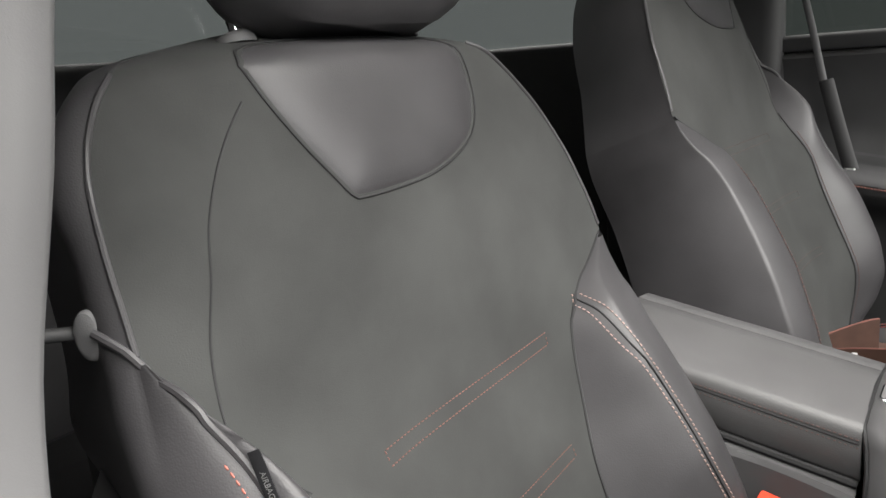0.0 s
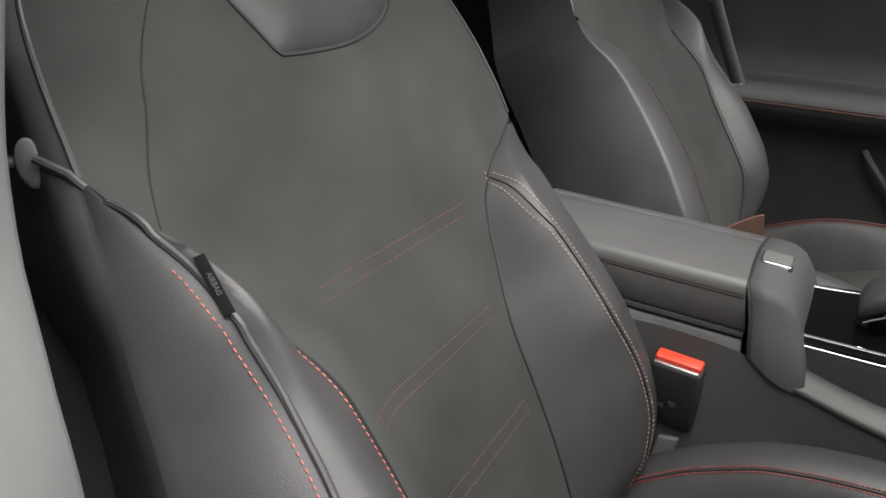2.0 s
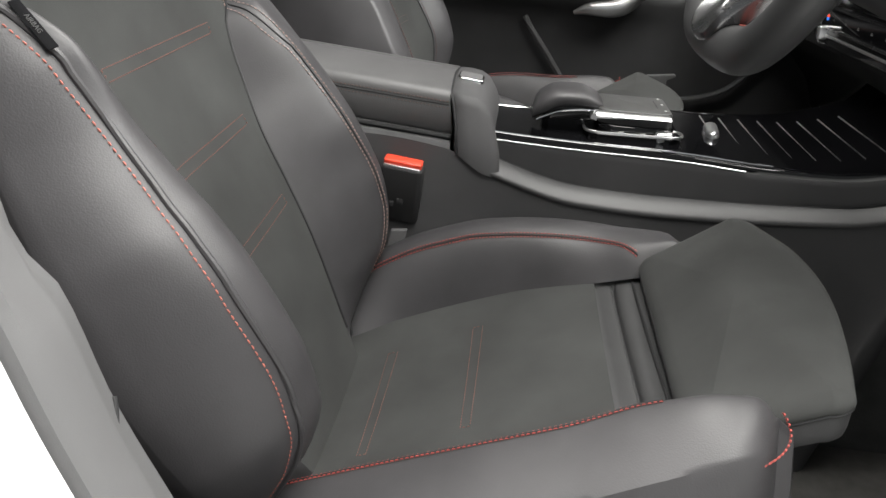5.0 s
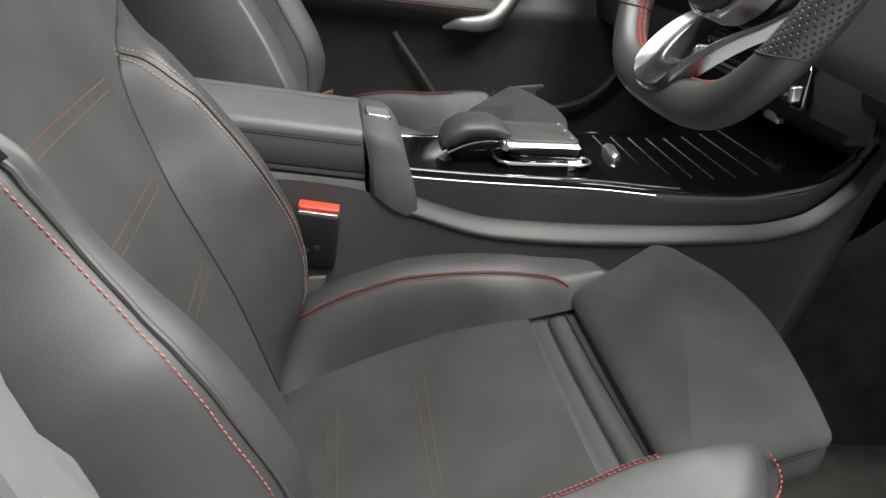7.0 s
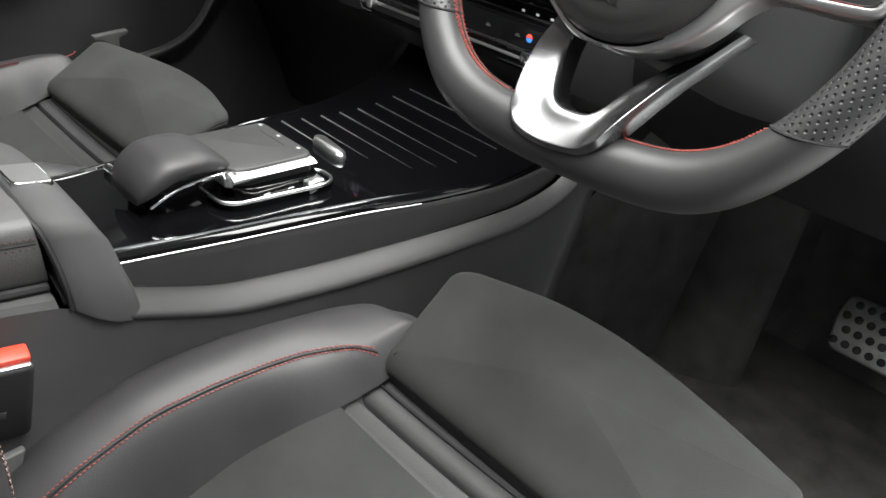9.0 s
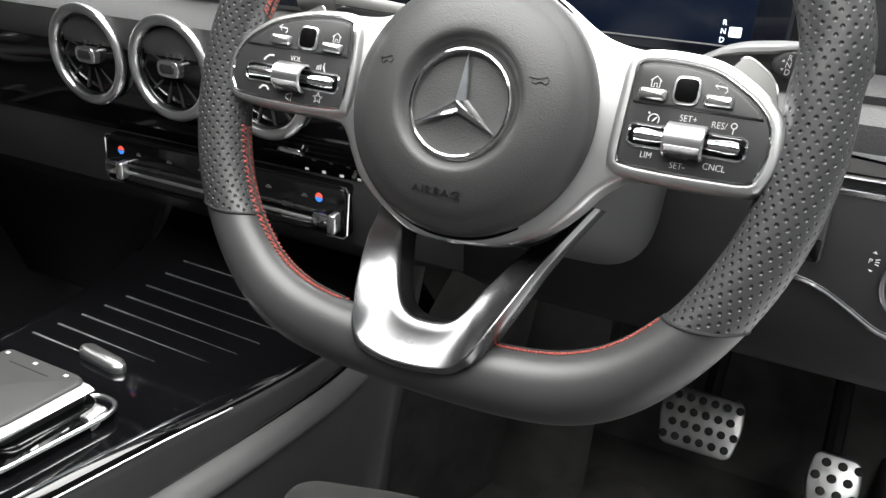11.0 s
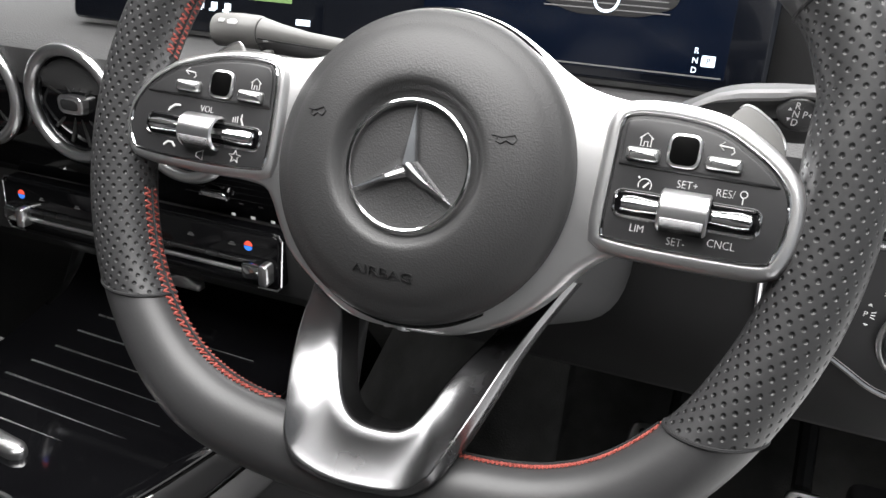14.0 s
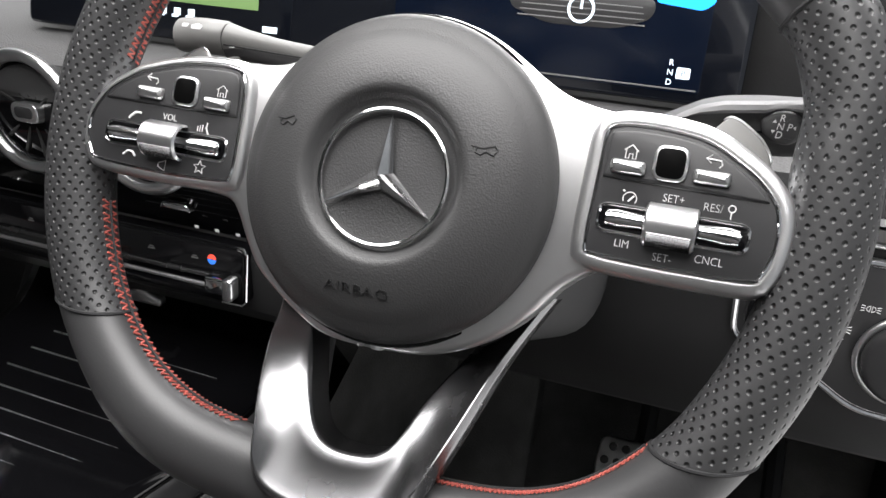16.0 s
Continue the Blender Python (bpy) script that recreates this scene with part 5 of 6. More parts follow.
for u in (-0.136, 0.127):
    part("mark", slab([(u + 0.0042 * math.cos(t), 0.0112 + 0.0042 * math.sin(t)) for t in (math.pi * k / 8 for k in range(9))], 0.007, 0.0079, 0.0001, K), GLOW_RED, clim)
    part("mark", slab([(u + 0.0042 * math.cos(t), 0.0106 + 0.0042 * math.sin(t)) for t in (math.pi + math.pi * k / 8 for k in range(9))], 0.007, 0.0079, 0.0001, K), GLOW_COLD, clim)
part("warning_switch", slab(rounded([(-0.016, 0.0), (0.016, 0.0), (0.012, 0.007), (-0.012, 0.007)], 0.003), 0, 0.006, 0.002, lambda u, v, w: (-0.285 + u, 0.202 - w, 0.535 + v)), CHROME, dash, "bright switch below the vents")
part("mark", bars(lambda u, v, w: (-0.27 + u, 0.202 - w, 0.521 + v), [(0.02 * k, 0, 0.02 * k + 0.004, 0.0025) for k in range(5)], 0.001), PRINT, dash)
part("socket_flap", slab(rounded([(-0.02, 0.0), (0.02, 0.0), (0.02, 0.008), (0.0, 0.018), (-0.02, 0.01)], 0.003), 0, 0.01, 0.003, lambda u, v, w: (-0.37 + u, 0.25 - w, 0.405 + v)), SATIN, dash, "small bright flap below the climate strip")

# wide display
display = thing("display", (-0.17, 0.25, 0.66), "wide glass display with a car picture in blue light", "display")
S = lambda u, v, w: (u, 0.245 + 0.22 * (v - 0.66) - w, v)
part("glass", slab(rect(-0.46, 0.664, 0.135, 0.80, 0.008), -0.012, 0.0, 0.003, S), SCREEN, display, "black glass panel")
part("image_area", slab(rect(-0.115, 0.672, 0.108, 0.79, 0.003), -0.001, 0.0006, 0.0003, S), GLOW_NAVY, display, "dark blue instrument picture")
part("image_edge", bars(S, [(-0.113, 0.6735, 0.106, 0.6745)], 0.0011), PILLAR, display)
part("image_area", slab(rect(-0.44, 0.672, -0.2, 0.79, 0.003), -0.001, 0.0006, 0.0003, S), SCREEN, display, "dark menu picture")
part("grille_picture", slab(rounded([(-0.028, 0.716), (0.0, 0.707), (0.048, 0.708), (0.07, 0.716), (0.072, 0.728), (0.02, 0.73), (-0.03, 0.726)], 0.008), 0.0, 0.0012, 0.0002, S), PANEL, display, "dark grille of the pictured car")
for k in range(4):
    part("grille_bar", bars(S, [(-0.022 + 0.001 * k, 0.711 + 0.0038 * k, 0.066 - 0.001 * k, 0.7118 + 0.0038 * k)], 0.0014), PILLAR, display)
part("emblem_picture", merge(ringband(0.022, 0.7185, 0.0085, 0.0009, 0.0016, S, 32, 6), bars(S, [(0.0212, 0.7185, 0.0228, 0.727)], 0.0016)), GLOW_WHITE, display)
for u in (-0.045, 0.09):
    part("headlamp_picture", slab(rounded([(u - 0.02, 0.727), (u + 0.012, 0.724), (u + 0.02, 0.731), (u + 0.01, 0.738), (u - 0.014, 0.737)], 0.004), 0.0, 0.0012, 0.0002, S), GLOW_BLUE, display, "blue lit lamp of the pictured car")
for k, ch in enumerate("RND"):
    part("writing", letters(ch, 0.0054, lambda u, v, w: S(0.0875 + u, 0.6905 - 0.0062 * k + v, w), 0.0014, 0.0001), GLOW_WHITE, display)
part("gear_box", slab(rect(0.0915, 0.6808, 0.1005, 0.6878, 0.001), 0.0, 0.0012, 0.0002, S), GLOW_WHITE, display)
part("writing", letters("P", 0.0058, lambda u, v, w: S(0.096 + u, 0.6843 + v, w), 0.0016, 0.0001), GLOW_NAVY, display)
part("mark", bars(S, [(-0.335 + 0.0135 * k, 0.684, -0.329 + 0.0135 * k, 0.6895) for k in range(4)] + [(-0.337 + 0.0135 * k, 0.6825, -0.331 + 0.0135 * k, 0.6845) for k in range(4)], 0.0012), GLOW_WHITE, display)
part("map_picture", bars(S, [(-0.34, 0.694, -0.23, 0.74)], 0.0009), GLOW_GREEN, display)
part("mark", bars(S, [(-0.225, 0.6785, -0.212, 0.683)], 0.0012), GLOW_WHITE, display)

# light switch and parking brake beside the wheel
lights = thing("light_switch_panel", (0.23, 0.2, 0.54), "dark switch panel with parking brake and light dial", "switch panel")
L = lambda u, v, w: (u, 0.2 - w, v)
part("frame", slab(rounded([(0.152, 0.598), (0.157, 0.527), (0.19, 0.522), (0.215, 0.508), (0.24, 0.492), (0.36, 0.49), (0.36, 0.598)], [0.008, 0.012, 0.02, 0.02, 0.02, 0.01, 0.01]), -0.01, 0.007, 0.002, L), SATIN_BRIGHT, lights, "thin chrome frame")
part("face", slab(rounded([(0.155, 0.595), (0.16, 0.53), (0.191, 0.525), (0.216, 0.511), (0.241, 0.495), (0.357, 0.493), (0.357, 0.595)], [0.007, 0.011, 0.02, 0.02, 0.02, 0.01, 0.01]), -0.004, 0.0075, 0.001, L), PANEL, lights)
part("frame_trim", tube([L(u, v, 0.0068) for u, v in rounded([(0.153, 0.597), (0.158, 0.528), (0.19, 0.523), (0.215, 0.509), (0.24, 0.493), (0.359, 0.491), (0.359, 0.597)], [0.008, 0.012, 0.02, 0.02, 0.02, 0.01, 0.01])], 0.0021, 8, closed=True), CHROME, lights, "polished edge of the frame")
part("upper_strip", slab(rect(0.14, 0.606, 0.36, 0.632, 0.004), -0.01, 0.01, 0.006, L), SATIN_BRIGHT, lights, "satin trim strip above the switches")
brake = part("brake_switch", slab(rect(0.163, 0.54, 0.189, 0.588, 0.006), 0.005, 0.011, 0.002, L), PANEL, lights, "parking brake switch")
part("switch_hollow", slab(rect(0.164, 0.541, 0.188, 0.56, 0.004), 0.008, 0.0113, 0.0005, L), PIANO, brake)
part("symbol", ringband(0.176, 0.577, 0.0052, 0.0006, 0.0113, L, 28, 5), PRINT, brake)
part("writing", letters("P", 0.0075, lambda u, v, w: L(0.176 + u, 0.577 + v, w), 0.0116, 0.0001), PRINT, brake)
dial = part("light_dial", disc(0.262, 0.538, 0.028, 0.005, 0.022, 0.004, L), PANEL, lights, "round light dial")
part("dial_rim", ringband(0.262, 0.538, 0.03, 0.0024, 0.012, L), SATIN, dial)
part("writing", letters("P", 0.0052, lambda u, v, w: L(0.2205 + u, 0.55 + v, w), 0.0078, 0.0001), PRINT, lights)
part("symbol", merge(*[tube([L(0.2235, 0.55 + a, 0.0078), L(0.2262, 0.55 + 1.5 * a, 0.0078)], 0.0003, 4) for a in (-0.0016, 0.0, 0.0016)]), PRINT, lights, "white rays of the parking light symbol")
for v, e in ((0.5565, 1), (0.5435, -1)):
    part("symbol", slab([(0.2205, v), (0.2235, v - 0.0006), (0.2222, v + e * 0.0016)][::e], 0.0072, 0.0079, 0.0001, L), PRINT, lights)
for e in (1, -1):
    lamp_mark = [[(e * 0.0006, -0.002), (e * 0.0006, 0.002), (e * 0.0022, 0.0012), (e * 0.0026, 0.0), (e * 0.0022, -0.0012), (e * 0.0006, -0.002)]] + [[(e * 0.0034, a), (e * 0.0056, 1.4 * a)] for a in (-0.0014, 0.0, 0.0014)]
    part("symbol", merge(*[tube([L(0.2335 + a, 0.567 + b, 0.0078) for a, b in line], 0.00028, 4) for line in lamp_mark]), PRINT, lights, "white side light symbol")

# pedals
def pedal(name, at, w, h, rows_, cols, label):
    ob = thing(name, at, label, "pedal")
    tilt = Matrix.Translation(at) @ Matrix.Rotation(radians(-38), 4, "X")
    P = lambda u, v, z: tuple(tilt @ Vector((u, z, v)))
    Q = lambda u, v, z: P(u, v, -z)
    plate = part("plate", slab(rounded([(-w / 2 + 0.008, 0), (w / 2 - 0.008, 0), (w / 2, h * 0.55), (w / 2 - 0.004, h), (-w / 2 + 0.004, h), (-w / 2, h * 0.55)], 0.012), -0.008, 0.0, 0.003, Q), STEEL, ob, "brushed steel pedal plate")
    for i in range(rows_):
        for j in range(cols):
            u = (j + 0.5 * (i % 2) - (cols - 0.5) / 2 + 0.12) * w / cols * 0.88
            part("rubber_stud", disc(u, h * (i + 0.7) / (rows_ + 0.4), 0.0052, -0.002, 0.0035, 0.0012, Q, 14), RUBBER, plate)
    part("arm", tube([P(0, h * 0.6, 0.01), P(0, h * 1.0, 0.1), P(0, h * 1.0 + 0.2, 0.16)], 0.012, 8), PLASTIC_DARK, ob)


pedal("brake_pedal", (0.108, 0.475, 0.118), 0.105, 0.078, 4, 6, "steel brake pedal with black rubber studs")
pedal("accelerator_pedal", (0.268, 0.43, 0.118), 0.06, 0.075, 4, 3, "steel accelerator pedal with black rubber studs")


# ---- steering wheel ----
RAKE = radians(25)
wheel = thing("steering_wheel", (0, 0.05, 0.69), "black leather steering wheel with perforated grips and silver spokes", "steering wheel")


def W(u, v, w):
    return (u, v * math.sin(RAKE) - w * math.cos(RAKE), 0.70 + v * math.cos(RAKE) + w * math.sin(RAKE))


def pod(u, v, w):
    """A place on the switch pods, whose outer ends stand towards the driver."""
    return W(u, v, w + 0.06 * (abs(u) - 0.02))


def rim_swell(a):
    return smooth((abs(math.cos(a)) - 0.55) / 0.35)


def rim_mid(a):
    """The middle of the rim at angle a, flattened at the bottom."""
    u, v = 0.162 * math.cos(a), 0.167 * math.sin(a) - 0.02
    if v < -0.13:
        k = (-0.13 - v)
        v = -0.13 - 0.036 * math.tanh(k / 0.036)
    deg = math.degrees(math.atan2(math.sin(a), math.cos(a)))
    out = lerp([(-25, 0.0), (-10, 0.002), (0, 0.0035), (8, 0.0045), (18, 0.0105), (26, 0.011), (34, 0.007), (46, 0.0)], deg)
    return u + math.copysign(0.0045 * rim_swell(a), u) + out, v + 0.3 * out


LOW_R, HIGH_R = radians(-31.4), radians(31)
SKEW = radians(3.9)


def rim_point(a, b, grow=1.0):
    """A place on the skin of the rim: a round the wheel, b round the rim's section (0 outside, quarter turn to the driver)."""
    u, v = rim_mid(a)
    u2, v2 = rim_mid(a + 0.001)
    t = Vector((u2 - u, v2 - v)).normalized()
    k = 0.0185 * grow * (1 - 0.14 * rim_swell(a)) * math.cos(b)
    return W(u + t.y * k, v - t.x * k, -0.004 + 0.0165 * grow * math.sin(b))


def joint_shift(b):
    """How far the slanting edge of the perforated leather lies from the plain angle."""
    return SKEW * math.cos(b) - radians(1.0) * max(0, math.sin(b))


def rim_piece(a0, a1, n, grow=1.0, e0=0, e1=0):
    """A stretch of the rim; e0 and e1 (1, 0 or -1) slant its two ends."""
    rows, uvs = [], []
    m = 36
    for i in range(n + 1):
        q = i / n
        row = []
        for j in range(m + 1):
            b = 2 * math.pi * j / m
            a = a0 + (a1 - a0) * q + joint_shift(b) * (e0 * (1 - q) + e1 * q)
            row.append(rim_point(a, b, grow))
            uvs.append((0.168 * a, 0.11 * j / m))
        rows.append(row)
    verts, faces = sheet(rows)
    return (verts, [f[::-1] for f in faces]), uvs


for a0, a1, e0, e1 in ((LOW_R, HIGH_R, 1, 0), (math.pi - HIGH_R, math.pi - LOW_R, 0, -1)):
    g, uv = rim_piece(a0, a1, 60, 1.012, e0, e1)
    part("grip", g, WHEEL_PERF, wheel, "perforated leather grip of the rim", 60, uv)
g, uv = rim_piece(math.pi - LOW_R, 2 * math.pi + LOW_R, 90, 0.985, -1, 1)
part("rim_lower", g, WHEEL_LEATHER, wheel, "smooth leather lower rim", 60, uv)
g, uv = rim_piece(HIGH_R, math.pi - HIGH_R, 60, 0.985)
part("rim_upper", g, WHEEL_LEATHER, wheel, "smooth leather upper rim", 60, uv)
for a, e in ((LOW_R, 1), (HIGH_R, 0), (math.pi - LOW_R, -1), (math.pi - HIGH_R, 0)):
    part("rim_joint", tube([rim_point(a + e * joint_shift(b), b, 1.0) for b in (2 * math.pi * j / 36 for j in range(36))], 0.0009, 6, closed=True), SEAM, wheel)


def inner_line(a0, a1, n, b):
    out = []
    for i in range(n + 1):
        a = a0 + (a1 - a0) * i / n
        u, v = rim_mid(a)
        u2, v2 = rim_mid(a + 0.001)
        t = Vector((u2 - u, v2 - v)).normalized()
        nrm = Vector((t.y, -t.x))
        out.append(W(*(Vector((u, v)) + nrm * (0.019 * (1 - 0.14 * rim_swell(a)) * math.cos(b))), -0.004 + 0.017 * math.sin(b)))
    return out


# red cross stitching on the inner side of the rim
for a0, a1 in ((radians(-74), radians(-36)), (radians(180 + 14), radians(180 + 70)), (radians(120), radians(168))):
    n = 46
    turn = 0.1 if math.cos(0.5 * (a0 + a1)) > 0.6 else 0.0
    la, lb = inner_line(a0, a1, n, math.pi - 0.22 + turn), inner_line(a0, a1, n, math.pi + 0.34 + turn)
    zig = []
    for i in range(n):
        zig.append(tube([la[i], lb[i + 1]], 0.00058, 5))
        if i % 2 == 0:
            zig.append(tube([lb[i], la[i + 1]], 0.00055, 5))
    tagged(part("cross_stitching", merge(*zig), WHEEL_THREAD, wheel, "deep red cross stitching"), kind="stuff")
    part("rim_seam", tube(inner_line(a0, a1, n, math.pi + 0.06 + turn), 0.0007, 5), SEAM, wheel)

HV = -0.023
# silver frame of the two upper spokes, each with a raised bezel round its switch panel
FRAME = {1: [(0.0, 0.0495), (0.02, 0.047), (0.034, 0.0415), (0.046, 0.0345), (0.057, 0.0273), (0.068, 0.0218), (0.0826, 0.0185), (0.105, 0.0167), (0.116, 0.0148), (0.127, 0.0122), (0.138, 0.0077), (0.149, 0.0007), (0.1565, -0.0085), (0.159, -0.0157), (0.1594, -0.026), (0.1574, -0.036), (0.1545, -0.0408), (0.15, -0.0431), (0.138, -0.0443), (0.117, -0.0446), (0.0995, -0.0442), (0.0905, -0.0453), (0.0843, -0.0489), (0.0763, -0.0566), (0.0687, -0.0669), (0.0584, -0.0776), (0.045, -0.087), (0.025, -0.0945), (0.0, -0.097)],
         -1: [(0.0, 0.0495), (-0.02, 0.047), (-0.034, 0.0415), (-0.045, 0.033), (-0.0535, 0.0245), (-0.062, 0.0202), (-0.072, 0.0186), (-0.089, 0.0179), (-0.107, 0.0165), (-0.122, 0.013), (-0.137, 0.0053), (-0.151, -0.0064), (-0.1563, -0.017), (-0.1568, -0.027), (-0.155, -0.034), (-0.15, -0.0408), (-0.14, -0.043), (-0.1175, -0.043), (-0.095, -0.0431), (-0.079, -0.0445), (-0.073, -0.05), (-0.066, -0.062), (-0.055, -0.076), (-0.025, -0.0945), (0.0, -0.097)]}
FACE = {1: [(0.0845, -0.0352), (0.0847, -0.0043), (0.0851, 0.0082), (0.0884, 0.0118), (0.0972, 0.0129), (0.1104, 0.0124), (0.1235, 0.01), (0.1349, 0.0042), (0.1441, -0.0022), (0.1505, -0.0097), (0.1527, -0.018), (0.1521, -0.0286), (0.1497, -0.0358), (0.1462, -0.0387), (0.1268, -0.0396), (0.1053, -0.0397), (0.0881, -0.0388)],
        -1: [(-0.0766, -0.0342), (-0.0761, -0.0191), (-0.0766, -0.0017), (-0.0783, 0.0098), (-0.085, 0.0137), (-0.1064, 0.0127), (-0.1275, 0.0071), (-0.1363, 0.0026), (-0.1463, -0.0052), (-0.1524, -0.0151), (-0.1537, -0.0252), (-0.1504, -0.0344), (-0.1447, -0.0376), (-0.1118, -0.0388), (-0.0803, -0.0374)]}
# where the switches of each panel stand: sensor, two buttons, ends of the slot, roller
SWITCH = {1: ((0.1111, -0.0001), ((0.0955, -0.0037), (0.1265, -0.0033)), (0.0878, 0.1432), (0.1153, -0.0237)),
          -1: ((-0.1053, -0.0002), ((-0.1231, -0.0033), (-0.0888, -0.0039)), (-0.1436, -0.081), (-0.1116, -0.0238))}


def outline(points, n):
    """A smooth closed line through a few points."""
    p = points[-2:] + points + points[:2]
    line = curve([(u, v, 0) for u, v in p], 4 * n)
    near = lambda q, ks: min(ks, key=lambda k: (line[k].xy - Vector(q)).length)
    first, last = near(points[0], range(n)), near(points[0], range(3 * n, 4 * n))
    return [tuple(line[first + (last - first) * k // n].xy) for k in range(n)]


for s in (1, -1):
    edge_line = [(q.x, q.y) for q in curve([(u, v, 0) for u, v in FRAME[s]], 110)]
    frame_ = part("spoke_frame", slab(([(-0.006 * s, 0.0495)] + edge_line + [(-0.006 * s, -0.097)])[::s], -0.024, -0.0032 - 0.0002 * s, 0.0036, pod), SATIN, wheel, "satin silver frame of an upper spoke", 50)
    poly, wide = outline(FACE[s], 96), (0.0064 if s > 0 else 0.0048)
    rim_lines = [[pod(u, v, w) for u, v in inset(poly, d)] for d, w in ((-wide, -0.007), (-wide + 0.0002, -0.004), (-wide + 0.001, -0.0014), (-wide + 0.0022, 0.0), (-0.0014, 0.0006), (0.0002, 0.0002), (0.001, -0.002))]
    part("bezel", sheet(rim_lines, ring=True), SATIN, frame_, "raised satin silver bezel round the switches", 60)
    part("panel_rim", tube([pod(u, v, 0.0007) for u, v in inset(poly, 0.0002)], 0.0007, 6, closed=True), CHROME, frame_, "thin chrome edge of the switch panel")
    panel = part("switch_panel", slab(inset(poly, 0.0008), -0.002, 0.0008, 0.0005, pod), PANEL, wheel, "matt black switch panel on the spoke")
    (su, sv), buttons, (e0, e1), (ru, rv) = SWITCH[s]
    inner_poly = inset(poly, 0.0022)
    upper = [(u, v) for u, v in inner_poly if v > -0.0098]
    head = sorted(upper, key=lambda q: math.atan2(q[1] + 0.006, q[0] - su))
    part("panel_step", slab(head, 0.0, 0.0017, 0.0008, pod), PANEL, panel, "raised upper field of the switch panel")
    part("sensor_rim", slab(rect(su - 0.0064, sv - 0.0069, su + 0.0064, sv + 0.0067, 0.0042), 0.001, 0.003, 0.0009, pod), SATIN_BRIGHT, panel, "chrome rim of the touch sensor")
    part("sensor", slab(rect(su - 0.0053, sv - 0.0058, su + 0.0053, sv + 0.0056, 0.0034), 0.002, 0.0032, 0.0002, pod), PITCH, panel, "black glass touch sensor")
    for u, v in buttons:
        part("button", slab(rect(u - 0.0068, v - 0.0027, u + 0.0068, v + 0.0027, 0.0018), 0.001, 0.0045, 0.0022, pod), STEEL, panel, "satin silver push button")
    mu, hw = 0.5 * (e0 + e1), 0.5 * (e1 - e0)
    part("slot_rim", tube([pod(u, v, 0.0009) for u, v in rect(mu - hw, rv - 0.0052, mu + hw, rv + 0.0052, 0.0036)], 0.0007, 6, closed=True), CHROME, panel, "chrome line round the slot")
    part("slot", slab(rect(mu - hw + 0.0004, rv - 0.0048, mu + hw - 0.0004, rv + 0.0048, 0.0034), 0.0, 0.0011, 0.0003, pod), PIANO, panel)
    bar_rows = []
    for k in range(13):
        t = math.pi * k / 12
        bar_rows.append([pod(mu + x, rv - 0.0036 * math.cos(t) * q, 0.0008 + 0.0044 * math.sin(t) * q) for x, q in ((-hw + 0.0026, 0.5), (-hw + 0.0034, 0.85), (-hw + 0.0075, 1.0), (-0.011, 0.8), (0.011, 0.8), (hw - 0.0075, 1.0), (hw - 0.0034, 0.85), (hw - 0.0026, 0.5))])
    part("rocker", sheet(bar_rows), CHROME, panel, "polished rocker bar in the slot")
    roll = []
    for k in range(17):
        t = math.pi * k / 16
        roll.append([pod(ru + x, rv - 0.0084 * math.cos(t) * q, 0.001 + 0.0088 * math.sin(t) * q) for x, q in ((-0.0096, 0.88), (-0.0088, 1.0), (0.0088, 1.0), (0.0096, 0.88))])
    part("roller", sheet(roll), SATIN_BRIGHT, panel, "knurled silver roller")
    # fine knurling on the half of the roller towards the driver's lap
    knurl = part("knurl", merge(*[tube([pod(ru - 0.008, rv - 0.0084 * math.cos(t), 0.001 + 0.0088 * math.sin(t)), pod(ru + 0.008, rv - 0.0084 * math.cos(t), 0.001 + 0.0088 * math.sin(t))], 0.0003, 4) for t in (0.12 + 0.09 * k for k in range(12))]), SATIN_DARK, panel)
    tagged(knurl, kind="stuff")
    knurl = part("knurl", merge(*[tube([pod(ru - 0.008 + 0.00089 * j, rv - 0.0084 * math.cos(t), 0.001 + 0.0088 * math.sin(t)) for t in (0.1 + 0.2 * k for k in range(6))], 0.00025, 4) for j in range(19)]), SATIN_DARK, panel)
    tagged(knurl, kind="stuff")
    def mark(body, u, v, size=0.0044):
        part("writing", letters(body, size, lambda a, b, w: pod(u + a * 0.88, v + b, w), 0.001, 0.0001, 0.018), PRINT, panel)
    def glyph(geoms):
        part("symbol", merge(*geoms), PRINT, panel)
    def stroke(points, r=0.00022, w=0.0011):
        return tube([pod(a, b, w) for a, b in points], r, 4)
    hu, hv = (0.0959, 0.0023) if s > 0 else (-0.0873, 0.0022)
    glyph([stroke([(hu - 0.0027, hv + 0.0004), (hu, hv + 0.0027), (hu + 0.0027, hv + 0.0004)], w=0.0019), stroke([(hu - 0.002, hv + 0.001), (hu - 0.002, hv - 0.0026), (hu - 0.0007, hv - 0.0026), (hu - 0.0007, hv - 0.0008), (hu + 0.0007, hv - 0.0008), (hu + 0.0007, hv - 0.0026), (hu + 0.002, hv - 0.0026), (hu + 0.002, hv + 0.001)], w=0.0019)])
    bu, bv = (0.1263, 0.003) if s > 0 else (-0.1234, 0.003)
    glyph([stroke([(bu + 0.002, bv - 0.0022), (bu + 0.003, bv - 0.0012), (bu + 0.0024, bv + 0.0004), (bu - 0.0026, bv + 0.0008)], 0.0003, 0.0019), stroke([(bu - 0.001, bv + 0.0024), (bu - 0.003, bv + 0.0008), (bu - 0.001, bv - 0.0008)], 0.0003, 0.0019)])
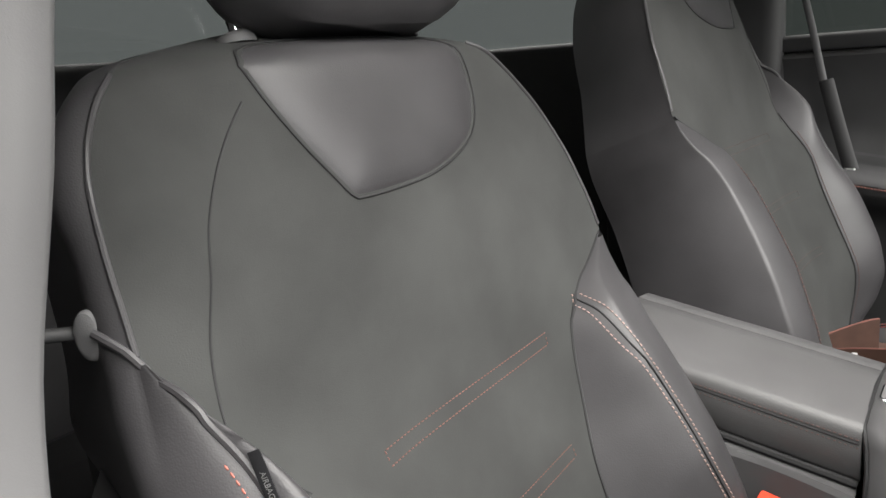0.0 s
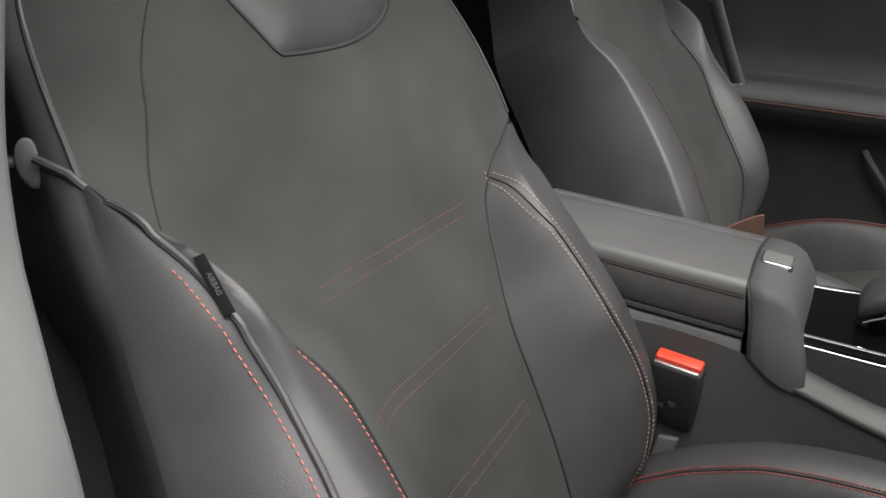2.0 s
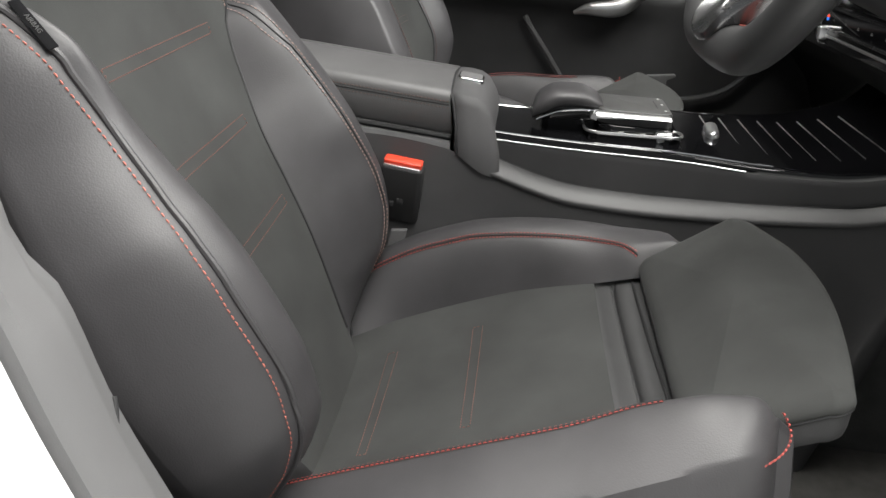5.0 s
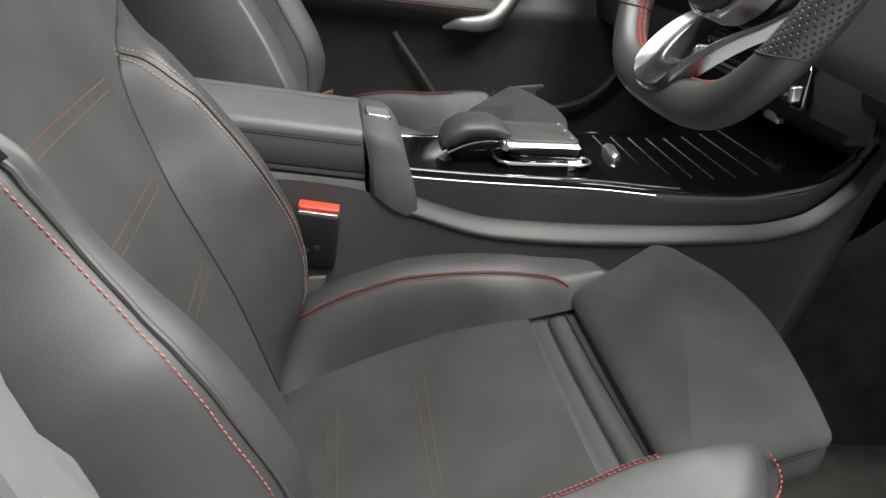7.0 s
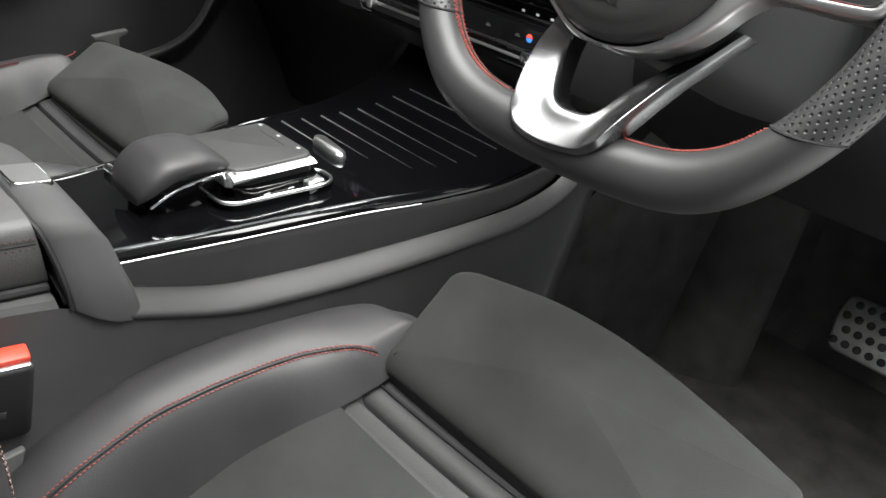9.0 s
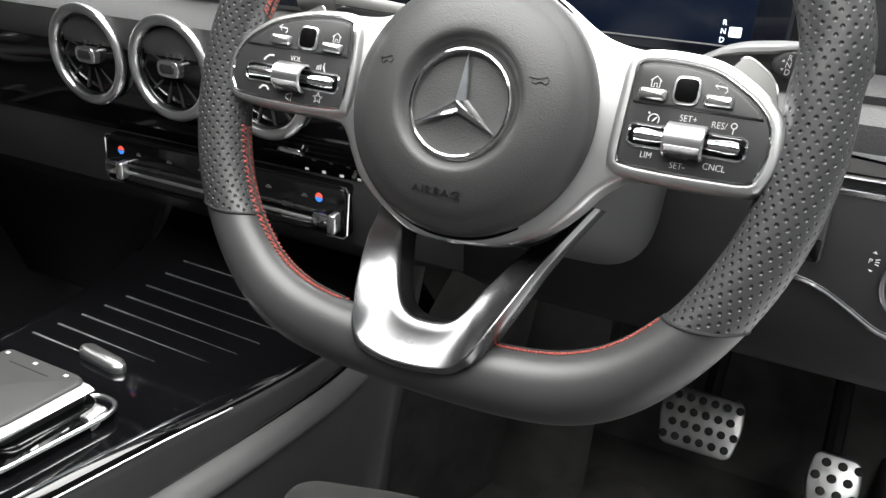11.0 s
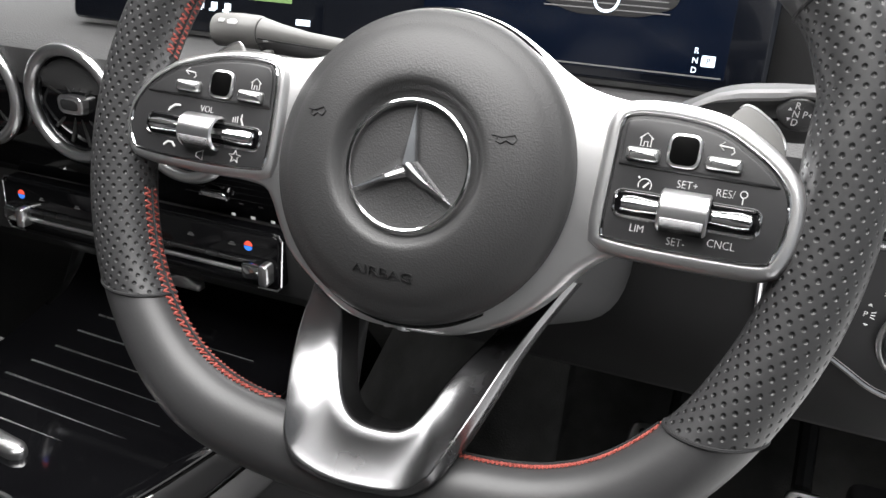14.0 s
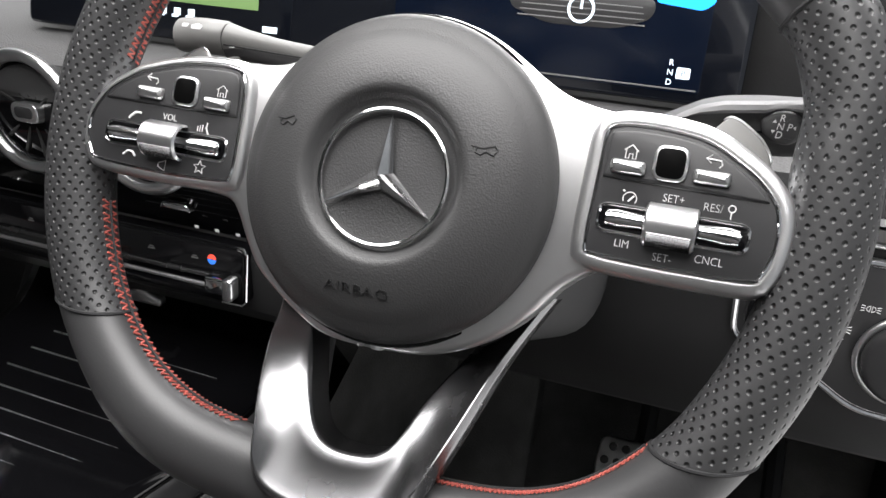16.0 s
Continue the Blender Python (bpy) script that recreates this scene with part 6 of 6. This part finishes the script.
    if s > 0:
        mark("SET+", 0.1146, -0.0131), mark("RES/", 0.129, -0.0141), mark("LIM", 0.0986, -0.033), mark("SET-", 0.1143, -0.0357), mark("CNCL", 0.1309, -0.0337)
        glyph([stroke([(0.0985 + 0.0026 * math.cos(t), -0.0155 + 0.0026 * math.sin(t)) for t in (-0.6 + 0.42 * k for k in range(11))]), stroke([(0.098, -0.0165), (0.1, -0.0142)], 0.0004), stroke([(0.0955, -0.0124), (0.0962, -0.0129)], 0.0004)])
        glyph([stroke([(0.1356 + 0.0013 * math.cos(t), -0.0133 + 0.0013 * math.sin(t)) for t in (0.63 * k for k in range(11))]), stroke([(0.1356, -0.0146), (0.1356, -0.0172)])])
    else:
        mark("VOL", -0.1119, -0.0132)
        glyph([stroke([(-0.1328, -0.0165), (-0.132, -0.0152), (-0.1298, -0.0134), (-0.1268, -0.0132)], 0.0006)])
        glyph([stroke([(-0.1325, -0.0335), (-0.1305, -0.0315), (-0.128, -0.0315), (-0.1262, -0.0335)], 0.0006)])
        glyph([stroke([(-0.0968 + 0.0012 * k, -0.0172), (-0.0968 + 0.0012 * k, -0.0148 + 0.0004 * k)], 0.0003) for k in range(3)] + [stroke([(-0.0922, -0.0128), (-0.0926, -0.0152), (-0.0912, -0.018)], 0.0004)])
        star = [(-0.0925 + (0.0032 if k % 2 == 0 else 0.0014) * math.sin(k * math.pi / 5), -0.0333 + (0.0032 if k % 2 == 0 else 0.0014) * math.cos(k * math.pi / 5)) for k in range(11)]
        glyph([stroke(star)])
        glyph([stroke([(-0.1136, -0.0362), (-0.1136, -0.0345), (-0.11, -0.033), (-0.11, -0.0378), (-0.1136, -0.0362)])])

# lower spoke: a silver fork with a dark opening, its main face falling inwards from a ridge
fork_out = [(-0.073, -0.06), (-0.063, -0.077), (-0.0565, -0.0885), (-0.052, -0.103), (-0.0455, -0.123), (-0.0392, -0.142), (-0.0355, -0.155), (-0.028, -0.1645), (-0.006, -0.168), (0.022, -0.165), (0.0335, -0.159), (0.0405, -0.15), (0.0495, -0.124), (0.0575, -0.0935), (0.065, -0.075), (0.071, -0.062)]
fork_in = [(-0.056, -0.06), (-0.044, -0.08), (-0.0365, -0.095), (-0.028, -0.1105), (-0.0185, -0.128), (-0.0115, -0.1363), (-0.0022, -0.1398), (0.0115, -0.1392), (0.0178, -0.1365), (0.023, -0.1305), (0.0275, -0.1175), (0.033, -0.106), (0.04, -0.092), (0.048, -0.076), (0.055, -0.06)]
o = [p for p in curve([(u, v, 0) for u, v in fork_out], 90)]
i_ = [p for p in curve([(u, v, 0) for u, v in fork_in], 90)]
def fork_w(v):
    return lerp([(-0.17, 0.0165), (-0.155, 0.017), (-0.14, 0.0125), (-0.125, 0.0045), (-0.105, -0.01), (-0.088, -0.026), (-0.06, -0.044)], v)
rows = []
for a, b in zip(o, i_):
    w, wi = fork_w(a.y), fork_w(b.y) - 0.005
    row = [W(a.x, a.y, w - 0.018), W(a.x, a.y, w - 0.005), W(*(a.lerp(b, 0.015)).xy, w - 0.0035), W(*(a.lerp(b, 0.05)).xy, w - 0.0022)]
    row += [W(*(a.lerp(b, q)).xy, (w + 0.0005) * (1 - e) + wi * e - 0.0007 * math.sin(math.pi * e)) for q, e in ((0.14, 0.0), (0.165, 0.01), (0.19, 0.05), (0.3, 0.2), (0.45, 0.4), (0.6, 0.6), (0.78, 0.82), (0.92, 0.97))]
    row += [W(*(a.lerp(b, 0.97)).xy, wi - 0.001), W(b.x, b.y, wi - 0.003), W(b.x, b.y, wi - 0.02)]
    rows.append(row)
fork = part("lower_spoke", sheet(rows), SATIN_DARK, wheel, "satin silver forked lower spoke", 32)

# airbag hub with a plain three-armed emblem
rows = []
prof = [(0.0703, -0.03), (0.0703, 0.0005), (0.0698, 0.003), (0.0685, 0.0052), (0.066, 0.0071), (0.0625, 0.009), (0.0612, 0.0098), (0.0598, 0.0109), (0.055, 0.0134), (0.048, 0.0157), (0.042, 0.0171), (0.038, 0.0177), (0.036, 0.0175), (0.0343, 0.0164), (0.0325, 0.014), (0.0312, 0.0125), (0.0295, 0.0119), (0.015, 0.0121), (0.0005, 0.0122)]
for r, w in prof:
    rows.append([W(r * math.cos(2 * math.pi * k / 96), HV + r * math.sin(2 * math.pi * k / 96), w) for k in range(96)])
hub = part("airbag_cover", sheet(rows, ring=True, ends=True), HUB, wheel, "round grained black airbag cover", 60)
part("hub_ring", ringband(0, HV, 0.0711, 0.001, -0.003, W, 96, 6), PIANO, wheel)
emblem = part("emblem_ring", ringband(0, HV - 0.001, 0.0281, 0.0011, 0.0142, W, 80, 8), CHROME, hub, "chrome emblem ring")
for k in range(3):
    a = math.pi / 2 + 2 * math.pi * k / 3
    d, n = Vector((math.cos(a), math.sin(a))), Vector((-math.sin(a), math.cos(a)))
    c = Vector((0, HV - 0.001))
    tip = c + d * 0.0272
    l, r = c + n * 0.0042 + d * 0.0024, c - n * 0.0042 + d * 0.0024
    part("emblem_arm", ([W(*l, 0.0135), W(*r, 0.0135), W(*tip, 0.0138), W(*c, 0.0196), W(*tip, 0.0152)], [(0, 3, 4), (3, 1, 4), (0, 4, 2), (1, 2, 4)]), CHROME, emblem, "chrome emblem arm", 5)
HUB_SKIN = sorted(prof[4:])
def on_hub(u, v, w):
    """A place on the skin of the airbag cover."""
    return W(u, v, lerp(HUB_SKIN, math.hypot(u, v - HV)) + w)
part("writing", letters("AIRBAG", 0.0056, lambda u, v, w: on_hub(u * 1.5 - 0.002, -0.0712 + v, w), 0.0, 0.0007, 0.012), EMBOSS, hub, "embossed lettering")
for u in (-0.047, 0.0415):
    horn = [(-0.0055, -0.0058), (-0.001, -0.0062), (0.0035, -0.0046), (0.0048, -0.0062), (0.0036, -0.0085), (0.0005, -0.0074), (-0.0015, -0.009), (-0.0036, -0.0082), (-0.0032, -0.0064)]
    part("horn_symbol", tube([on_hub(u + a, b, 0.0001) for a, b in horn], 0.0004, 5), SEAM, hub, "dark horn symbol")

# ---- steering column and stalks ----
column = thing("steering_column", (0, 0.1, 0.62), "dark plastic steering column with two stalks", "steering column")
rows = []
for k in range(13):
    q = k / 12
    w = -0.03 - 0.2 * q
    hw, hh = 0.05 + 0.012 * smooth(q), 0.058 + 0.008 * q
    rows.append([W(0.012 + hw * math.copysign(abs(math.cos(b)) ** 0.6, math.cos(b)), -0.035 + hh * math.copysign(abs(math.sin(b)) ** 0.6, math.sin(b)), w) for b in (2 * math.pi * j / 36 for j in range(36))])
part("shroud", sheet(rows, ring=True, ends=True), PLASTIC_DARK, column, "soft dark plastic shroud", 60)
part("collar", tube([W(0, HV, -0.03), W(0, HV, -0.01)], 0.052, 32), PLASTIC_DARK, column)
part("spoke_back", slab(rounded([(-0.15, -0.038), (0.15, -0.038), (0.15, 0.005), (0.08, 0.02), (-0.08, 0.02), (-0.15, 0.005)], 0.02), -0.045, -0.02, 0.008, W), PLASTIC_DARK, wheel)
left = part("stalk", tube([(-0.05, 0.082, 0.7035), (-0.09, 0.081, 0.7055), (-0.11, 0.08, 0.707), (-0.128, 0.08, 0.7083), (-0.1395, 0.08, 0.709)], lambda q: lerp([(0.0, 0.0048), (0.45, 0.0052), (0.68, 0.0062), (0.87, 0.0078), (1.0, 0.0086)], q), 20), STALK, column, "grey plastic wiper stalk")
part("seam", tube([(-0.085, 0.0758, 0.7045), (-0.105, 0.0739, 0.7055), (-0.138, 0.0713, 0.7075)], 0.0005, 5), SEAM, left)
part("lower_shell", tube([(-0.085, 0.08, 0.701), (-0.112, 0.079, 0.7025), (-0.139, 0.079, 0.7045)], lambda q: 0.004 + 0.0022 * q, 14), PLASTIC_LIP, left, "darker lower half of the stalk")
end = part("stalk_end", tube([(-0.14, 0.08, 0.7088), (-0.1415, 0.08, 0.7088), (-0.155, 0.08, 0.709), (-0.166, 0.08, 0.7085), (-0.1705, 0.08, 0.708), (-0.1722, 0.08, 0.708)], lambda q: lerp([(0.0, 0.0089), (0.05, 0.0094), (0.5, 0.0098), (0.85, 0.0092), (0.95, 0.0078), (1.0, 0.005)], q), 24), STALK, left, "grey plastic turning end of the stalk")
part("turn_joint", tube([(-0.1396, 0.08, 0.7088), (-0.1402, 0.08, 0.7088)], 0.0085, 20), SEAM, left)
T_ = lambda u, v, w: (-0.1555 + u, 0.0727 + v * 0.75 - w, 0.7152 + v)
part("symbol", merge(slab(rounded([(-0.003, -0.0012), (0.003, -0.0012), (0.0036, 0.0006), (0.0, 0.0016), (-0.0036, 0.0006)], 0.0006), -0.001, 0.0006, 0.0002, T_), slab(rect(-0.0095, -0.0006, -0.0058, 0.001, 0.0005), -0.001, 0.0006, 0.0002, T_)), PRINT, end, "white wiper symbols")
part("symbol", bars(lambda u, v, w: (-0.134 + u, 0.0712 - w, 0.7062 + v), [(0.0, 0.0, 0.0007, 0.0007), (0.0012, 0.0001, 0.0019, 0.0008), (0.0024, 0.0002, 0.0031, 0.0009)], 0.0006), PRINT, left)
part("rocker", slab(rounded([(-0.004, -0.001), (0.008, -0.002), (0.005, 0.003), (0.0, 0.0025)], 0.001), 0.0, 0.004, 0.0012, lambda u, v, w: (-0.135 + u, 0.074 - w, 0.6985 + v)), STALK, left, "small grey rocker under the stalk")
X_ = lambda u, v, w: (u, 0.06 - w, v)
right = part("shift_stalk", slab(rounded([(0.098, 0.701), (0.108, 0.7065), (0.116, 0.7112), (0.126, 0.7142), (0.142, 0.7163), (0.18, 0.7185), (0.19, 0.708), (0.18, 0.698), (0.15, 0.694), (0.11, 0.695)], 0.004), -0.012, 0.0095, 0.003, X_, both=True), PLASTIC_DARK, column, "dark gear selector stalk")
part("stalk_top", sheet([[(x, 0.047, z - h), (x, 0.0462, z - 0.5 * h), (x, 0.0475, z + 0.0004), (x, 0.053, z + 0.0008)] for x, z, h in ((0.106, 0.7052, 0.0003), (0.11, 0.7079, 0.0008), (0.1165, 0.7117, 0.0022), (0.126, 0.7145, 0.0032), (0.142, 0.7166, 0.003), (0.1465, 0.7172, 0.0018), (0.15, 0.7177, 0.0016), (0.156, 0.7186, 0.003), (0.185, 0.7192, 0.003))]), PILLAR, right, "lighter upper edge of the stalk")
part("stalk_button", slab(rounded([(0.141, 0.7105), (0.1445, 0.7135), (0.15, 0.7152), (0.1555, 0.7145), (0.159, 0.71), (0.158, 0.704), (0.154, 0.7008), (0.147, 0.7012), (0.1425, 0.7045)], 0.003), 0.009, 0.0135, 0.0022, X_), PLASTIC_DARK, right, "raised end of the selector")
for k, (ch, u, v) in enumerate((("R", 0.1496, 0.7124), ("N", 0.1493, 0.7088), ("D", 0.1493, 0.7052), ("P", 0.1529, 0.7089))):
    part("writing", letters(ch, 0.0043, lambda a, b, w: X_(u + a * 0.9 + 0.1 * b, v + b, w), 0.0136, 0.0001), PRINT, right)
for tri in (((0.1458, 0.7103), (0.1475, 0.7103), (0.1468, 0.7117)), ((0.1459, 0.7071), (0.1466, 0.7057), (0.1476, 0.7071)), ((0.1541, 0.709), (0.1553, 0.7081), (0.1553, 0.7099))):
    part("symbol", slab(list(tri), 0.0125, 0.0137, 0.0001, X_), PRINT, right)
for s in (1, -1):
    outline = rounded([(s * 0.108, -0.01), (s * 0.12, 0.017), (s * 0.1262, 0.0255), (s * 0.129, 0.0285), (s * 0.1335, 0.0272), (s * 0.1425, 0.0212), (s * 0.1475, 0.0145), (s * 0.15, 0.004), (s * 0.14, -0.02)], 0.003)
    paddle = part("shift_paddle", slab(outline, -0.036, -0.033, 0.001, W), STALK, wheel, "thin grey shift paddle")
    part("paddle_edge", tube([W(u, v, -0.0336) for u, v in outline if v > 0.008 and abs(u) > 0.127], 0.0006, 6), SATIN_BRIGHT, paddle, "bright edge of the paddle")


# ---- things on the passenger seat and beside the driver's seat ----
def ribbon(path, half, thick, up):
    p = [Vector(q) for q in path]
    rows = []
    for i, q in enumerate(p):
        t = (p[min(i + 1, len(p) - 1)] - p[max(i - 1, 0)]).normalized()
        n = t.cross(Vector(up)).normalized()
        s = Vector(up)
        rows.append([q + s * a * half + n * b * thick for a, b in ((-1, -1), (-1, 1), (1, 1), (1, -1))])
    return sheet(rows, ring=True, ends=True)


guide = thing("belt_guide", (0.25, -0.63, 0.67), "grey rounded belt guide beside the driver's seat", "belt guide")
G = lambda u, v, w: (0.237 + u * 0.3 + 0.75 * w, -0.632 - u * 0.42 + w * 0.5, 0.675 + v + 0.2 * w)
part("knob", disc(0, 0, 0.0148, -0.006, 0.006, 0.005, G, 28, both=True), PILLAR, guide, "grey rounded knob")
part("arm", tube([(0.3, -0.66, 0.685), (0.265, -0.65, 0.68), (0.237, -0.637, 0.676)], 0.004, 10), PLASTIC_DARK, guide)
belt = thing("seat_belt", (0.345, -0.52, 0.0), "black seat belt hanging beside the pillar", "seat belt")
part("webbing", ribbon([(0.3, -0.64, 1.1), (0.3, -0.64, 0.8), (0.298, -0.64, 0.5), (0.295, -0.63, 0.2)], 0.023, 0.0008, (0.2, 0.98, 0)), SEAM, belt)
part("latch_plate", slab(rounded([(-0.004, 0.0), (0.004, 0.0), (0.005, 0.04), (-0.005, 0.04)], 0.002), 0.0, 0.003, 0.001, lambda u, v, w: (0.17 + u, -0.75 + w, 0.575 + v)), STEEL, belt, "steel latch plate")


# buckle behind the seat
rear_buckle = thing("rear_belt_buckle", (0.103, -0.85, 0.45), "red release button of a rear belt buckle behind the seat", "belt buckle")
part("button", slab(rect(-0.009, -0.012, 0.009, 0.012, 0.004), -0.003, 0.004, 0.002, lambda u, v, w: (0.103 + u, -0.85 + w, 0.519 + v)), RED_BUTTON, rear_buckle, "red press button")
part("housing", merge(block(0.085, 0.121, -0.885, -0.853, 0.44, 0.545, 0.006), tube([(0.1, -0.87, 0.45), (0.1, -0.95, 0.3), (0.1, -1.08, 0.22)], 0.01, 8)), PLASTIC_DARK, rear_buckle)
# brown leather camera case lying on the passenger seat
case = thing("camera_case", (-0.75, -0.4, 0.2), "brown leather camera case with strap on the passenger seat", "camera case")
part("body", block(-0.86, -0.69, -0.47, -0.34, 0.2, 0.335, 0.012), BROWN, case, "soft brown leather body")
back_flap = part("flap", ribbon(curve([(-0.735, -0.455, 0.335), (-0.755, -0.42, 0.352), (-0.775, -0.38, 0.368), (-0.785, -0.36, 0.372)], 14), 0.022, 0.002, (0, 0, 1)), BROWN, case, "upright brown leather flap")
front = part("strap", ribbon(curve([(-0.728, -0.45, 0.335), (-0.722, -0.41, 0.343), (-0.716, -0.37, 0.352), (-0.71, -0.325, 0.358)], 14), 0.02, 0.002, (0.1, 0, 0.99)), BROWN, case, "brown leather strap")
part("edge_piping", tube(curve([(-0.735, -0.455, 0.357), (-0.755, -0.42, 0.374), (-0.775, -0.38, 0.39), (-0.785, -0.36, 0.394)], 14), 0.0016, 6), DULL_THREAD, back_flap, "orange brown edge")
part("edge_piping", tube(curve([(-0.726, -0.45, 0.355), (-0.72, -0.41, 0.363), (-0.714, -0.37, 0.372), (-0.708, -0.325, 0.378)], 14), 0.0014, 6), DULL_THREAD, front, "orange brown edge")
for k in range(5):
    q = k / 4
    part("mark", block(-0.7225 + 0.006 * q, -0.7165 + 0.006 * q, -0.425 + 0.011 * k - 0.004, -0.425 + 0.011 * k + 0.0035, 0.336 + 0.012 * q, 0.352 + 0.012 * q, 0.0008), PRINT, front, "white mark")
